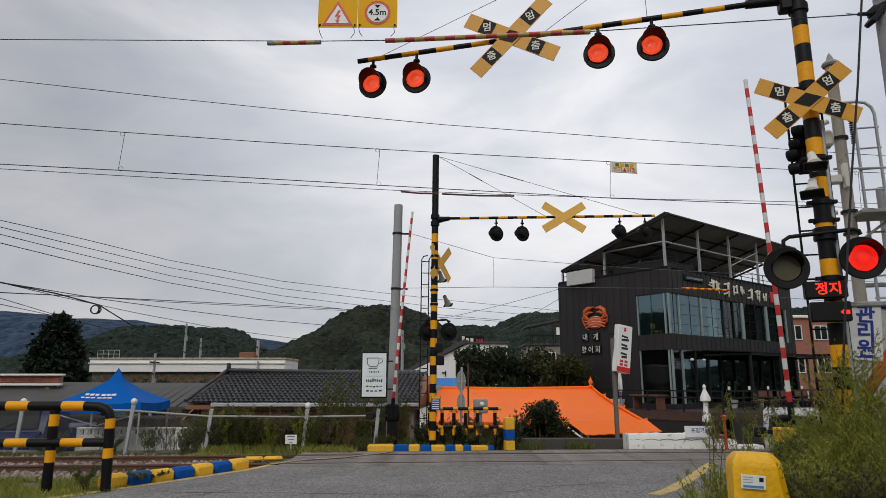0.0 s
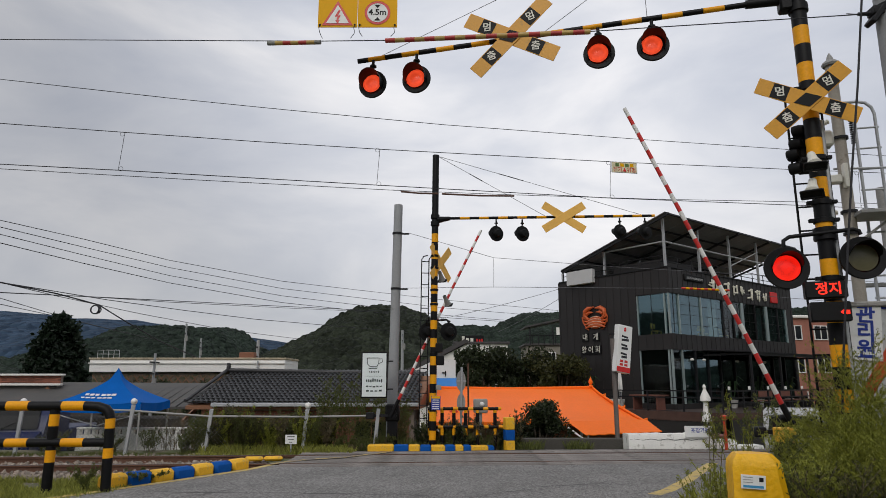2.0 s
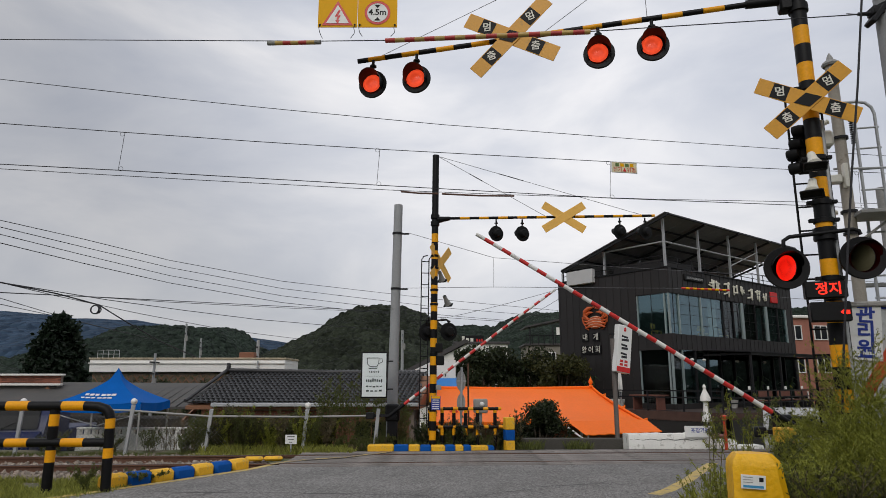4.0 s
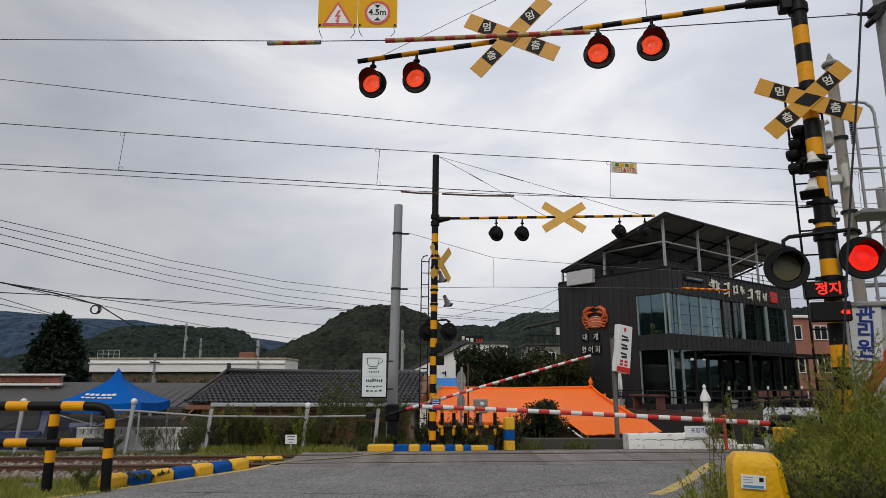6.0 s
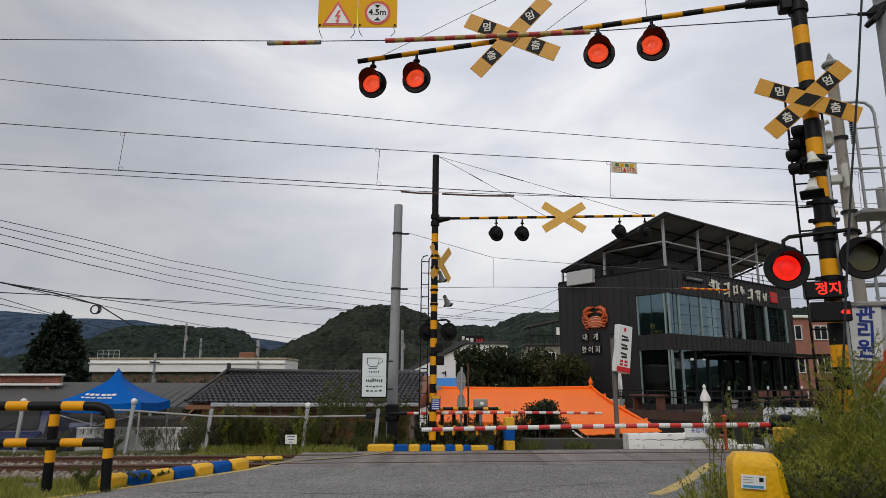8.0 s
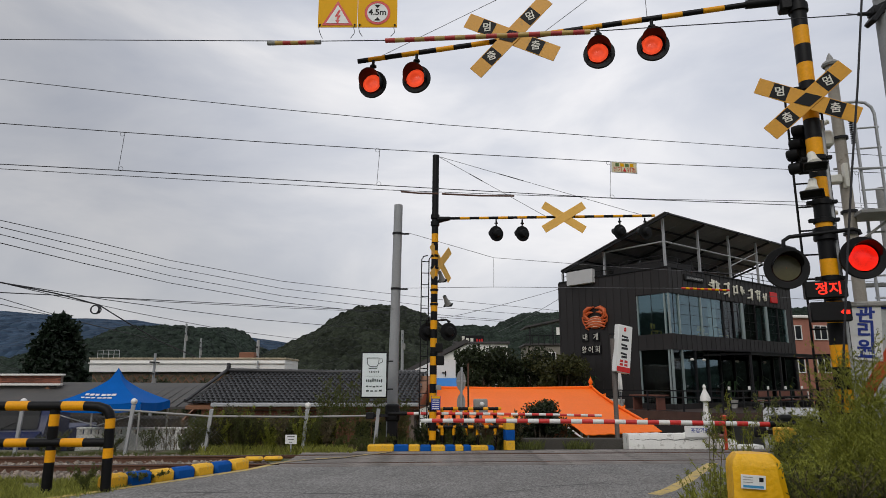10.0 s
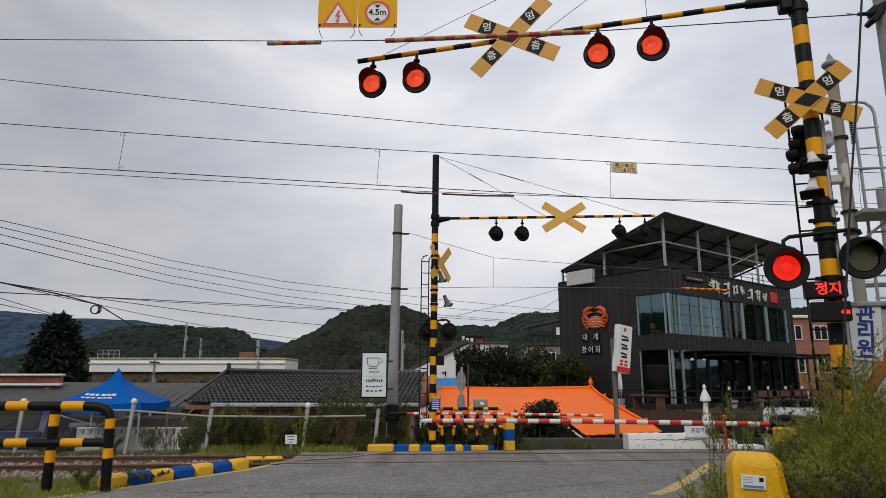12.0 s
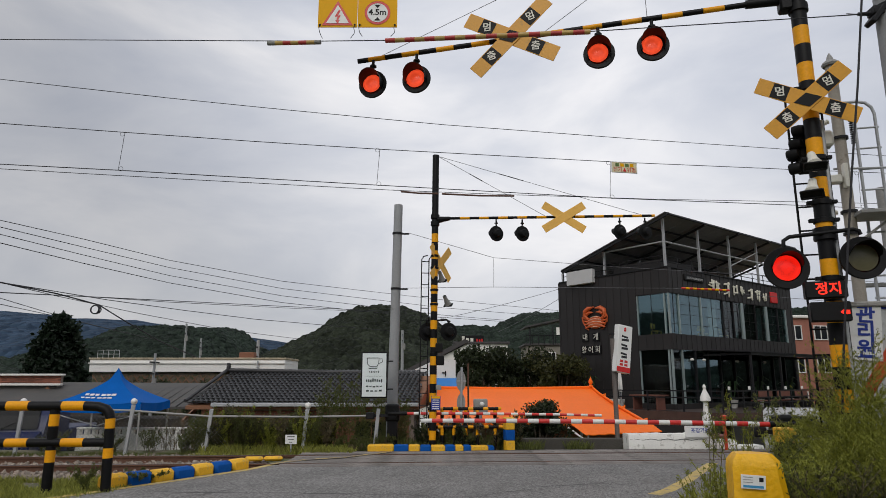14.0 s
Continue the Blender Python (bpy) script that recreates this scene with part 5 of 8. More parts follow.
def build_tiled_house():
    h = thing("tiled_house", pose(0, 0, -1.7), "low brick house with a dark tiled roof", "house")
    x0, x1, ye, yr = -7.9, -0.75, 20.5, 23.2
    ze, zr = 2.62, 3.55
    part("wall", Geo().box(((x0 + x1) / 2 + 0.2, 23.2, 1.25), (x1 - x0 - 0.7, 4.9, 2.5)), MORTAR, h)
    brick_face(h, x0 + 0.6, x1 - 0.3, 0.5, 2.45, 20.73)
    part("roof_board", Geo().slab([(x0, ye, ze - 0.1), (x0 + 0.4, yr, zr - 0.1), (x0 + 0.4, 25.9, ze - 0.1), (x0 + 0.4, 25.9, ze - 0.2), (x0, ye, ze - 0.2)], (x1 - x0, 0, 0)), TIMBER, h)
    # rows of half-round tiles down the slope
    tile = Geo()
    n = 6
    L = 0.28
    for side in (0, 1):
        pts = []
        for j, (yy, lift) in enumerate(((0, 0.03), (L, 0.0))):
            for k in range(n + 1):
                q = math.pi * k / n
                pts.append((-0.075 + 0.15 * k / n, yy, lift + 0.04 * math.sin(q) - 0.012 * side))
        tile.add(pts, [(k, k + 1, k + n + 2, k + n + 1) for k in range(n)])
    tile.add([(-0.075, 0, 0.03), (0.075, 0, 0.03), (0.075, 0, 0.0), (-0.075, 0, 0.0)], [(0, 1, 2, 3)])
    me = tile.mesh("roof_tile", TILE)
    slope = math.degrees(math.atan2(zr - ze, yr - ye))
    rows = int(math.hypot(zr - ze, yr - ye) / 0.225)
    rest = Geo()
    count = 0
    for j in range(rows + 1):
        t = j / rows
        xa = x0 + 0.42 * t
        x = xa + 0.1
        while x < x1:
            m = pose(x, ye + (yr - ye) * t, ze + (zr - ze) * t, slope, 0, 0)
            if j < 8 and count < 290 and x < 0:
                part("roof_tile", me, None, h, m=m)
                count += 1
            else:
                rest.add([m @ Vector(v) for v in tile.v], tile.f)
            x += 0.155
    tagged(part("roof_tiles_upper", rest, TILE, h), kind="stuff")
    g = Geo()
    g.tube([(x0 + 0.35, yr, zr + 0.1), (-4, yr, zr + 0.03), (x1 + 0.1, yr, zr - 0.03)], 0.075, 12)
    g.tube([(x0 + 0.35, yr, zr + 0.12), (x0 - 0.02, ye, ze + 0.06)], 0.055, 12)
    g.box((x0 + 0.37, yr, zr + 0.2), (0.12, 0.16, 0.3), bev=0.03)
    part("ridge", g, TILE, h)
    g = Geo().box(((x0 + x1) / 2 + 0.4, ye - 0.06, ze - 0.06), (x1 - x0 - 0.8, 0.13, 0.12), bev=0.02)
    part("gutter", g, mat("grey_gutter", (0.45, 0.46, 0.47), 0.5, 0.2, var=0.12), h)
    for k in range(10):
        part("gutter_bracket", Geo().box((x0 + 0.9 + 0.62 * k, ye - 0.06, ze - 0.06), (0.025, 0.15, 0.14)), GALV, h)
    part("eave_fascia", Geo().box((x0 - 0.05, 21.8, 2.5), (0.06, 2.9, 0.14), rot=Matrix.Rotation(radians(19), 3, "X")), TIMBER, h)
    for x in (-6.6, -4.2, -2.2):
        w = part("window", Geo().box((x, 20.7, 1.6), (0.95, 0.06, 0.9)), DARK_WINDOW, h)
        g = Geo()
        for q in (-0.5, 0, 0.5):
            g.box((x + q, 20.68, 1.6), (0.05, 0.07, 1.0))
        for q in (-0.48, 0.48):
            g.box((x, 20.68, 1.6 + q), (1.04, 0.07, 0.05))
        part("window_frame", g, TIMBER, w)
    part("blue_plate", Geo().box((-6.85, 20.66, 1.86), (0.28, 0.02, 0.22), bev=0.003), SIGN_BLUE, h)
    for k in range(6):
        part("corner_board", Geo().box((x0 + 0.5 + 0.15 * k, 20.68 + 0.006 * (k % 2), 1.25), (0.142, 0.05, 2.45), bev=0.008), TERRACOTTA, h)


build_tiled_house()


def build_white_building():
    h = thing("flat_roofed_building", pose(0, 0, -1.8), "long white flat-roofed building with a stepped parapet", "building")
    x0, x1, y = -17.9, -8.0, 33.4
    white = mat("white_parapet_paint", (0.84, 0.83, 0.80), 0.75, var=0.07, scale=0.6, fine=12, dirt=(0.5, 0.46, 0.38), dirt_amount=0.12)
    part("wall", Geo().box(((x0 + x1) / 2, y + 1.6, 1.9), (x1 - x0 - 0.2, 2.8, 3.8)), mat("brown_lattice_wall", (0.14, 0.11, 0.08), 0.8, var=0.3, dirt=(0.05, 0.07, 0.03), dirt_amount=0.5), h)
    part("parapet", Geo().box(((x0 + x1) / 2, y + 1.5, 4.14), (x1 - x0, 3.0, 0.62), bev=0.02), white, h)
    part("parapet_cap", Geo().box(((x0 + x1) / 2, y + 1.5, 4.5), (x1 - x0 + 0.1, 3.1, 0.1), bev=0.02), mat("ochre_stained_cap", (0.45, 0.38, 0.27), 0.8, var=0.2, dirt=(0.2, 0.17, 0.12), dirt_amount=0.4), h)
    part("ledge", Geo().box(((x0 + x1) / 2, y - 0.02, 4.28), (x1 - x0 + 0.06, 0.12, 0.05)), white, h)
    for k in range(16):
        g = Geo()
        xx = x0 + 0.5 + 0.42 * k
        g.box((xx, y + 0.15, 3.25), (0.03, 0.03, 1.1), rot=Matrix.Rotation(radians(40), 3, "Y"))
        g.box((xx, y + 0.12, 3.25), (0.03, 0.03, 1.1), rot=Matrix.Rotation(radians(-40), 3, "Y"))
        part("lattice_bar", g, TIMBER, h)
    g = Geo()
    for k in range(5):
        g.cyl((x0 + 0.1 + 0.28 * k, y + 0.5, 4.5), (x0 + 0.1 + 0.28 * k, y + 0.5, 4.95), 0.015, n=6)
    for z in (4.75, 4.95):
        g.cyl((x0 + 0.1, y + 0.5, z), (x0 + 1.22, y + 0.5, z), 0.015, n=6)
    part("roof_railing", g, GALV, h)
    part("roof_box", Geo().box((-10.5, y + 2, 4.7), (0.8, 0.5, 0.4), bev=0.03), mat("rust_red_tank", (0.22, 0.09, 0.05), 0.7, var=0.3), h)
    part("drain_pipe", Geo().tube([(-9.35, y - 0.1, 4.4), (-9.35, y - 0.1, 0.2)], 0.05, 8), GALV, h)


build_white_building()


def build_left_sheds():
    b = thing("brick_house", pose(-0.1, 0, -1.98), "brick house end with a white-edged flat roof", "house")
    part("wall", Geo().box((-18.2, 28.5, 1.5), (5.8, 4.5, 3.0)), MORTAR, b)
    part("roof_slab", Geo().slab([(-21.5, 26, 2.95), (-15.0, 26, 3.3), (-15.0, 26, 3.42), (-16.6, 26, 3.5), (-21.5, 26, 3.2)], (0, 5, 0)), SHEET, b)
    brick_face(b, -19.05, -14.95, 3.45, 3.79, 26.1, 0.2, 0.062, 0.01)
    part("brick_parapet", Geo().box((-17.0, 26.2, 3.62), (4.08, 0.18, 0.34)), MORTAR, b)
    part("coping", Geo().box((-17.0, 26.1, 3.8), (4.3, 0.3, 0.08), bev=0.02), PLASTER, b)
    part("lower_coping", Geo().box((-17.0, 26.0, 3.42), (4.3, 0.25, 0.09), bev=0.02), PLASTER, b)
    part("trunk_pipe", Geo().tube([(-16.2, 26.05, 1.2), (-15.6, 26.05, 3.0), (-15.3, 26.05, 3.3)], 0.12, 10), TIMBER, b)
    s = thing("sheet_roof_shed", pose(0, 0, -1.8), "low shed with a long grey sheet roof", "shed")
    # wall colour is darkened to stand for the dark gap and hedge under the tent
    part("wall", Geo().box((-12.5, 26, 1.0), (8.4, 2.6, 2.0)), mat("under_tent_dark", (0.075, 0.06, 0.048), 0.8, var=0.3), s)
    part("roof", Geo().slab([(-17.5, 23.8, 2.42), (-8.0, 23.8, 2.40), (-8.0, 24.3, 2.5), (-8.4, 27, 3.22), (-17.0, 27, 3.28), (-17.5, 23.9, 2.5)], (0, 0, 0.07)), SHEET, s)
    for k in range(26):
        x = -17.2 + 0.35 * k
        part("roof_rib", Geo().box((x, 25.4, 2.9), (0.03, 3.4, 0.03), rot=Matrix.Rotation(radians(13.7), 3, "X")), SHEET, s)
    w = thing("garden_wall", pose(-8.3, 18.9, -1.6), "whitewashed garden wall with a pierced concrete top", "wall")
    part("body", Geo().box((0, 0, 0.85), (3.9, 0.16, 1.7), bev=0.01), PLASTER, w)
    for k in range(19):
        part("pierced_block", Geo().box((-1.9 + 0.212 * k, 0, 1.77), (0.1, 0.16, 0.14), bev=0.01), PLASTER, w)
    part("top_course", Geo().box((0, 0, 1.87), (3.92, 0.18, 0.06), bev=0.01), PLASTER, w)


build_left_sheds()


def build_tent():
    t = thing("canopy_tent", pose(-8.93, 18.2, -1.75, 0, 0, 4), "bright blue pop-up canopy tent with a valance", "tent")
    blue = mat("blue_polyester", (0.001, 0.105, 0.42), 0.75, var=0.1, scale=2, fine=25, bump=0.2, spec=0.1)
    n = 14
    g = Geo()
    w, zp, ze = 1.08, 3.68, 2.78
    rings = []
    pts, faces = [], []
    m = 9
    for j in range(m):
        t_ = j / (m - 1)
        half = w * t_
        z = zp - (zp - ze) * (t_ ** 0.54)
        side = []
        for k in range(32):
            q = k / 32 * 4
            s_, f_ = int(q), q - int(q)
            cx = [(-1 + 2 * f_, -1), (1, -1 + 2 * f_), (1 - 2 * f_, 1), (-1, 1 - 2 * f_)][s_]
            droop = 0.05 * t_ * math.sin(math.pi * f_)
            side.append((cx[0] * half, cx[1] * half, z - droop))
        pts += side
    for j in range(m - 1):
        for k in range(32):
            faces.append((j * 32 + k, j * 32 + (k + 1) % 32, (j + 1) * 32 + (k + 1) % 32, (j + 1) * 32 + k))
    g.add(pts, faces)
    part("canopy", g, blue, t)
    for k in range(4):
        g = Geo()
        row = []
        for i in range(13):
            f_ = i / 12
            x = -w + 2 * w * f_
            row.append((x, -w - 0.012 * math.sin(i * 1.7), ze - 0.05 * math.sin(math.pi * f_)))
        low = [(p[0], p[1] - 0.02 * math.cos(i * 2.2), p[2] - 0.22) for i, p in enumerate(row)]
        g.add(row + low, [(i, i + 1, i + 14, i + 13) for i in range(12)])
        part("valance", g, blue, t, m=pose(0, 0, 0, 0, 0, 90 * k))
    for x in (-1, 1):
        for y in (-1, 1):
            part("leg", Geo().box((x * 1.05, y * 1.05, 1.36), (0.04, 0.04, 2.75)), GREY_STEEL, t)
    g = Geo()
    for sx in (-1, 1):
        g.tube([(sx * 1.05, -1.05, 2.5), (0, -1.05, 2.2), (-sx * 1.05, -1.05, 2.5)], 0.014, 6)
    part("truss", g, GALV, t)
    # two rows of pale lettering lying on the front slope
    def on_slope(x, t_):
        return (x, -w * t_ - 0.014, zp - (zp - ze) * (t_ ** 0.54) - 0.05 * t_ * math.sin(math.pi * (x / (w * t_) + 1) / 2) + 0.008)

    for row, t_, size in ((0, 0.62, 0.085), (1, 0.74, 0.05)):
        for k in range(6):
            x = -0.46 + 0.13 * k + 0.03 * (k > 2) - 0.05 * row
            part("word_bar", Geo().box((0, 0, 0), (0.09 + 0.02 * (k % 2), 0.006, size)), WHITE, t, m=pose(*on_slope(x, t_), -57, 0, 0))


build_tent()


def build_truck():
    """A dark blue small pickup parked behind the fence."""
    navy = mat("navy_car_paint", (0.010, 0.018, 0.075), 0.35, 0.0, var=0.1, bump=0, spec=0.3)
    screen = mat("windscreen_glass", (0.012, 0.013, 0.015), 0.25, var=0.1, bump=0, spec=0.06)
    t = thing("pickup_truck", pose(-11.35, 18.35, -0.98, 0, 0, -78), "dark blue small pickup truck parked behind the fence", "truck")
    cab = [(-0.95, 0.55), (0.95, 0.55), (1.02, 0.9), (0.95, 1.25), (0.62, 1.9), (0.45, 1.98), (-0.8, 1.98), (-0.95, 1.85)]
    part("cab", Geo().slab([(x, -0.75, z) for x, z in cab], (0, 1.5, 0)), navy, t)
    part("cargo_bed", Geo().box((-2.3, 0, 0.95), (2.6, 1.55, 0.55), bev=0.03), navy, t)
    part("chassis", Geo().box((-1.1, 0, 0.48), (4.3, 1.3, 0.2), bev=0.02), DARK_STEEL, t)
    part("side_window", Geo().slab([(-0.7, -0.757, 1.3), (0.5, -0.757, 1.3), (0.38, -0.757, 1.82), (-0.62, -0.757, 1.86)], (0, -0.004, 0)), DARK_WINDOW, t)
    part("windscreen", Geo().slab([(0.96, -0.58, 1.32), (0.96, 0.58, 1.32), (0.68, 0.54, 1.82), (0.68, -0.54, 1.82)], (0.012, 0, 0.006)), screen, t)
    part("bumper", Geo().box((1.74, 0, 0.58), (0.14, 1.45, 0.2), bev=0.03), PLASTIC, t)
    part("bonnet", Geo().slab([(0.9, -0.72, 0.55), (1.7, -0.68, 0.55), (1.74, -0.68, 0.95), (1.62, -0.66, 1.12), (0.9, -0.72, 1.27)], (0, 1.4, 0)), navy, t)
    part("wiper", Geo().cyl((1.0, -0.3, 1.33), (0.86, 0.15, 1.55), 0.015, n=6), PLASTIC, t)
    part("headlamp", Geo().box((1.74, -0.5, 0.86), (0.04, 0.25, 0.14), bev=0.02), WHITE, t)
    part("mirror", Geo().box((0.62, -0.88, 1.4), (0.08, 0.16, 0.22), bev=0.02), PLASTIC, t)
    part("door_handle", Geo().box((-0.45, -0.77, 1.15), (0.16, 0.03, 0.03), bev=0.008), PLASTIC, t)
    part("side_trim", Geo().box((0, -0.765, 0.95), (1.7, 0.02, 0.06), bev=0.006), PLASTIC, t)
    for x in (1.1, -2.5):
        for y in (-0.68, 0.68):
            w = part("wheel", Geo().lathe([(0.16, -0.09), (0.27, -0.09), (0.3, -0.06), (0.3, 0.06), (0.27, 0.09), (0.16, 0.09)], (x, y, 0.3), (0, 1, 0), 24), RUBBER, t)
            part("rim", Geo().lathe([(0.001, -0.06), (0.12, -0.05), (0.165, -0.085), (0.165, 0.085), (0.001, 0.06)], (x, y, 0.3), (0, 1, 0), 20), GALV, w)


build_truck()


# ---- the dark seafood restaurant ----
REST = pose(12.2, 35.0, -1.7, 0, 0, 38.4)
CLAD = mat("charcoal_standing_seam", (0.029, 0.0265, 0.0265), 0.48, 0.0, var=0.14, scale=0.7, fine=30, bump=0.06, each=0.10, spec=0.3)
FRAME = mat("pale_window_frame", (0.30, 0.36, 0.36), 0.4, 0.3, var=0.1)
SOLAR = mat("dark_panel_underside", (0.17, 0.165, 0.17), 0.55, var=0.2, each=0.2)
SEAT_WOOD = mat("dark_red_wood", (0.17, 0.062, 0.042), 0.6, var=0.3)
TINT = glass("tinted_window_glass", (0.38, 0.5, 0.52), 1.42)
MIRROR_TINT = glass("coated_window_glass", (0.35, 0.48, 0.5), 2.3, sheen=(0.62, 0.9, 1.0))
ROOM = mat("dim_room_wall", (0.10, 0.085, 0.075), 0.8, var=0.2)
LX, LY = 14.6, 7.7
Z_TOP, Z_W1, Z_W0, Z_G1, Z_G0 = 9.4, 8.0, 5.8, 4.95, 2.1


def build_restaurant():
    r = thing("restaurant", REST, "dark charcoal clad two-storey restaurant with corner windows", "building")
    # clad walls with real openings: piers, bands and a closed back
    wall = lambda name, c, s: part(name, Geo().box(c, s), CLAD, r)
    wall("wall", (LX / 2, 0.14, (Z_TOP + Z_W1) / 2), (LX, 0.24, Z_TOP - Z_W1))
    wall("wall", (LX / 2, 0.14, (Z_W0 + Z_G1) / 2), (LX, 0.24, Z_W0 - Z_G1))
    wall("wall", (LX - 0.4, 0.14, (Z_W1 + Z_W0) / 2), (0.8, 0.24, Z_W1 - Z_W0))
    wall("wall", (0.14, LY / 2 + 1.0, Z_TOP / 2), (0.24, LY - 2.1, Z_TOP))
    wall("wall", (0.14, 1.0, (Z_TOP + Z_W1) / 2), (0.24, 2.2, Z_TOP - Z_W1))
    wall("wall", (0.14, 1.0, (Z_W0 + Z_G1) / 2), (0.24, 2.2, Z_W0 - Z_G1))
    wall("wall", (0.14, 1.0, Z_G0 / 2), (0.24, 2.2, Z_G0))
    wall("wall", (LX / 2, 0.14, Z_G0 / 2), (LX, 0.24, Z_G0))
    wall("back_wall", (LX / 2, LY, Z_TOP / 2), (LX, 0.24, Z_TOP))
    wall("end_wall", (LX, LY / 2, Z_TOP / 2), (0.24, LY, Z_TOP))
    part("roof_slab", Geo().box((LX / 2, LY / 2, Z_TOP - 0.25), (LX - 0.3, LY - 0.3, 0.2)), CONCRETE, r)
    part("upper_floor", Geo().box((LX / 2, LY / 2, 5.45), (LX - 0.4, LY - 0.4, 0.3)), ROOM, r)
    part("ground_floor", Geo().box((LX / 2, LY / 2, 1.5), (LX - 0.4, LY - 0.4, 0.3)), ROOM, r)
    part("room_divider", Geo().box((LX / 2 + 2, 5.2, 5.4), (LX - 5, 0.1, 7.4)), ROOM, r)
    # standing-seam panels, each proud of the wall
    def panels_x(z0, z1, x0, x1):
        xs = cut_list(x0, x1, 0.5)
        for a, b in zip(xs, xs[1:]):
            g = Geo().box((0, 0, 0), (b - a - 0.012, 0.02, z1 - z0))
            g.box(((b - a) / 2 - 0.014, -0.018, 0), (0.022, 0.03, z1 - z0))
            part("cladding_panel", g, CLAD, r, m=pose((a + b) / 2, 0.005, (z0 + z1) / 2))

    def panels_y(z0, z1, y0, y1):
        ys = cut_list(y0, y1, 0.5)
        for a, b in zip(ys, ys[1:]):
            g = Geo().box((0, 0, 0), (0.02, b - a - 0.012, z1 - z0))
            g.box((-0.018, (b - a) / 2 - 0.014, 0), (0.03, 0.022, z1 - z0))
            part("cladding_panel", g, CLAD, r, m=pose(0.005, (a + b) / 2, (z0 + z1) / 2))

    panels_x(Z_W1 + 0.03, Z_TOP, 0, LX)
    panels_x(Z_G1, Z_W0 - 0.03, 0, LX)
    panels_y(0, Z_TOP, 2.08, LY)
    panels_y(Z_W1 + 0.03, Z_TOP, 0, 2.06)
    panels_y(Z_G1, Z_W0 - 0.03, 0, 2.06)
    # cornice
    g = Geo().box((LX / 2, 0.1, Z_TOP + 0.03), (LX + 0.1, 0.34, 0.07), bev=0.01)
    g.box((0.1, LY / 2 + 0.1, Z_TOP + 0.03), (0.34, LY - 0.2, 0.07), bev=0.01)
    part("cornice", g, DARK_STEEL, r)
    # glazing of the upper floor
    for x0, x1 in ((0.03, 1.05), (1.05, 3.3), (3.3, 5.7), (5.7, 6.9), (6.9, 8.1), (8.1, 9.6), (9.6, 11.2), (11.2, 12.6), (12.6, 13.8)):
        p = part("window", Geo().box(((x0 + x1) / 2, 0.1, (Z_W0 + Z_W1) / 2), (x1 - x0 - 0.02, 0.02, Z_W1 - Z_W0)), MIRROR_TINT if x1 < 5.8 or x1 > 12 else TINT, r)
        p.visible_shadow = x1 > 5.8
        wide = 0.28 if x1 in (8.1, 11.2) else 0.07
        g = Geo().box((x1 - wide / 2, 0.07, (Z_W0 + Z_W1) / 2), (wide, 0.12, Z_W1 - Z_W0))
        part("window_frame", g, FRAME if x1 in (1.05, 3.3, 8.1, 11.2, 13.8) else DARK_STEEL, p)
        g = Geo()
        for k in range(1, 4):
            g.box(((x0 + x1) / 2, 0.085, Z_W0 + (Z_W1 - Z_W0) * k / 4), (x1 - x0, 0.02, 0.018))
        g.box(((x0 + x1) / 2, 0.085, (Z_W0 + Z_W1) / 2), (0.02, 0.02, Z_W1 - Z_W0))
        part("glazing_bar", g, DARK_STEEL, p)
    p = part("window", Geo().box((0.1, 1.03, (Z_W0 + Z_W1) / 2), (0.02, 2.0, Z_W1 - Z_W0)), MIRROR_TINT, r)
    p.visible_shadow = False
    for y in (0.05, 0.3, 2.04):
        part("window_frame", Geo().box((0.07, y, (Z_W0 + Z_W1) / 2), (0.1, 0.08, Z_W1 - Z_W0)), FRAME, p)
    g = Geo().box((0.085, 1.15, (Z_W0 + Z_W1) / 2), (0.02, 0.025, Z_W1 - Z_W0))
    part("glazing_bar", g, DARK_STEEL, p)
    # curtains gathered beside the piers
    drape = mat("pale_green_drape", (0.30, 0.34, 0.32), 0.8, var=0.12)
    for x0, x1 in ((7.5, 8.0), (10.5, 11.1), (4.6, 5.5)):
        g = Geo()
        pts = [(x0 + (x1 - x0) * k / 16, 0.42 + 0.035 * (k % 2)) for k in range(17)]
        g.add([(x, y, z) for x, y in pts for z in (Z_W0 + 0.02, Z_W1 - 0.05)], [(2 * k, 2 * k + 2, 2 * k + 3, 2 * k + 1) for k in range(16)])
        part("drape", g, drape, r)
    # ground floor glazing
    for x0, x1 in ((0.03, 1.1), (1.1, 2.4), (2.4, 3.7), (3.7, 5.0), (5.0, 6.6), (6.6, 8.2), (8.2, 9.8), (9.8, 11.4), (11.4, 13), (13, 14.5)):
        p = part("window", Geo().box(((x0 + x1) / 2, 0.12, (Z_G0 + Z_G1) / 2), (x1 - x0 - 0.02, 0.02, Z_G1 - Z_G0)), MIRROR_TINT if 2 < x1 < 6 else TINT, r)
        g = Geo().box((x1 - 0.05, 0.08, (Z_G0 + Z_G1) / 2), (0.1, 0.12, Z_G1 - Z_G0))
        part("window_frame", g, FRAME if x1 == 1.1 else DARK_STEEL, p)
    p = part("window", Geo().box((0.12, 1.03, (Z_G0 + Z_G1) / 2), (0.02, 2.0, Z_G1 - Z_G0)), TINT, r)
    for y in (0.05, 0.22, 2.04):
        part("window_frame", Geo().box((0.08, y, (Z_G0 + Z_G1) / 2), (0.1, 0.1, Z_G1 - Z_G0)), FRAME, p)
    # awning frame over the terrace
    g = Geo()
    for x in (3.2, 6.5, 10, 13.6):
        g.box((x, -1.3, 4.72), (0.1, 2.7, 0.1))
        g.box((x, -2.6, 3.2), (0.1, 0.1, 3.1))
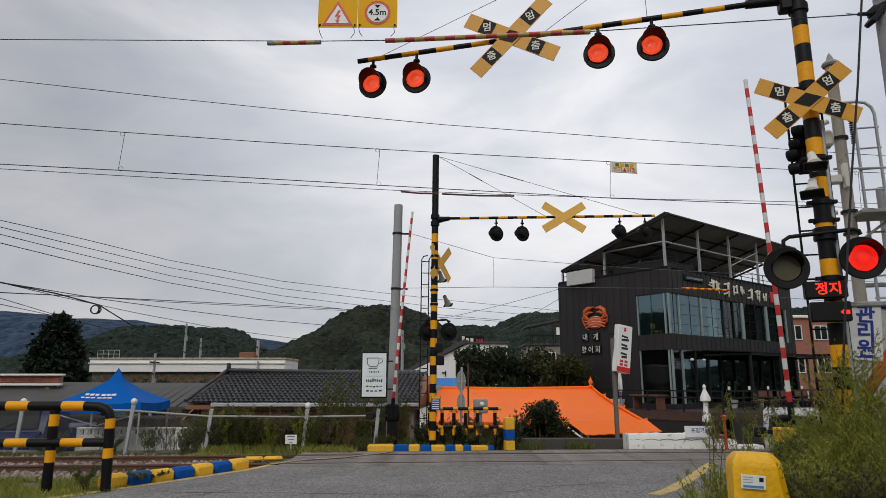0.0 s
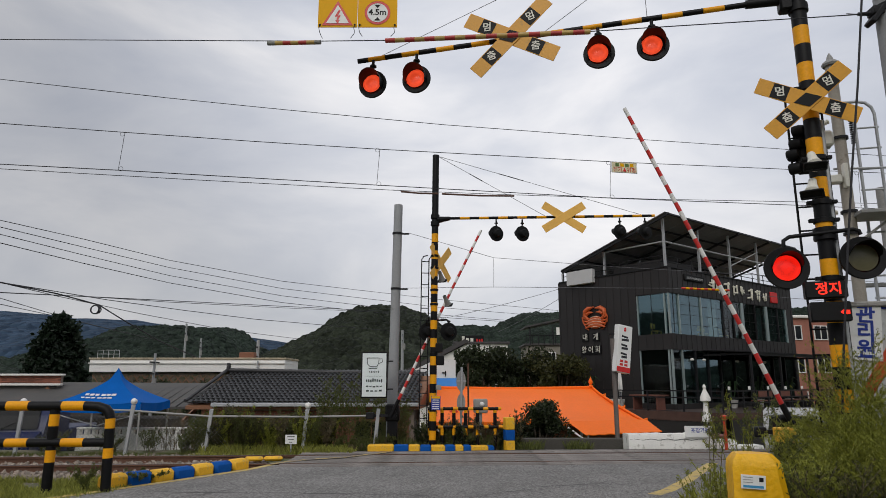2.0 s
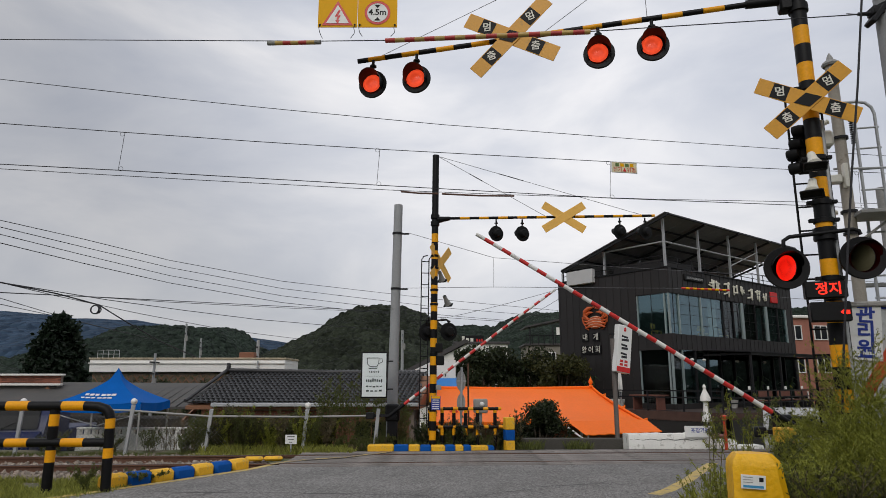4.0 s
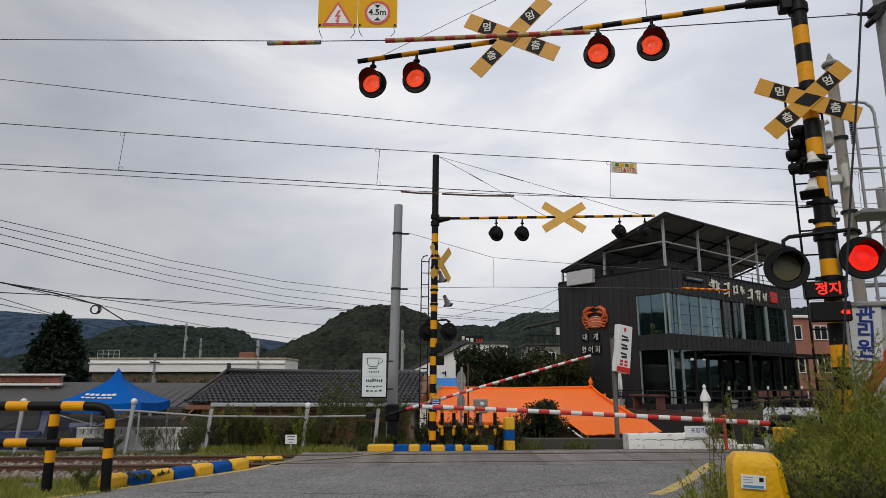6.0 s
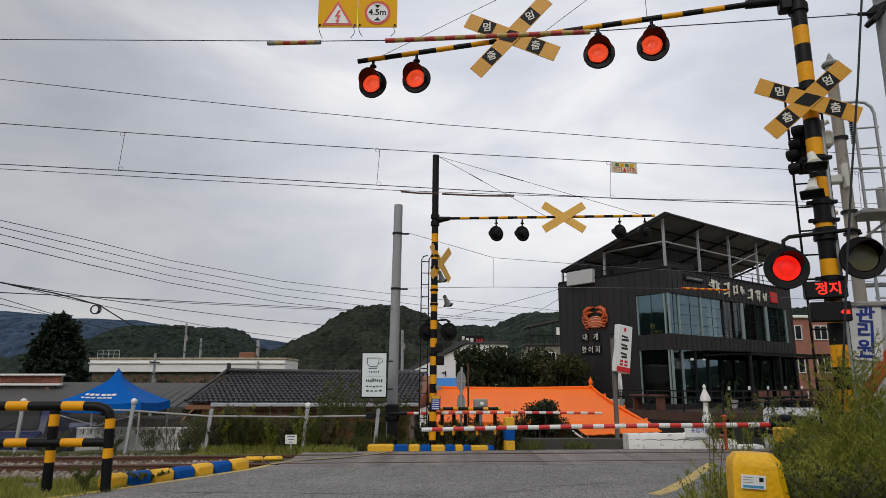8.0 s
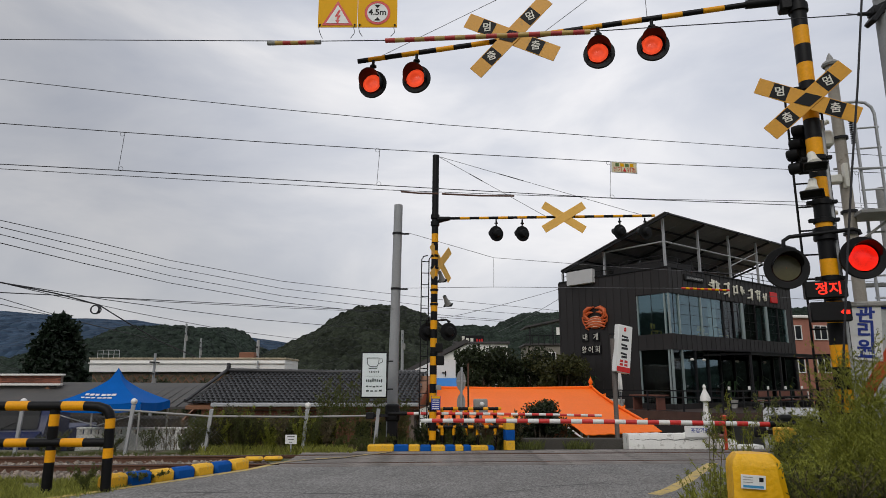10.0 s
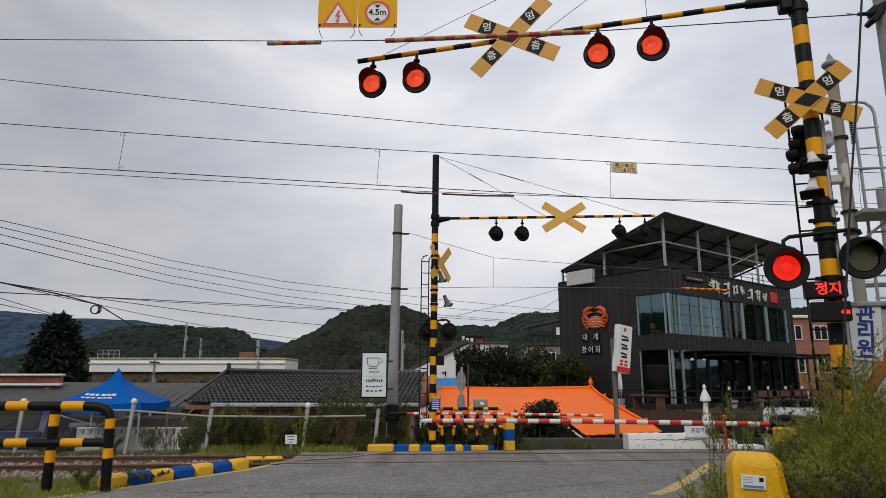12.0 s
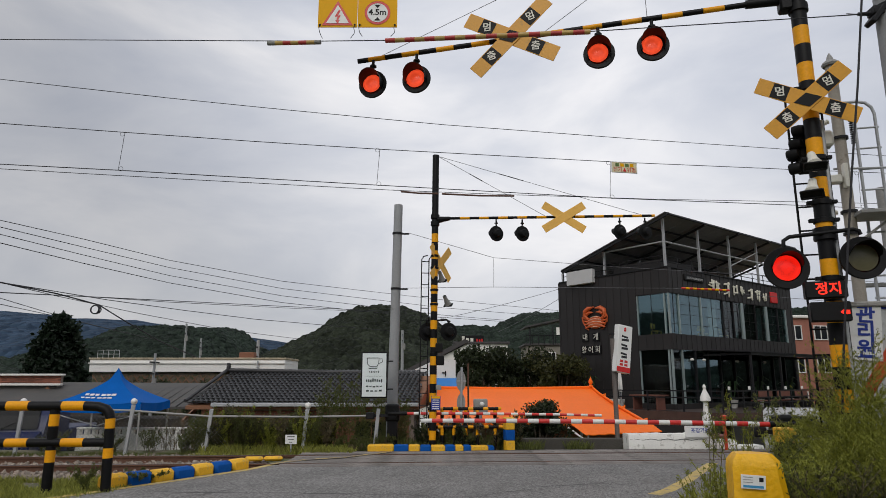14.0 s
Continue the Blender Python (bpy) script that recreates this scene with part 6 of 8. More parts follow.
    g.box((8.4, -2.6, 4.72), (10.5, 0.1, 0.14))
    part("awning_frame", g, DARK_STEEL, r)
    part("awning_sheet", Geo().slab([(3.0, -0.02, 4.95), (3.0, -2.7, 4.8), (13.8, -2.7, 4.8), (13.8, -0.02, 4.95)], (0, 0, 0.05)), DARK_STEEL, r)
    # roof railing
    g = Geo()
    for x in cut_list(0.2, LX - 0.1, 1.4):
        g.cyl((x, 0.3, Z_TOP - 0.2), (x, 0.3, Z_TOP + 0.75), 0.025, n=6)
    for z in (0.4, 0.72):
        g.cyl((0.2, 0.3, Z_TOP + z), (LX - 0.1, 0.3, Z_TOP + z), 0.022, n=6)
        g.cyl((0.2, 0.3, Z_TOP + z), (0.2, LY - 0.2, Z_TOP + z), 0.022, n=6)
    for y in cut_list(0.3, LY - 0.2, 1.4):
        g.cyl((0.2, y, Z_TOP - 0.2), (0.2, y, Z_TOP + 0.75), 0.025, n=6)
    part("roof_railing", g, DARK_STEEL, r)
    part("roof_box", Geo().box((2.3, 2.3, Z_TOP + 0.3), (3.5, 3.2, 0.6), bev=0.02), CLAD, r)
    # pale unit on the roof's far corner
    part("roof_unit", Geo().box((-0.15, 5.85, Z_TOP + 0.12), (0.3, 2.0, 0.85), bev=0.02), mat("pale_grey_panel", (0.55, 0.55, 0.55), 0.6, var=0.06), r)
    # solar roof: high along the long front, sloping down to the back
    za, zb = 12.35, 10.1
    solar = part("solar_roof", Geo().box((0, 0, 0), (0.1, 0.1, 0.1)), DARK_STEEL, r, m=pose(0, -0.35, za, -math.degrees(math.atan2(za - zb, LY - 0.1)), 0, 0))
    length = math.hypot(za - zb, LY - 0.1)
    nx, ny = 13, 5
    me = Geo().box((0, 0, 0), ((LX + 1.2) / nx - 0.03, length / ny - 0.03, 0.04)).mesh("solar_panel", SOLAR)
    for i in range(nx):
        for j in range(ny):
            part("solar_panel", me, None, solar, m=pose(-0.3 + (LX + 1.2) * (i + 0.5) / nx, length * (j + 0.5) / ny, 0.06))
    for j in range(ny + 1):
        part("purlin", Geo().box((LX / 2 + 0.3, length * j / ny, -0.02), (LX + 1.2, 0.07, 0.1)), DARK_STEEL, solar)
    for i in range(5):
        part("rafter", Geo().box((-0.25 + (LX + 1.1) * i / 4, length / 2, -0.12), (0.09, length, 0.12)), DARK_STEEL, solar)
    for i in range(5):
        for y, top in ((0.2, za - 0.15), (4.3, (za + zb) / 2 - 0.1), (7.6, zb - 0.1)):
            part("column", Geo().box((0.25 + (LX - 0.5) * i / 4, y, (Z_TOP - 0.2 + top) / 2), (0.12, 0.12, top - Z_TOP + 0.2)), GALV, r)
    g = Geo()
    for x0, x1 in ((0.25, 3.8), (3.8, 7.4), (7.4, 11), (11, 14.3)):
        g.cyl((x0, 0.2, Z_TOP + 1.5), (x1, 0.2, Z_TOP + 1.5), 0.05, n=8)
    g.cyl((0.25, 0.2, Z_TOP + 1.5), (0.25, 4.3, Z_TOP + 1.5), 0.05, n=8)
    g.cyl((7.4, 0.2, Z_TOP + 0.9), (11, 0.2, Z_TOP + 2.2), 0.04, n=8)
    part("brace", g, GALV, r)
    # crab emblem and lettering
    orange = mat("orange_relief", (0.62, 0.12, 0.03), 0.5, var=0.2, scale=4)
    em = part("crab_emblem", Geo().ball((0, 0, -0.3), 0.62, 22, scale=(0.16, 1.0, 0.62)), orange, r, "orange crab-shaped relief", m=pose(-0.06, 4.93, 7.02))
    rim = mat("pale_relief_edge", (0.75, 0.6, 0.45), 0.5)
    for s in (-1, 1):
        g = Geo()
        g.tube([(-0.03, s * 0.5, -0.12), (-0.05, s * 0.76, 0.12), (-0.06, s * 0.7, 0.38), (-0.06, s * 0.44, 0.55), (-0.06, s * 0.04, 0.58 + 0.04 * s)], [0.09, 0.12, 0.15, 0.13, 0.03], 10)
        g.tube([(-0.06, s * 0.6, 0.2), (-0.07, s * 0.38, 0.3), (-0.07, s * 0.1, 0.3)], [0.1, 0.09, 0.02], 8)
        part("claw", g, orange, em)
        for k in range(4):
            a0, z0 = 0.52 - 0.05 * k, -0.12 - 0.13 * k
            leg = Geo().tube([(-0.03, s * a0, z0), (-0.06, s * (0.93 - 0.07 * k), z0 + 0.16 - 0.09 * k), (-0.05, s * (0.88 - 0.13 * k), z0 - 0.22)], [0.075, 0.06, 0.03], 8)
            part("leg", leg, orange, em)
    for k in range(5):
        q = 0.62 * math.sqrt(max(0.05, 1 - ((k - 2) * 0.17 / 0.42) ** 2)) * 0.9
        g = Geo().tube([(-0.1 + 0.05 * abs(f) ** 2, q * f, -0.3 + (k - 2) * 0.15 + 0.05 * math.cos(f * 2)) for f in (-1, -0.6, -0.2, 0.2, 0.6, 1)], 0.018, 6)
        part("relief_line", g, rim, em)
    side = lambda y, z: pose(-0.06, y, z, 0, 0, -90)
    for text, y, z in (("대", 5.75, 5.85), ("게", 4.95, 5.85), ("활", 5.85, 5.1), ("어", 5.35, 5.1), ("회", 4.85, 5.1)):
        b = part("letter_case", Geo().box((0, 0.02, 0), (0.5, 0.06, 0.5)), PLASTIC, r, m=side(y, z))
        words(text, 0.44, CREAM, pose(0, -0.015, 0), b, depth=0.01)
    front = lambda x, z: pose(x, -0.06, z)
    nb = part("name_case", Geo().box((0, 0, 0), (2.0, 0.1, 0.36), bev=0.03), PLASTIC, r, m=front(2.6, 9.0))
    words("sushi restaurant", 0.26, mat("grey_letters", (0.4, 0.4, 0.4), 0.5), pose(0, -0.055, 0), nb, depth=0.004)
    cream = mat("cream_letter_relief", (0.72, 0.69, 0.58), 0.5, var=0.1)
    q = random.Random(5)
    for x, s in ((4.5, 0.85), (5.2, 0.8), (6.1, 1.15), (7.2, 0.75), (8.1, 0.75), (9.0, 0.95), (10.0, 0.85), (10.9, 0.7)):
        g = Geo()
        for k in range(4):
            dx, dz = q.uniform(-0.28, 0.28), q.uniform(-0.32, 0.32)
            if k % 2:
                g.box((dx * s, 0, dz * 0.4 * s), (0.11, 0.08, 0.75 * s), bev=0.03, rot=Matrix.Rotation(q.uniform(-0.2, 0.2), 3, "Y"))
            else:
                g.box((dx * 0.4 * s, 0, dz * s), (0.62 * s, 0.08, 0.11), bev=0.03, rot=Matrix.Rotation(q.uniform(-0.25, 0.25), 3, "Y"))
        part("relief_letter", g, cream, r, m=front(x, 8.86 - 0.02 * x))
    part("red_seal", Geo().box((0, 0, 0), (0.9, 0.1, 0.72), bev=0.03), SIGN_RED, r, m=front(12.1, 8.65))
    # indoor furniture seen through the glass
    yellow_wood = mat("yellow_wood", (0.5, 0.36, 0.06), 0.6)
    for x, y in ((1.1, 1.6), (4.9, 1.0), (5.6, 1.2), (7.5, 1.1)):
        c = thing("cafe_chair", REST @ pose(x, y, 5.6), "yellow wooden chair by the upper window", "chair", "upstairs chairs")
        part("seat", Geo().box((0, 0, 0.45), (0.42, 0.42, 0.05), bev=0.01), yellow_wood, c)
        part("backrest", Geo().box((0, 0.2, 0.75), (0.42, 0.04, 0.3), bev=0.01), yellow_wood, c)
        for sx in (-0.18, 0.18):
            for sy in (-0.18, 0.18):
                part("leg", Geo().box((sx, sy, 0.22), (0.04, 0.04, 0.44)), yellow_wood, c)


build_restaurant()


PALM = leafy("palm_frond", (0.035, 0.065, 0.03))
FASCIA = mat("dark_brown_fascia", (0.075, 0.036, 0.027), 0.7, var=0.3)


def build_terrace():
    d = thing("terrace", REST, "dark timber terrace with a black railing", "terrace")
    part("deck", Geo().box((6.6, -2.0, 1.75), (16.5, 3.9, 0.14)), mat("dark_deck_boards", (0.05, 0.035, 0.03), 0.7, var=0.3), d)
    part("deck_side", Geo().box((-1.1, 2.4, 1.75), (2.2, 5.4, 0.14)), mat("dark_deck_side", (0.06, 0.035, 0.03), 0.7, var=0.3), d)
    part("skirt", Geo().box((6.6, -3.88, 0.85), (16.5, 0.08, 1.75)), CLAD, d)
    part("skirt_side", Geo().box((-2.16, 1.0, 0.7), (0.08, 9.0, 1.4)), CLAD, d)
    part("fascia", Geo().box((-2.2, 0.6, 1.62), (0.06, 9.0, 0.42)), FASCIA, d)
    part("fascia", Geo().box((6.6, -3.94, 1.66), (16.6, 0.06, 0.26)), FASCIA, d)
    for k in range(14):
        x = -1.6 + 1.25 * k
        part("post", Geo().box((x, -3.85, 2.3), (0.07, 0.07, 1.1)), DARK_STEEL, d)
    for z in (2.25, 2.5, 2.82):
        part("rail", Geo().box((6.6, -3.85, z), (16.4, 0.05, 0.06)), DARK_STEEL, d)
    for k in range(5):
        part("post", Geo().box((-2.16, -3.8 + 2.0 * k, 2.3), (0.07, 0.07, 1.1)), DARK_STEEL, d)
    for z in (2.5, 2.82):
        part("rail", Geo().box((-2.16, 0.5, z), (0.05, 8.6, 0.06)), DARK_STEEL, d)
    for k in range(9):
        part("lamp_post_cap", Geo().box((-1.6 + 1.9 * k, -3.85, 2.95), (0.09, 0.09, 0.16), bev=0.01), WHITE, d)
    for k in range(5):
        b = thing("garden_bench", REST @ pose(4.0 + 2.1 * k, -2.6, 1.82), "dark red wooden bench on the terrace", "bench", "terrace benches")
        part("seat", Geo().box((0, 0, 0.45), (1.5, 0.42, 0.05), bev=0.01), SEAT_WOOD, b)
        part("backrest", Geo().box((0, -0.22, 0.78), (1.5, 0.04, 0.36), bev=0.01), SEAT_WOOD, b)
        for s in (-0.65, 0.65):
            part("leg", Geo().box((s, 0, 0.22), (0.07, 0.4, 0.44)), DARK_STEEL, b)
    u = thing("closed_parasol", REST @ pose(-3.05, -3.45, 0), "closed white garden parasol with a drooping top", "parasol")
    part("pole", Geo().cyl((0, 0, -0.05), (0, 0, 3.12), 0.03, n=8), GALV, u)
    part("foot", Geo().lathe([(0.001, 0.12), (0.06, 0.12), (0.28, 0.07), (0.3, 0)], n=20), CONCRETE, u)
    part("canopy", Geo().lathe([(0.04, 1.45), (0.21, 1.5), (0.19, 1.75), (0.12, 2.05), (0.09, 2.3), (0.13, 2.36), (0.24, 2.4), (0.23, 2.55), (0.14, 2.75), (0.07, 2.9), (0.06, 2.95), (0.09, 3.0), (0.06, 3.08), (0.015, 3.14)], (0, 0, 0), n=9), WHITE, u)
    t = thing("picnic_table", REST @ pose(-1.2, 0.8, 1.82), "dark red wooden table on the side terrace", "table")
    part("tabletop", Geo().box((0, 0, 0.74), (0.9, 1.8, 0.06), bev=0.01), SEAT_WOOD, t)
    for s in (-0.7, 0.7):
        part("trestle", Geo().box((0, s, 0.36), (0.7, 0.08, 0.72)), SEAT_WOOD, t)
    s = thing("white_tub", REST @ pose(-1.2, 2.9, 1.82), "white plastic tub on the side terrace", "tub")
    part("body", Geo().lathe([(0.001, 0), (0.4, 0), (0.5, 0.5), (0.46, 0.5), (0.37, 0.05)], n=18), WHITE, s)
    for x, y, n in ((-1.5, 4.4, 5), (4.2, -0.9, 4), (7.6, -0.7, 5), (11.2, -0.8, 4)):
        o = thing("potted_palm", REST @ pose(x, y, 1.82), "green potted palm against the dark wall", "plant", "terrace palms")
        part("pot", Geo().lathe([(0.001, 0), (0.2, 0), (0.27, 0.45), (0.24, 0.45), (0.2, 0.4)], n=16), CONCRETE, o)
        for k in range(2 * n):
            a = 2.4 * k
            tip = Vector((0.75 * math.cos(a), 0.75 * math.sin(a), 0.95 + 0.25 * (k % 3)))
            mid_ = Vector((0.35 * math.cos(a), 0.35 * math.sin(a), 1.15 + 0.3 * (k % 3)))
            side_ = Vector((-math.sin(a), math.cos(a), 0)) * 0.07
            pts = [Vector((0, 0, 0.42)), mid_ * 0.6 + side_ * 0.5, mid_ + side_, tip, mid_ - side_, mid_ * 0.6 - side_ * 0.5]
            part("frond", Geo().add(pts, [(0, 1, 5), (1, 2, 4, 5), (2, 3, 4)]), PALM, o)
    for x in (1.3, 2.5, 6.1, 9.4):
        o = thing("wall_lamp", REST @ pose(x, -0.35, 4.45), "small white bowl lamp under the awning", "lamp", "awning lamps")
        part("arm", Geo().tube([(0, 0.33, 0.1), (0, 0.1, 0.14), (0, 0, 0.06)], 0.02, 6), DARK_STEEL, o)
        part("bowl", Geo().lathe([(0.03, 0.05), (0.1, 0.02), (0.11, -0.05), (0.07, -0.09), (0.001, -0.1)], n=14), WHITE, o)
    for k, (x, y) in enumerate(((-1.75, 2.1), (-1.6, 2.3), (-1.85, 2.45))):
        o = thing("folded_parasol", REST @ pose(x, y, 1.82), "slim folded white parasol on the side terrace", "parasol")
        part("pole", Geo().cyl((0, 0, 0), (0, 0, 2.0), 0.02, n=8), GALV, o)
        part("cloth", Geo().lathe([(0.03, 0.9), (0.09, 1.0), (0.08, 1.5), (0.03, 1.98), (0.001, 2.0)], n=9), WHITE, o)
    v = thing("parked_van", pose(11.75, 22.5, -1.75, 0, 0, -117.5), "white van parked below the terrace", "van")
    prof = [(-2.2, 0.4), (2.1, 0.4), (2.25, 0.9), (2.22, 1.55), (2.1, 1.72), (1.5, 2.3), (1.2, 2.38), (-2.1, 2.38), (-2.25, 2.1)]
    part("grille", Geo().box((2.24, 0, 1.2), (0.03, 0.9, 0.22), bev=0.01), PLASTIC, v)
    part("plate", Geo().box((2.255, 0, 0.8), (0.02, 0.5, 0.16), bev=0.004), SIGN_WHITE, v)
    for s in (-0.6, 0.6):
        part("headlamp", Geo().box((2.22, s, 1.38), (0.06, 0.3, 0.22), bev=0.02), GALV, v)
    part("windscreen", Geo().slab([(2.08, -0.72, 1.76), (2.08, 0.72, 1.76), (1.6, 0.68, 2.24), (1.6, -0.68, 2.24)], (0.012, 0, 0.01)), DARK_WINDOW, v)
    part("body", Geo().slab([(x, -0.85, z) for x, z in prof], (0, 1.7, 0)), mat("dusty_white_van_paint", (0.38, 0.38, 0.37), 0.4, var=0.1), v)
    for x0, x1 in ((-2.0, -0.9), (-0.75, 0.25), (0.4, 1.3)):
        part("window", Geo().box(((x0 + x1) / 2, -0.855, 1.68), (x1 - x0, 0.02, 0.5), bev=0.005), DARK_WINDOW, v)
    for x in (-1.4, 1.4):
        w = part("wheel", Geo().lathe([(0.18, -0.1), (0.32, -0.08), (0.32, 0.08), (0.18, 0.1)], (x, -0.78, 0.32), (0, 1, 0), 20), RUBBER, v)
        part("rim", Geo().lathe([(0.001, -0.1), (0.18, -0.1), (0.18, 0.05)], (x, -0.78, 0.32), (0, 1, 0), 16), GALV, w)


build_terrace()


# ---- orange tarpaulin roof of the food stall ----
def build_orange_stall():
    s = thing("food_stall", pose(0, 0, -1.75), "food stall under a bright orange tile-shaped tarpaulin roof", "stall")
    org = mat("orange_tarpaulin", (0.95, 0.175, 0.012), 0.55, spec=0.2, var=0.07, scale=0.8, fine=14, bump=0.12)
    yr, ye = 24.0, 20.3
    zr, ze = 3.08, 2.1
    g = Geo()
    # front slope with a hip towards the lane, in shallow pleats
    n, m = 46, 8
    pts, faces = [], []
    for j in range(m + 1):
        t = j / m
        x0, x1 = -0.2 - 0.12 * t, 5.38 + 0.72 * t
        for i in range(n + 1):
            f = i / n
            pts.append((x0 + (x1 - x0) * f, yr + (ye - yr) * t, zr + (ze - zr) * (t ** 0.84) + 0.010 * math.sin(i * 2.1) * t - 0.05 * math.sin(math.pi * t) * 0.5))
    for j in range(m):
        for i in range(n):
            a = j * (n + 1) + i
            faces.append((a, a + n + 1, a + n + 2, a + 1))
    g.add(pts, faces)
    part("front_slope", g, org, s)
    g = Geo()
    pts, faces = [], []
    for j in range(m + 1):
        t = j / m
        for i in range(13):
            f = i / 12
            y0, y1 = yr + (ye - yr) * t, yr + 3.7 * t
            pts.append((5.38 + 0.72 * t, y0 + (y1 - y0) * f, zr + (ze - zr) * (t ** 0.84)))
    for j in range(m):
        for i in range(12):
            a = j * 13 + i
            faces.append((a, a + 13, a + 14, a + 1))
    g.add(pts, faces)
    part("end_slope", g, org, s)
    g = Geo().slab([(-0.2, yr, zr), (5.38, yr, zr), (6.1, yr + 3.7, ze), (-0.3, yr + 3.7, ze)], (0, 0, -0.02))
    part("back_slope", g, org, s)
    g = Geo()
    g.tube([(-0.2, yr, zr + 0.02), (2.5, yr, zr - 0.02), (5.38, yr, zr + 0.03)], 0.05, 10)
    part("ridge_roll", g, org, s)
    g = Geo()
    hip = [(5.38 + 0.72 * t, yr + (ye - yr) * t, zr + (ze - zr) * (t ** 0.84) + 0.03) for t in [k / 8 for k in range(9)]]
    g.tube(hip, 0.045, 10)
    part("hip_roll", g, org, s)
    part("finial", Geo().lathe([(0.07, 0), (0.09, 0.05), (0.04, 0.1), (0.08, 0.17), (0.07, 0.24), (0.02, 0.33), (0.001, 0.4)], (5.34, yr, zr + 0.02), n=14), org, s)
    for k in (2, 5, 8):
        p = hip[k]
        part("hip_knob", Geo().lathe([(0.05, 0), (0.06, 0.05), (0.02, 0.12), (0.001, 0.13)], p, (0.6, -0.3, 0.8), 10), org, s)
    g = Geo()
    g.box((2.89, ye, ze - 0.05), (6.42, 0.05, 0.13), bev=0.01)
    part("eave_flap", g, org, s)
    n = 24
    upper = [(3.74 + 2.4 * k / n, ye - 0.03, ze + 0.03 + 0.06 * k / n) for k in range(n + 1)]
    lower = [(4.12 + 2.2 * k / n, 19.45, 1.79 + 0.1 * k / n + 0.012 * math.sin(k * 1.9)) for k in range(n + 1)]
    g = Geo().add(upper + lower, [(k, k + 1, k + n + 2, k + n + 1) for k in range(n)])
    g.tube(lower, 0.022, 6)
    part("awning_flap", g, org, s, "orange tarpaulin awning over the counter")
    for x in (4.2, 6.25):
        part("awning_pole", Geo().cyl((x, 19.5, 0), (x, 19.5, 1.8), 0.025, n=8), GALV, s)
    part("wall", Geo().box((2.9, 24.0, 0.95), (5.6, 5.6, 1.9)), mat("dim_stall_curtain", (0.2, 0.09, 0.05), 0.7, var=0.3), s)
    for x in (-0.2, 1.6, 4.2, 6.0):
        part("pole", Geo().cyl((x, ye + 0.15, 0), (x, ye + 0.15, ze), 0.04, n=8), GALV, s)
    part("brace", Geo().cyl((3.75, ye - 0.15, 1.95), (4.15, ye - 0.8, 1.62), 0.03, n=8), WHITE, s)
    emb = mat("red_emblem", (0.6, 0.03, 0.02), 0.5)
    part("emblem", Geo().ball((0.35, 21.45, 2.33), 0.12, 10, scale=(1.3, 0.3, 0.8)), emb, s)
    r = thing("stacked_timber", pose(7.4, 21.0, -1.75), "low dark heap of timber beside the stall", "timber stack")
    for k in range(5):
        part("plank", Geo().box((0.15 * (k % 2), 0, 1.2 + 0.09 * k), (2.6, 0.8, 0.07), bev=0.01, rot=Matrix.Rotation(radians(3 - 2 * k), 3, "Y")), SEAT_WOOD, r)
    part("base", Geo().box((0, 0, 0.6), (2.2, 0.8, 1.2), bev=0.05), DARK_STEEL, r)


build_orange_stall()


# ---- other buildings behind ----
def simple_house(name, x, y, z, w, d, h, wall, roof, label, floors=2, bays=3, yaw=0, gable=0.0):
    t = thing(name, pose(x, y, z, 0, 0, yaw), label, "house")
    part("wall", Geo().box((0, d / 2, h / 2), (w, d, h)), wall, t)
    if gable:
        part("roof", Geo().slab([(-w / 2 - 0.3, -0.3, h - 0.05), (0, -0.3, h + gable), (w / 2 + 0.3, -0.3, h - 0.05), (0, -0.3, h + gable - 0.25)], (0, d + 0.6, 0)), roof, t)
        part("gable", Geo().slab([(-w / 2, 0, h), (w / 2, 0, h), (0, 0, h + gable)], (0, 0.2, 0)), wall, t)
    else:
        part("roof", Geo().box((0, d / 2, h + 0.1), (w + 0.5, d + 0.5, 0.25), bev=0.05), roof, t)
    for f in range(floors):
        for b in range(bays):
            bx, bz = -w / 2 + w * (b + 0.5) / bays, h * (f + 0.55) / floors
            win = part("window", Geo().box((bx, -0.02, bz), (w / bays * 0.5, 0.06, h / floors * 0.42)), DARK_WINDOW, t)
            g = Geo()
            for s in (-1, 0, 1):
                g.box((bx + s * w / bays * 0.25, -0.05, bz), (0.08, 0.08, h / floors * 0.44))
            for s in (-1, 1):
                g.box((bx, -0.05, bz + s * h / floors * 0.21), (w / bays * 0.54, 0.08, 0.08))
            part("frame", g, WHITE, win)
    return t


PINK = mat("pink_render", (0.50, 0.26, 0.23), 0.8, var=0.15)
DARKROOF = mat("dark_roofing", (0.06, 0.055, 0.055), 0.7, var=0.25)
cafe = simple_house("cafe_house", 4.0, 68, -1.5, 5.4, 6, 6.9, PLASTER, DARKROOF, "white and pink house with a name on its roof", 2, 2)
part("pink_corner", Geo().box((-2.3, -0.06, 3.6), (0.9, 0.1, 5.2)), PINK, cafe)
part("name_board", Geo().box((-0.95, 0.1, 7.35), (2.4, 0.1, 0.85), bev=0.02), PLASTIC, cafe, "dark board with pale and red lettering bars")
for x, z, w, h, c in ((-1.9, 7.4, 0.3, 0.55, CREAM), (-1.45, 7.32, 0.32, 0.36, CREAM), (-1.0, 7.27, 0.3, 0.42, CREAM), (-0.45, 7.25, 0.16, 0.34, SIGN_RED), (-0.2, 7.22, 0.16, 0.28, SIGN_RED), (0.05, 7.25, 0.14, 0.34, SIGN_RED)):
    part("roof_letter", Geo().box((x, 0.02, z), (w, 0.08, h), bev=0.02), c, cafe)
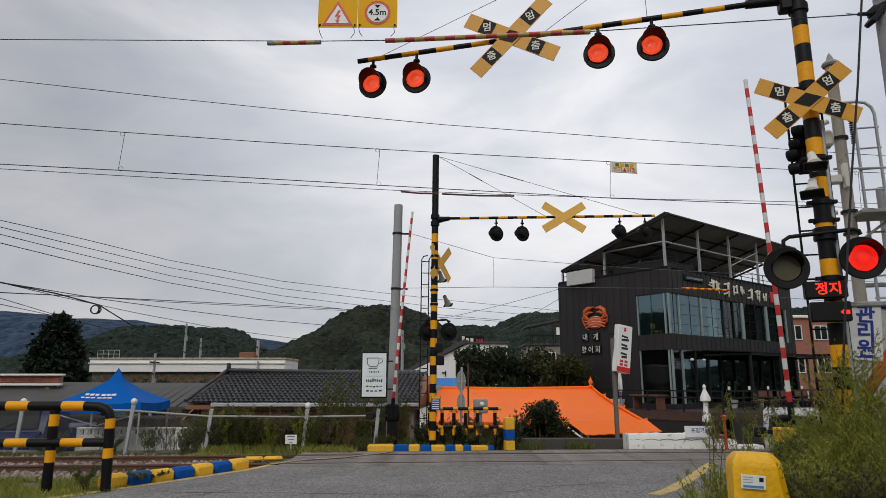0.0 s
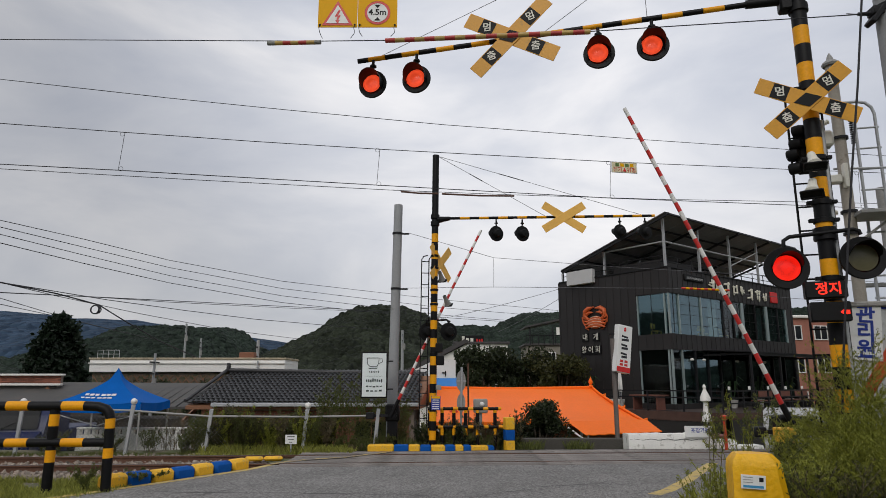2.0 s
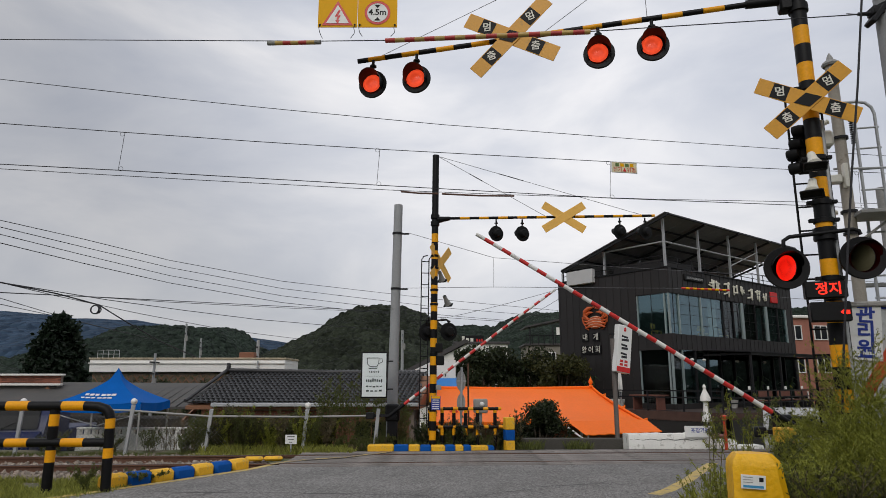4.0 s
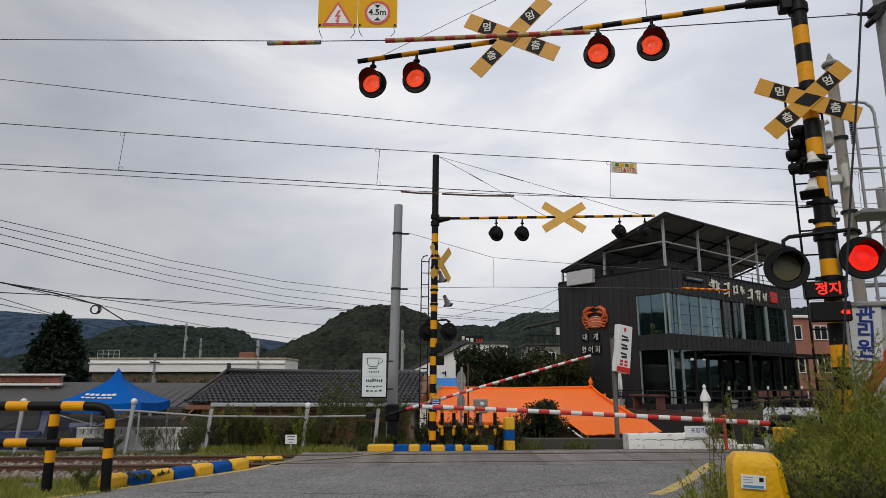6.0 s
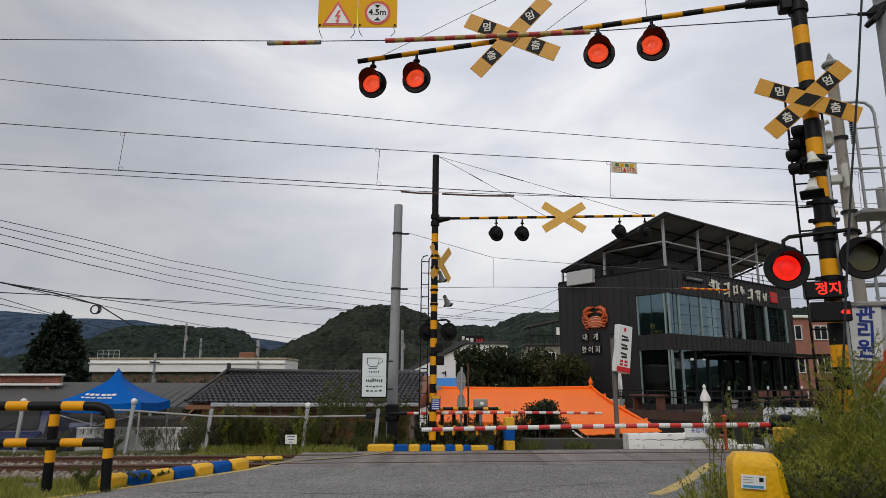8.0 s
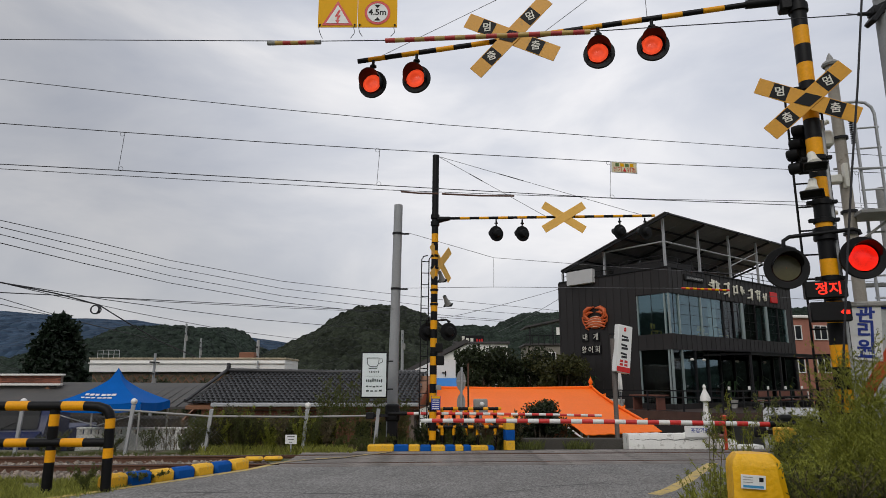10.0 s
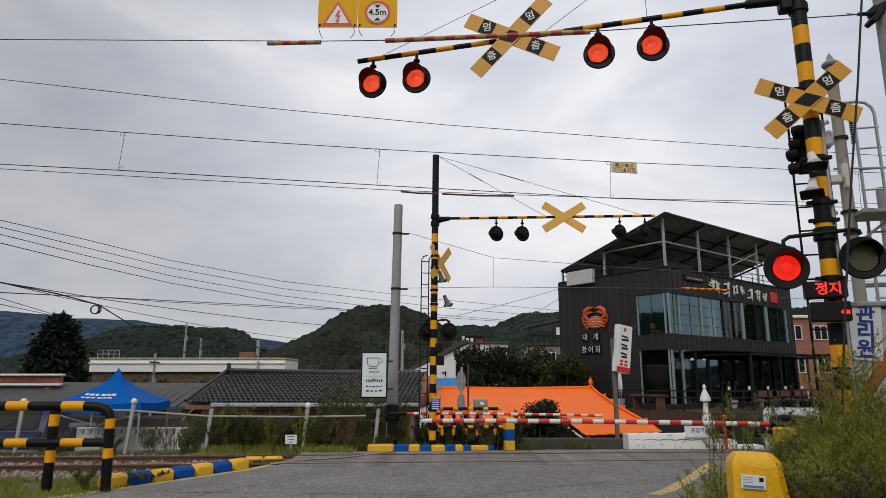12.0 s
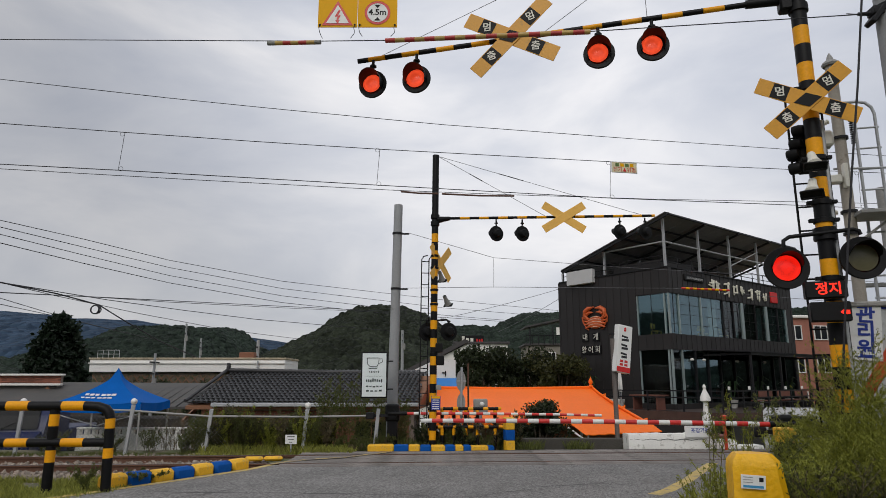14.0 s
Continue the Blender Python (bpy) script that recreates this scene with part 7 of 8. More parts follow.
roof = thing("dark_gable_roof", pose(-1.0, 60, -1.5), "long dark gable roof of a shed", "shed")
part("roof", Geo().slab([(-4.2, 0, 3.2), (3.0, 0, 6.9), (3.4, 0, 6.7), (-3.8, 0, 2.9)], (0, 8, 0)), DARKROOF, roof)
part("wall", Geo().slab([(-3.4, 0.3, 0), (3.1, 0.3, 0), (3.1, 0.3, 6.4), (-3.4, 0.3, 3.2)], (0, 7, 0)), PLASTER, roof)
h2 = simple_house("hillside_house", 13.2, 80, -1, 6.0, 6, 6.9, mat("stone_render", (0.22, 0.20, 0.165), 0.8, var=0.2), DARKROOF, "beige hillside house with an open rooftop balcony", 2, 3)
g = Geo()
for k in range(9):
    g.cyl((-3 + 0.7 * k, -0.4, 7), (-3 + 0.7 * k, -0.4, 8.1), 0.05, n=6)
g.cyl((-3.1, -0.4, 8.1), (3, -0.4, 8.1), 0.06, n=6)
part("balcony_rail", g, DARK_STEEL, h2)
part("balcony_roof", Geo().slab([(-3.2, -0.6, 9.0), (3.4, -0.6, 10.4), (3.4, -0.6, 10.6), (-3.2, -0.6, 9.2)], (0, 5, 0)), DARKROOF, h2)
for x in (-2.6, 0.2, 2.8):
    part("balcony_column", Geo().box((x, -0.3, 8.0), (0.15, 0.15, 2.1)), DARK_STEEL, h2)
part("banner", Geo().box((1.6, -0.5, 8.6), (2.0, 0.06, 0.9)), PLASTER, h2)
brick = mat("pink_brick_wall", (0.34, 0.14, 0.10), 0.85, var=0.2, scale=2)
simple_house("brick_villa", 33.5, 58, -1.5, 7.5, 8, 8.6, brick, PLASTER, "pink brick two-storey villa beside the restaurant", 3, 3, 8)

booth = thing("white_tent_stall", pose(-0.6, 34, -1.7), "white gabled stall with a blue awning and lettering", "stall")
part("front", Geo().slab([(-1.35, 0, 3.2), (1.25, 0, 3.2), (1.25, 0, 4.35), (0.4, 0, 4.45), (-1.0, 0, 3.8), (-1.35, 0, 3.5)], (0, 3, 0)), WHITE, booth)
part("awning", Geo().slab([(-1.5, -0.9, 2.85), (1.4, -0.9, 2.85), (1.3, 0.05, 3.4), (-1.4, 0.05, 3.4)], (0, 0, 0.06)), mat("blue_awning", (0.03, 0.2, 0.55), 0.5, var=0.1), booth)
part("body", Geo().box((0, 1.5, 1.4), (2.6, 2.8, 2.8)), PLASTER, booth)
for k in range(4):
    g = Geo().box((-0.85 + 0.5 * k, -0.03, 3.7), (0.22, 0.04, 0.06))
    g.box((-0.85 + 0.5 * k + 0.08, -0.03, 3.65), (0.06, 0.04, 0.28))
    part("painted_mark", g, DARK_STEEL, booth)


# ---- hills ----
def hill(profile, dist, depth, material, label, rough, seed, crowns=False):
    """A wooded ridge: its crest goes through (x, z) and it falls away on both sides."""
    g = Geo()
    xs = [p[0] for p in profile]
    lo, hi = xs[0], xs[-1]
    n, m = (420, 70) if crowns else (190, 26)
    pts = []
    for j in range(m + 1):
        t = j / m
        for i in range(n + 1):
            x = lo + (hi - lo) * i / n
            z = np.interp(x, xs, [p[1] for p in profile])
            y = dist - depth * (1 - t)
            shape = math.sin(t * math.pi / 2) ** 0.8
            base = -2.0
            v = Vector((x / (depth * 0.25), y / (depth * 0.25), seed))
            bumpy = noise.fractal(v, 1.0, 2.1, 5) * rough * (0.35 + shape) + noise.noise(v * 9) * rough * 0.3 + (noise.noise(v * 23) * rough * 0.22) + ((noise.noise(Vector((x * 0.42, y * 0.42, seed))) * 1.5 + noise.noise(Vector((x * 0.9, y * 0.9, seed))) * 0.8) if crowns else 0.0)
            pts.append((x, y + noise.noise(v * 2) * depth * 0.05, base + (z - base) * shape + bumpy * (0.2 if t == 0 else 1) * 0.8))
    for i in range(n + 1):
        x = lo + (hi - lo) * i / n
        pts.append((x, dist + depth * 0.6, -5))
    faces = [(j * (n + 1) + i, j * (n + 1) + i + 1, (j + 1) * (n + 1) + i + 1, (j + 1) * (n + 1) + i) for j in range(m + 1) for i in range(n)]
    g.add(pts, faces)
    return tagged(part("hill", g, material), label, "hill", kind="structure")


def forest(name, rgb, scale, dark=0.6):
    m = mat(name, rgb, 0.95, var=0.35, scale=0.03 * scale, fine=0.35 * scale, bump=0.0, dirt=tuple(c * dark for c in rgb), dirt_amount=0.5, spec=0.1)
    t = m.node_tree
    c = t.nodes.new("ShaderNodeTexCoord")
    v = t.nodes.new("ShaderNodeTexVoronoi")
    v.inputs["Scale"].default_value = 0.4 * scale
    t.links.new(c.outputs["Object"], v.inputs["Vector"])
    b = t.nodes.new("ShaderNodeBump")
    b.inputs["Strength"].default_value, b.inputs["Distance"].default_value = 1.0, 4.0 / scale
    b.invert = True
    t.links.new(v.outputs["Distance"], b.inputs["Height"])
    t.links.new(b.outputs["Normal"], t.nodes["Principled BSDF"].inputs["Normal"])
    return m


NEAR_WOOD = forest("near_wooded_hill", (0.038, 0.046, 0.031), 1.0)
MID_WOOD = forest("mid_wooded_hill", (0.035, 0.050, 0.038), 0.9)
# the far ridge carries distance haze as blue in its base colour
HAZY_WOOD = forest("far_hill_haze_blue", (0.054, 0.088, 0.140), 0.12, 0.94)
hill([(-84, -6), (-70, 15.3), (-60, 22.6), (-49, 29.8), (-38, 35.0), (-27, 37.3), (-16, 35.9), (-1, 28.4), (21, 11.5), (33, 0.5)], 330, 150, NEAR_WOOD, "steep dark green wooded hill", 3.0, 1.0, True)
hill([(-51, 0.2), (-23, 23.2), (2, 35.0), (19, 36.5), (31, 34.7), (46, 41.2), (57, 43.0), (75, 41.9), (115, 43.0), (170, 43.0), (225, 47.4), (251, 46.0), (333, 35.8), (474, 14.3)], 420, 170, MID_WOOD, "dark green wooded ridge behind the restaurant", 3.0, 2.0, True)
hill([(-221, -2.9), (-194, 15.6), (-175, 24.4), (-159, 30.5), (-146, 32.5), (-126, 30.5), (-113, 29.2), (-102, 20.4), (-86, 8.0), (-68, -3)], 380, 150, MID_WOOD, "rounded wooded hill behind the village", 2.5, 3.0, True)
hill([(-2180, 98.0), (-1413, 149.7), (-1023, 157.6), (-945, 155.0), (-826, 141.9), (-695, 138.0), (-590, 121.2), (-406, 95.4), (-341, 87.7), (-237, 59.6), (21, 34.3), (539, 98.0), (1840, 123.8)], 1500, 500, HAZY_WOOD, "distant mountain ridge with blue haze in its colour", 4.0, 4.0)
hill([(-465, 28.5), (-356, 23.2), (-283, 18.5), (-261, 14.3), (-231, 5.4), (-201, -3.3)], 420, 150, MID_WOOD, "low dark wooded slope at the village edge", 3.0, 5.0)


# unseen wooded slopes, added round the valley to shape the window reflections
# the dip near x = -70 leaves sky in the corner panes' reflection
east = hill([(-260, 20), (-180, 44), (-120, 52), (-86, 44), (-77, 10), (-60, 5), (20, 7), (110, 20), (180, 8)], 210, 110, MID_WOOD, "unseen wooded slope added for the reflections", 3.0, 6.0)
east.rotation_euler.z = radians(-90)
west = hill([(-150, 8), (-90, 20), (0, 27), (120, 28), (260, 10)], 230, 110, MID_WOOD, "unseen wooded slope added for the reflections", 3.0, 7.0)
west.rotation_euler.z = radians(90)
south = hill([(-300, 10), (-150, 34), (0, 40), (150, 36), (300, 10)], 260, 120, MID_WOOD, "unseen wooded slope added for the reflections", 3.0, 8.0)
south.rotation_euler.z = radians(180)

# ---- trees and shrubs ----
def leaf_mesh(name, centres, size, material, seed, slim=0.55, up=0.3):
    """Many small folded leaves, one round each centre."""
    r = np.random.default_rng(seed)
    c = np.asarray(centres, float)
    n = len(c)
    way = r.normal(size=(n, 3))
    way[:, 2] += up
    way /= np.linalg.norm(way, axis=1)[:, None]
    side = np.cross(way, r.normal(size=(n, 3)))
    side /= np.linalg.norm(side, axis=1)[:, None] + 1e-9
    fold = np.cross(way, side)
    s = (size * r.uniform(0.6, 1.35, n))[:, None]
    p0, p2 = c - way * s * 0.5, c + way * s * 0.5
    p1, p3 = c + side * s * slim * 0.5 + fold * s * 0.1, c - side * s * slim * 0.5 + fold * s * 0.1
    v = np.stack([p0, p1, p2, p3], 1).reshape(-1, 3)
    f = np.arange(4 * n).reshape(n, 4)
    me = bpy.data.meshes.new(name)
    me.from_pydata(v.tolist(), [], f.tolist())
    me.materials.append(material)
    return me


BARK = mat("grey_brown_bark", (0.10, 0.08, 0.06), 0.9, var=0.35, bump=0.5)
LEAF_DARK = leafy("dark_broad_leaf", (0.030, 0.040, 0.016))
LEAF_MID = leafy("mid_green_leaf", (0.115, 0.130, 0.038))
LEAF_OLIVE = leafy("olive_tree_leaf", (0.060, 0.062, 0.020))
LEAF_WEED = leafy("olive_weed_leaf", (0.26, 0.275, 0.045), 0.5, through_light=0.45)
LEAF_GRASS = leafy("grass_blade", (0.27, 0.28, 0.06), 0.45)
NEEDLE = leafy("dark_conifer_needle", (0.016, 0.028, 0.016), 0.4)
DRY = leafy("dry_stalk", (0.16, 0.13, 0.07), 0.4)


def tree(x, y, z, h, spread, leaf, count, label, seed, material, trunk_h=0.35, lumps=16, name="tree", squash=0.75):
    r = random.Random(seed)
    t = thing(name, pose(x, y, z), label, "tree" if name == "tree" else "shrub")
    g = Geo()
    tr = h * 0.03 + 0.03
    g.tube([(0, 0, -0.1), (0.03 * h, 0, h * trunk_h), (0.01 * h, 0.02 * h, h * 0.75)], [tr, tr * 0.75, tr * 0.25], 9)
    lump = []
    for k in range(lumps):
        a = r.uniform(0, 2 * math.pi)
        rr = spread * math.sqrt(r.uniform(0.02, 1.0)) * 0.8
        zz = h * (trunk_h + (1 - trunk_h) * r.uniform(0.12, 0.92))
        lim = 1 - abs((zz / h - 0.6)) * 0.9
        p = Vector((rr * math.cos(a) * lim, rr * math.sin(a) * lim, zz))
        lump.append((p, spread * r.uniform(0.22, 0.42)))
        g.tube([(0.02 * h, 0, h * trunk_h * r.uniform(0.7, 1.3)), p * 0.55 + Vector((0, 0, p.z * 0.12)), p], [tr * 0.4, tr * 0.22, tr * 0.08], 5)
    part("trunk", g, BARK, t)
    pts = []
    for k in range(count):
        c, s = r.choice(lump)
        v = Vector((r.gauss(0, 1), r.gauss(0, 1), r.gauss(0, 1))).normalized() * s * r.uniform(0.55, 1.08)
        q = c + Vector((v.x, v.y, v.z * squash))
        if noise.noise(q * (2.5 / max(spread, 0.5)) + Vector((seed, 0, 0))) > -0.32:
            pts.append(q)
    part("crown", leaf_mesh("crown", pts, leaf, material, seed), None, t)
    return t


tree(2.2, 37, -1.7, 5.0, 2.3, 0.22, 9000, "dark broad-leaved tree behind the orange stall", 11, LEAF_DARK, 0.3, 22)
tree(4.5, 39, -1.7, 5.0, 2.4, 0.22, 9000, "dark broad-leaved tree behind the orange stall", 12, LEAF_DARK, 0.28, 22)
tree(6.6, 38, -1.7, 5.0, 2.3, 0.2, 9500, "olive green tree beside the restaurant wall", 13, LEAF_OLIVE, 0.25, 22)
tree(0.9, 41, -1.7, 4.4, 1.9, 0.2, 6500, "small dark tree beside the white stall", 14, LEAF_DARK, 0.3, 18)
tree(2.55, 17.7, -1.55, 2.75, 0.8, 0.085, 19000, "dense dark green shrub at the wall", 15, LEAF_DARK, 0.02, 40, "shrub", 1.1)


def conifer(x, y, z, h, spread, label, seed):
    r = random.Random(seed)
    t = thing("conifer", pose(x, y, z), label, "tree")
    g = Geo()
    g.tube([(0, 0, 0), (0, 0, h * 0.95)], [0.22, 0.03], 9)
    pts = []
    for k in range(190):
        f = r.uniform(0.1, 1.0)
        a = r.uniform(0, 6.3)
        reach = spread * (1 - f ** 2.6) ** 0.62 * (0.55 + 0.45 * min(1, f / 0.35)) * r.uniform(0.7, 1.1) + 0.1
        p = Vector((reach * math.cos(a), reach * math.sin(a), h * f + reach * 0.15))
        g.tube([(0, 0, h * f), p], [0.05, 0.012], 4)
        for i in range(150):
            q = Vector((0, 0, h * f)).lerp(p, math.sqrt(r.uniform(0.1, 1)))
            pts.append(q + Vector((r.gauss(0, 0.2), r.gauss(0, 0.2), r.gauss(0, 0.17))))
    part("trunk", g, BARK, t)
    part("crown", leaf_mesh("crown", pts, 0.36, NEEDLE, seed, 0.5), None, t)


conifer(-23.5, 40, -1.8, 7.1, 1.62, "tall dark conifer with an uneven crown", 21)
for i, (x, y, h, s) in enumerate(((-14.5, 32.6, 3.6, 1.2), (-12.2, 32.7, 3.4, 1.0), (-16, 30.5, 3.0, 1.0))):
    tree(x, y, -1.8, h, s, 0.13, 2600, "dark climbing shrub against the lattice", 30 + i, LEAF_DARK, 0.2, 14, "shrub")


# ---- weeds, grass ----
def weed(x, y, z, h, seed, material, stems=5, leaf=0.05, bushy=1.0, spread=0.28, label="tall feathery green weed at the roadside", shoots=11, slim=0.3):
    """A clump of tall weeds: bent stems, side shoots and narrow leaves."""
    r = random.Random(seed)
    t = thing("weed_clump", pose(x, y, z), label, "weed", "roadside weeds")
    g = Geo()
    pts = []
    for _ in range(stems):
        a = r.uniform(0, 6.3)
        lean = r.uniform(0.2, 1.0) * spread
        top = Vector((lean * math.cos(a), lean * math.sin(a), h * r.uniform(0.7, 1.05)))
        root = Vector((r.uniform(-0.1, 0.1), r.uniform(-0.1, 0.1), 0))
        bend = Vector((top.x * 0.3, top.y * 0.3, top.z * 0.55))
        curve = [root.lerp(bend, k / 5).lerp(bend.lerp(top, k / 5), k / 5) for k in range(6)]
        g.tube(curve, [0.007 * (1 - k / 7) for k in range(6)], 4, caps=False)
        for k in range(shoots):
            f = r.uniform(0.22, 0.98)
            i = min(int(f * 5), 4)
            p = curve[i].lerp(curve[i + 1], f * 5 - i)
            b = r.uniform(0, 6.3)
            l = (0.09 + 0.26 * (1 - f)) * r.uniform(0.6, 1.2) * bushy * (h / 1.5)
            q = p + Vector((l * math.cos(b) * 0.75, l * math.sin(b) * 0.75, l * 0.75))
            g.tube([p, q], 0.0028, 3, caps=False)
            for s in range(int(13 * bushy)):
                w = p.lerp(q, r.uniform(0.1, 1.08))
                pts.append(w + Vector((r.gauss(0, 0.014), r.gauss(0, 0.014), r.gauss(0, 0.014))))
        for s in range(10):
            w = curve[4].lerp(curve[5], r.uniform(-0.5, 1.05))
            pts.append(w + Vector((r.gauss(0, 0.012), r.gauss(0, 0.012), r.gauss(0, 0.02))))
    part("stalk", g, DRY if r.random() < 0.3 else material, t)
    part("foliage", leaf_mesh("foliage", pts, leaf, material, seed, slim, 0.9), None, t)


r = random.Random(77)
spots = [(3.35, 6.0, 1.25), (3.7, 5.4, 1.35), (3.95, 6.2, 1.75), (4.25, 5.2, 1.35), (4.35, 6.1, 1.55), (3.55, 4.6, 0.95), (3.95, 4.5, 1.05), (4.4, 4.4, 1.15), (4.7, 5.3, 1.3),
         (4.0, 5.8, 1.6), (3.45, 5.2, 1.0), (3.3, 6.9, 0.7), (3.7, 7.1, 1.2), (3.9, 7.3, 1.5), (3.1, 4.2, 0.75), (3.4, 4.0, 0.8), (2.95, 4.9, 0.55), (4.15, 5.0, 1.3), (4.6, 4.8, 1.25), (4.9, 5.7, 1.5),
         (3.75, 6.6, 1.5), (3.3, 5.6, 0.95), (3.6, 5.9, 1.3), (3.8, 5.1, 1.2), (4.5, 5.7, 1.45), (4.2, 6.9, 1.5), (4.75, 6.3, 1.5), (5.0, 5.2, 1.35)]
for i, (x, y, h) in enumerate(spots):
    weed(x + r.uniform(-0.06, 0.06), y, -0.05, h * (0.68 if x / y < 0.53 else 0.86 if x / y < 0.58 else 1.1 if x / y < 0.65 else 0.93 if x / y < 0.8 else 0.82) * r.uniform(0.93, 1.07), 100 + i, LEAF_WEED if i % 6 else LEAF_MID, 11, 0.031, 2.0, 0.34, shoots=22, slim=0.3)
for i, (x, y, h) in enumerate(((3.15, 8.0, 1.5), (3.75, 8.6, 1.45), (2.95, 6.6, 0.5), (3.2, 8.4, 0.6), (4.0, 9.0, 1.0), (4.7, 9.6, 1.3), (2.95, 7.1, 0.6), (3.05, 7.5, 0.75), (3.4, 7.7, 1.1), (2.8, 7.35, 0.8), (2.7, 6.85, 0.5), (2.85, 7.0, 0.7))):
    weed(x, y, -0.05, h, 140 + i, LEAF_WEED, 3 if h > 0.9 else 5, 0.036, 0.6, 0.45, shoots=10)
for i in range(26):
    y = r.uniform(4.5, 7.4)
    x = y * r.uniform(0.56, 0.82)
    weed(x, y, -0.05, r.uniform(0.65, 1.05), 600 + i, (LEAF_MID, LEAF_WEED, LEAF_OLIVE)[i % 3], 10, 0.032, 1.9, 0.36, "dense low green weeds among the taller stems", 18, 0.3)
# scrub along the far bank and fence
for i in range(86):
    x = r.uniform(-5.9, -2.6)
    weed(x, r.uniform(15.85, 16.9), -0.12, r.uniform(0.5, 1.1), 200 + i, (LEAF_MID, LEAF_MID, LEAF_OLIVE, LEAF_WEED, DRY)[i % 5], 8, 0.045, 1.1, 0.36, "scrubby green weeds along the wire fence", 10)
for i in range(16):
    weed(r.uniform(-9.8, -5.9), r.uniform(15.9, 16.6), -0.12, r.uniform(0.25, 0.6), 520 + i, LEAF_MID, 7, 0.045, 1.0, 0.3, "low green weeds along the wire fence", 8)
for i in range(7):
    weed(-6.9 + 0.25 * i, r.uniform(16.3, 16.9), -0.3, r.uniform(0.9, 1.35), 540 + i, DRY, 9, 0.026, 0.5, 0.4, "bare twiggy climber on the wire fence", 9)
for i in range(12):
    weed(r.uniform(-2.6, -1.2), r.uniform(15.9, 16.4), -0.15, r.uniform(0.25, 0.5), 560 + i, (LEAF_MID, DRY)[i % 2], 7, 0.045, 1.0, 0.3, "low weeds before the brick wall", 8)
for i in range(14):
    weed(r.uniform(-3.1, -0.7), r.uniform(16.9, 17.6), -0.45, r.uniform(1.5, 2.25), 250 + i, LEAF_MID, 6, 0.06, 1.0, 0.45, "tall pale weeds behind the cafe sign", 11)
for i in range(34):
    weed(r.uniform(-0.6, 1.9), r.uniform(15.9, 16.6), -0.08, r.uniform(0.35, 0.95), 270 + i, (LEAF_MID, LEAF_DARK, DRY)[i % 3], 6, 0.055, 1.0, 0.25, "weeds growing through the pipe guard", 8)
for i in range(8):
    weed(6.2 + 0.6 * i, r.uniform(14.9, 16.4), -0.1, r.uniform(0.7, 1.5), 300 + i, LEAF_MID, 6, 0.06, 1.0, 0.35, "weeds beside the far lane", 9)


def grass(name, x0, x1, y0, y1, n, h, seed, material, label, keep=None):
    q = np.random.default_rng(seed)
    x, y = q.uniform(x0, x1, n), q.uniform(y0, y1, n)
    v, f = [], []
    for i in range(n):
        if keep and not keep(x[i], y[i]):
            continue
        if noise.noise(Vector((x[i] * 1.3, y[i] * 1.3, seed))) < -0.22:
            continue
        z = ground_z(x[i], y[i])
        a, l = q.uniform(0, 6.3), h * q.uniform(0.4, 1.2)
        dx, dy = math.cos(a), math.sin(a)
        w, lean = 0.006 + 0.004 * q.random(), l * q.uniform(0.1, 0.7)
        b = q.uniform(0, 6.3)
        k = len(v)
        v += [(x[i] - dx * w, y[i] - dy * w, z), (x[i] + dx * w, y[i] + dy * w, z), (x[i] + dx * w * 0.6 + lean * 0.4 * math.cos(b), y[i] + lean * 0.4 * math.sin(b), z + l * 0.6), (x[i] + lean * math.cos(b), y[i] + lean * math.sin(b), z + l)]
        f += [(k, k + 1, k + 2), (k, k + 2, k + 3)]
    me = bpy.data.meshes.new(name)
    me.from_pydata(v, [], f)
    me.materials.append(material)
    tagged(part(name, me, None), label, "grass", kind="stuff")


grass("verge_grass", -10.5, -4.75, 8.3, 11.5, 34000, 0.10, 5, LEAF_GRASS, "rough green grass on the road verge", lambda x, y: x < -5.5 + (min(y, 10.4) - 9) * 0.6 + 0.25 and y < 11.4 + 0.5 * noise.noise(Vector((x * 1.1, y * 0.6, 2))))
grass("fence_grass", -5.7, -2.0, 15.0, 17.0, 9000, 0.17, 6, LEAF_GRASS, "rough grass along the wire fence")
grass("bank_grass", -12.5, -5.7, 14.9, 16.2, 9000, 0.09, 9, LEAF_MID, "low creeping grass under the wire fence")
grass("far_grass", -2.0, 3.5, 15.7, 17.2, 6000, 0.25, 7, LEAF_MID, "rough grass behind the far kerb", lambda x, y: y > 15.8)
grass("roadside_grass", 2.7, 7.0, 4.0, 13.0, 12000, 0.2, 8, LEAF_WEED, "rough grass at the roadside", lambda x, y: x > 2.75 + max(0, (y - 8.5)) * 0.62)

# vines on the left kerb
weed(-4.75, 10.75, -0.02, 0.2, 400, LEAF_MID, 12, 0.05, 1.0, 0.5, "small creeping weed over the painted kerb", 6)
weed(-5.25, 10.0, -0.05, 0.4, 401, LEAF_MID, 8, 0.04, 1.0, 0.3, "small weed at the railing foot", 6)


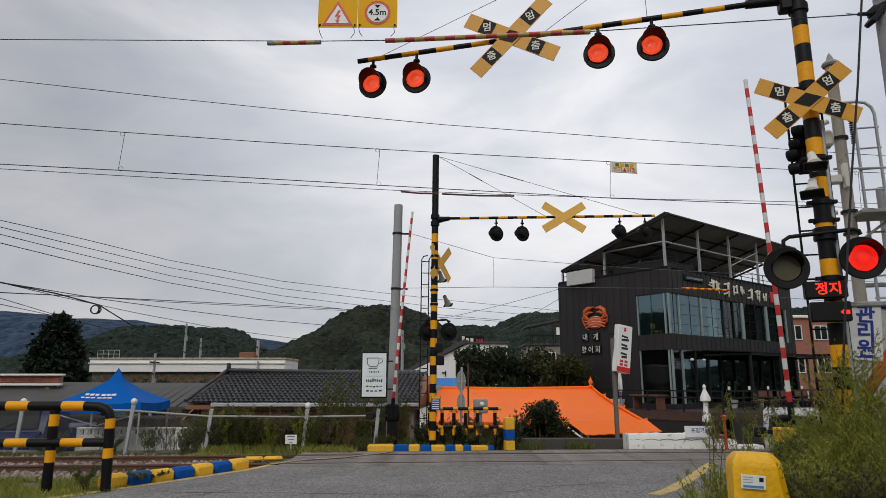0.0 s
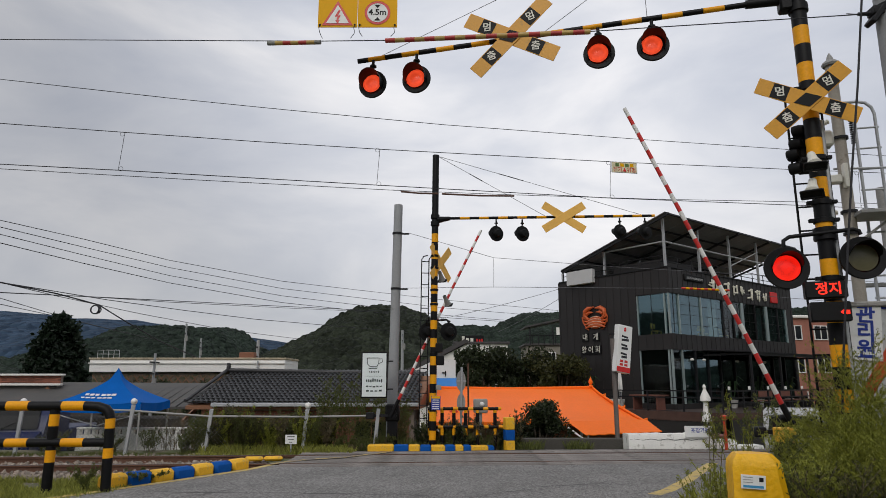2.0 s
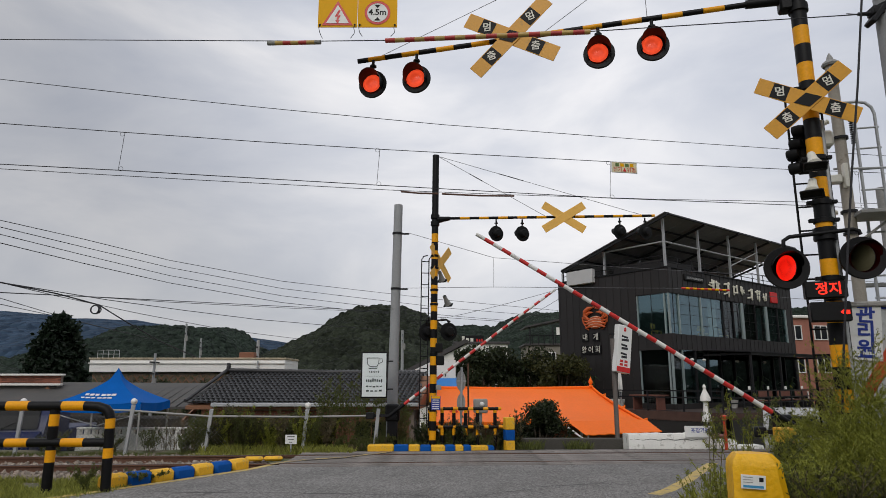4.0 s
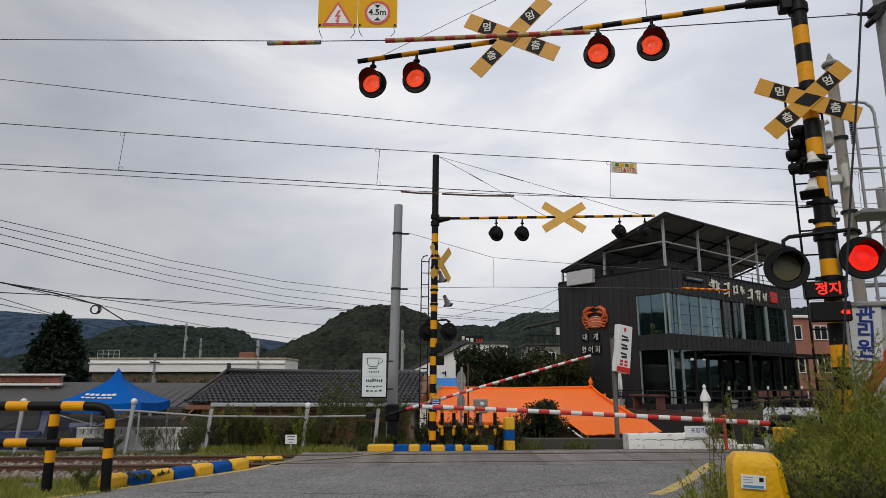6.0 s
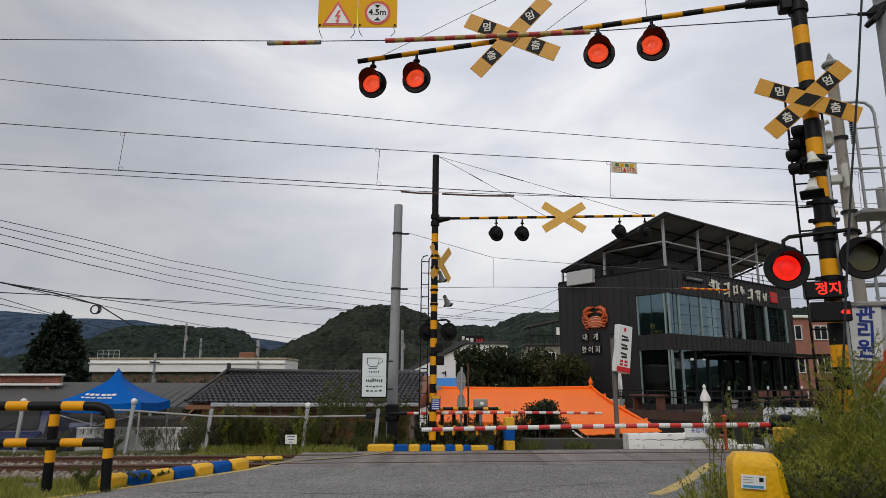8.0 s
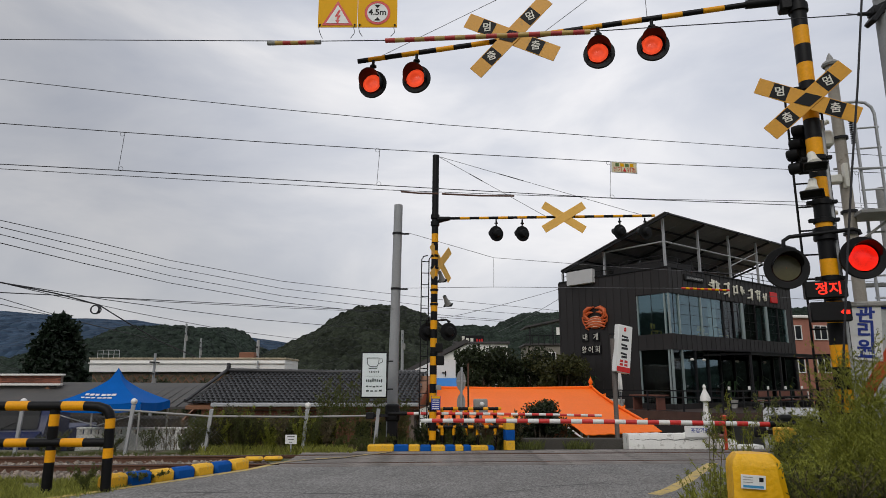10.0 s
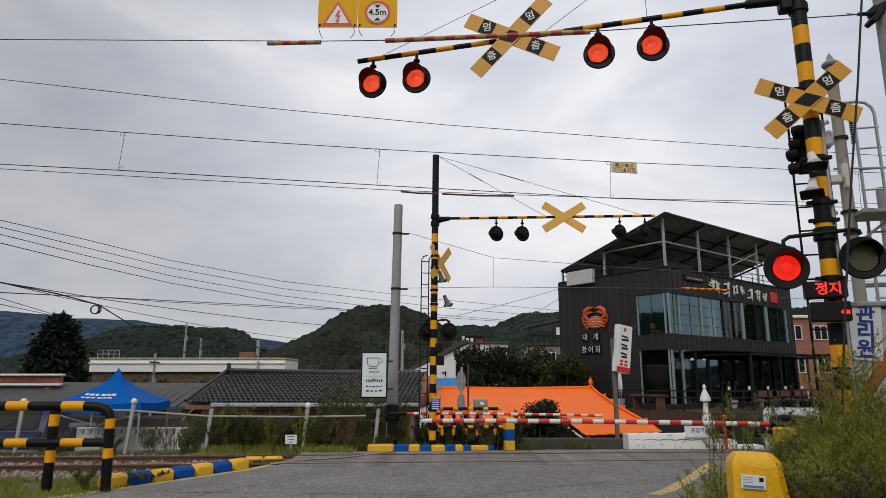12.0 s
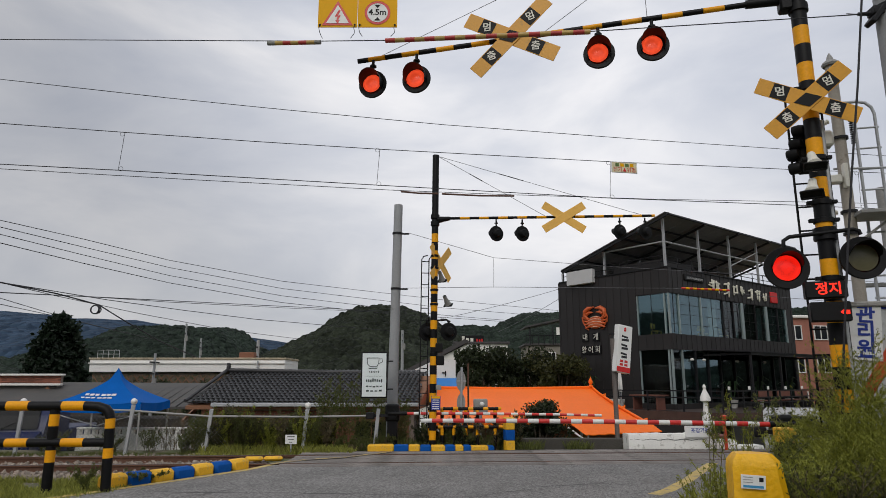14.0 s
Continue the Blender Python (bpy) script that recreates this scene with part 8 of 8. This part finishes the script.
# ---- the yellow block at the roadside ----
def build_block():
    b = thing("yellow_block", pose(2.82, 6.15, -0.05, 0, 0, -8), "chipped yellow painted concrete block with a paper notice", "concrete block")
    d, h = 0.32, 0.97
    g = Geo()
    pts, faces = [], []
    ny, nz = 10, 16
    rows = []
    for j in range(nz + 1):
        t = j / nz
        wl, wr = -0.235 + 0.015 * t, 0.32 - 0.14 * t
        round_ = 0.0 if t < 0.9 else 0.05 * ((t - 0.9) / 0.1) ** 2
        ring = []
        for k in range(28):
            q = k / 28 * 4
            s, f = int(q), q - int(q)
            ux, uy = [(f, 0), (1, f), (1 - f, 1), (0, 1 - f)][s]
            x = wl + round_ + (wr - wl - 2 * round_) * ux
            y = -d / 2 + round_ + (d - 2 * round_) * uy
            c = 0.03
            cx, cy = (wl + wr) / 2, 0
            if min(ux, 1 - ux) < 0.02 and min(uy, 1 - uy) < 0.02:
                x += c * (1 if x < cx else -1)
                y += c * (1 if y < cy else -1)
            v = Vector((x * 7, y * 7, t * 7))
            k_ = 0.008 * noise.noise(v) + 0.004 * noise.noise(v * 3.3)
            ring.append((x + k_, y + k_, h * t + 0.006 * noise.noise(v * 1.7 + Vector((9, 0, 0)))))
        pts += ring
    for j in range(nz):
        for k in range(28):
            faces.append((j * 28 + k, j * 28 + (k + 1) % 28, (j + 1) * 28 + (k + 1) % 28, (j + 1) * 28 + k))
    faces.append(tuple(range(nz * 28, (nz + 1) * 28)))
    g.add(pts, faces)
    part("block", g, mat("thick_yellow_paint", (0.82, 0.44, 0.004), 0.5, var=0.12, scale=5, fine=26, bump=0.9, dirt=(0.25, 0.17, 0.06), dirt_amount=0.18), b)
    n = part("paper_notice", Geo().box((0, 0, 0), (0.205, 0.004, 0.118), bev=0.001), SIGN_WHITE, b, "white paper notice", m=pose(-0.08, -0.186, 0.74, 2, 3, 0))
    part("blue_strip", Geo().box((0, -0.004, -0.038), (0.17, 0.002, 0.02)), mat("light_blue_ink", (0.05, 0.28, 0.5), 0.5), n)
    for k in range(3):
        part("word_bar", Geo().box((-0.045, -0.004, 0.04 - 0.022 * k), (0.08, 0.002, 0.005)), GREY_STEEL, n)
    part("grey_square", Geo().box((0.065, -0.004, 0.024), (0.036, 0.002, 0.036)), DARK_STEEL, n)


build_block()
bag = thing("blue_rag", pose(2.55, 7.6, -0.03), "crumpled blue plastic rag in the weeds", "litter")
g = Geo()
q = random.Random(9)
for k in range(9):
    a, b = Vector((q.uniform(-0.16, 0.16), q.uniform(-0.1, 0.1), q.uniform(0.05, 0.3))), q.uniform(0, 3)
    g.box(a, (0.13, 0.09, 0.02), rot=Euler((b, b * 1.7, b * 0.6)).to_matrix(), bev=0.006)
part("sheet", g, BLUE, bag)
bl = thing("striped_bollard", pose(5.33, 10.5, -0.03), "yellow and black painted block behind the weeds", "bollard")
for k, mt in enumerate((KERB_YELLOW, BLACK, BLACK, KERB_YELLOW)):
    part("bollard_block", Geo().box((0, 0, 0.11 + 0.22 * k), (0.26, 0.26, 0.22), bev=0.015), mt, bl)


# ---- village poles and their wires ----
def village_pole(x, y, z0, h, r, label="grey utility pole in the village"):
    t = thing("utility_pole", pose(x, y, z0), label, "pole")
    part("shaft", Geo().tube([(0, 0, 0), (0, 0, h)], [r, r * 0.7], 10), POLE_CONCRETE, t)
    for z in (h - 0.4, h - 0.9):
        part("cross_arm", Geo().box((0, 0, z), (0.06, 0.9, 0.07)), DARK_STEEL, t)
    part("transformer", Geo().cyl((0.12, -0.1, h - 1.6), (0.12, -0.1, h - 1.1), r * 0.8, n=10), GREY_STEEL, t)


village_pole(-23.6, 60, -1.8, 8.6, 0.13)
village_pole(-22.9, 62, -1.8, 7.4, 0.12)
village_pole(-10.15, 36, -1.8, 5.6, 0.12)
village_pole(-3.4, 55, -1.8, 7.6, 0.16)
village_pole(-12.9, 29.5, -1.8, 4.6, 0.08)

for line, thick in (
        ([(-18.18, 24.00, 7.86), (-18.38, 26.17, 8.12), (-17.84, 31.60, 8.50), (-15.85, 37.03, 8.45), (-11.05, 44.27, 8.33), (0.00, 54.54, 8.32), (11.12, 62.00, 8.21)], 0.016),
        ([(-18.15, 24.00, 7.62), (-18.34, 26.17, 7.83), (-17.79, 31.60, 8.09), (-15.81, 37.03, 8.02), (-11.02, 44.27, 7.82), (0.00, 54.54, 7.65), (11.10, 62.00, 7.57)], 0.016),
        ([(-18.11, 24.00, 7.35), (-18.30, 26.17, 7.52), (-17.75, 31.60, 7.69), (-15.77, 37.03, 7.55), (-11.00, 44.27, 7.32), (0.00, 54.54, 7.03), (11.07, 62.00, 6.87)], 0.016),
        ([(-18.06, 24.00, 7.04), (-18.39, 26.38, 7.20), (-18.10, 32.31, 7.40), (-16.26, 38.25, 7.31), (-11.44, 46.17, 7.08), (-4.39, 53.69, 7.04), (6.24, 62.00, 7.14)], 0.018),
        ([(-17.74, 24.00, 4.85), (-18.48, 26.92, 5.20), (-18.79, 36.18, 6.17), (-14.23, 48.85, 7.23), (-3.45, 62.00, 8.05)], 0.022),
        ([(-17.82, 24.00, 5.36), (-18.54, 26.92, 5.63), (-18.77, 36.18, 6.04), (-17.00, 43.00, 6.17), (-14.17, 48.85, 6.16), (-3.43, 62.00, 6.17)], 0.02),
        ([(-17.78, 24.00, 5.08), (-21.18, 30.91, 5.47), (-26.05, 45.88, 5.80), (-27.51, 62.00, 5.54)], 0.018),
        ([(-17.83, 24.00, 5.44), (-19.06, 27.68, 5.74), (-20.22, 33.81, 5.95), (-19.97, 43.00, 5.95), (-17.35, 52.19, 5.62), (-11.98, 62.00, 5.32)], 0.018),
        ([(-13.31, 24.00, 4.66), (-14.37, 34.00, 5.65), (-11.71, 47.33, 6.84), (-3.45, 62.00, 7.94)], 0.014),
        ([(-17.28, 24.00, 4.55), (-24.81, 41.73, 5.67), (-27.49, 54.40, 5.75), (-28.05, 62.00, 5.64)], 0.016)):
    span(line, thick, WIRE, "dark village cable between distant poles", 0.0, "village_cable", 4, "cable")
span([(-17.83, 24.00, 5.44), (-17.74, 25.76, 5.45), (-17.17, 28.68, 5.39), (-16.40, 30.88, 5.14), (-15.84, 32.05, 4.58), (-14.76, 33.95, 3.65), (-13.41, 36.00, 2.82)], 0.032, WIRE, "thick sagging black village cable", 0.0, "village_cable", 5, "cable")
g = Geo()
c = Vector((-16.1, 30.0, 4.83))
for k in range(3):
    g.tube([c + Vector((0.18 * math.cos(q_) * (1 + 0.2 * k), 0.04 * k, 0.2 * math.sin(q_))) for q_ in [j * 0.5 for j in range(14)]], 0.025, 5)
tagged(part("cable_coil", g, WIRE), "coil of spare black cable on the line", "cable")
for a, b in (((-0.2, 45, 5.8), (8.0, 42, 7.6)), ((3.8, 45, 4.9), (8.3, 42, 7.3))):
    span([a, b], 0.014, PALE_WIRE, "thin cable to the restaurant roof", 0.1, "village_cable", 4, "cable")


# ---- what moves ----
def motions():
    def swing(t, at, yaw, degrees_up):
        return (t, pose(*at, 0, 0, yaw) @ pose(0, 0, 0, 0, -degrees_up, 0))

    near_up = [(0, 88.8), (0.6, 88.8), (0.8, 87.0), (1.0, 83.7), (1.2, 79.9), (1.5, 74.9), (2.0, 67.5), (2.4, 60.4), (2.8, 54.0), (3.2, 47.1), (3.9, 35.0), (4.6, 23.4), (5.3, 13.1),
               (5.6, 8.7), (5.9, 4.6), (6.1, 2.0), (6.2, 0.7), (6.3, -0.5), (6.4, -1.1), (6.5, -0.8), (6.6, 0.1), (6.7, 1.2), (6.8, 2.3), (6.9, 2.8), (7.0, 3.3), (7.1, 3.8), (7.2, 3.9), (7.4, 3.1),
               (7.6, 2.1), (7.8, 0.4), (8.0, -0.3), (8.2, -0.1), (8.6, 0.9), (9.0, 1.3), (9.5, 1.1), (14, 1.1)]
    walk(near_boom, [swing(t, NEAR_BOOM_AT, 176, d) for t, d in near_up])
    far_up = [(0, 85.6), (0.6, 85.6), (0.8, 83.7), (1.0, 80.5), (1.5, 72.5), (2.0, 64.8), (2.4, 59.1), (2.8, 53.2), (3.2, 47.3), (3.9, 38.6), (4.6, 30.6), (5.3, 23.4), (5.6, 20.5), (5.9, 17.6),
              (6.2, 14.7), (6.5, 12.4), (6.8, 9.4), (7.0, 7.6), (7.2, 6.1), (7.5, 4.0), (7.8, 1.9), (8.0, 0.8), (8.2, 0.2), (8.6, 0.1), (14, 0.2)]
    walk(far_boom, [swing(t, FAR_BOOM_AT, 0, d) for t, d in far_up])
    # the two lamps flash by turns, about 48 times a minute
    left_on = [0.15, 1.44, 2.75, 4.0, 5.25, 6.45, 7.75, 9.0, 10.25, 11.45, 12.65, 13.95]
    left_off = [0.85, 2.05, 3.4, 4.63, 5.85, 7.08, 8.4, 9.63, 10.85, 12.05, 13.28, 14.6]
    for lens, first in zip(LENS_PAIR, (180, 0)):
        rows, turn = [(0.0, pose(0, 0.004, 0, 0, 0, first))], first
        for t in sorted(left_on + left_off):
            if t > 13.96:
                continue
            for k in range(4):
                rows.append((t - 0.05 + k / 30, pose(0, 0.004, 0, 0, 0, turn + 60 * k)))
            turn += 180
        rows.append((14.1, rows[-1][1]))
        walk(lens, rows)


motions()
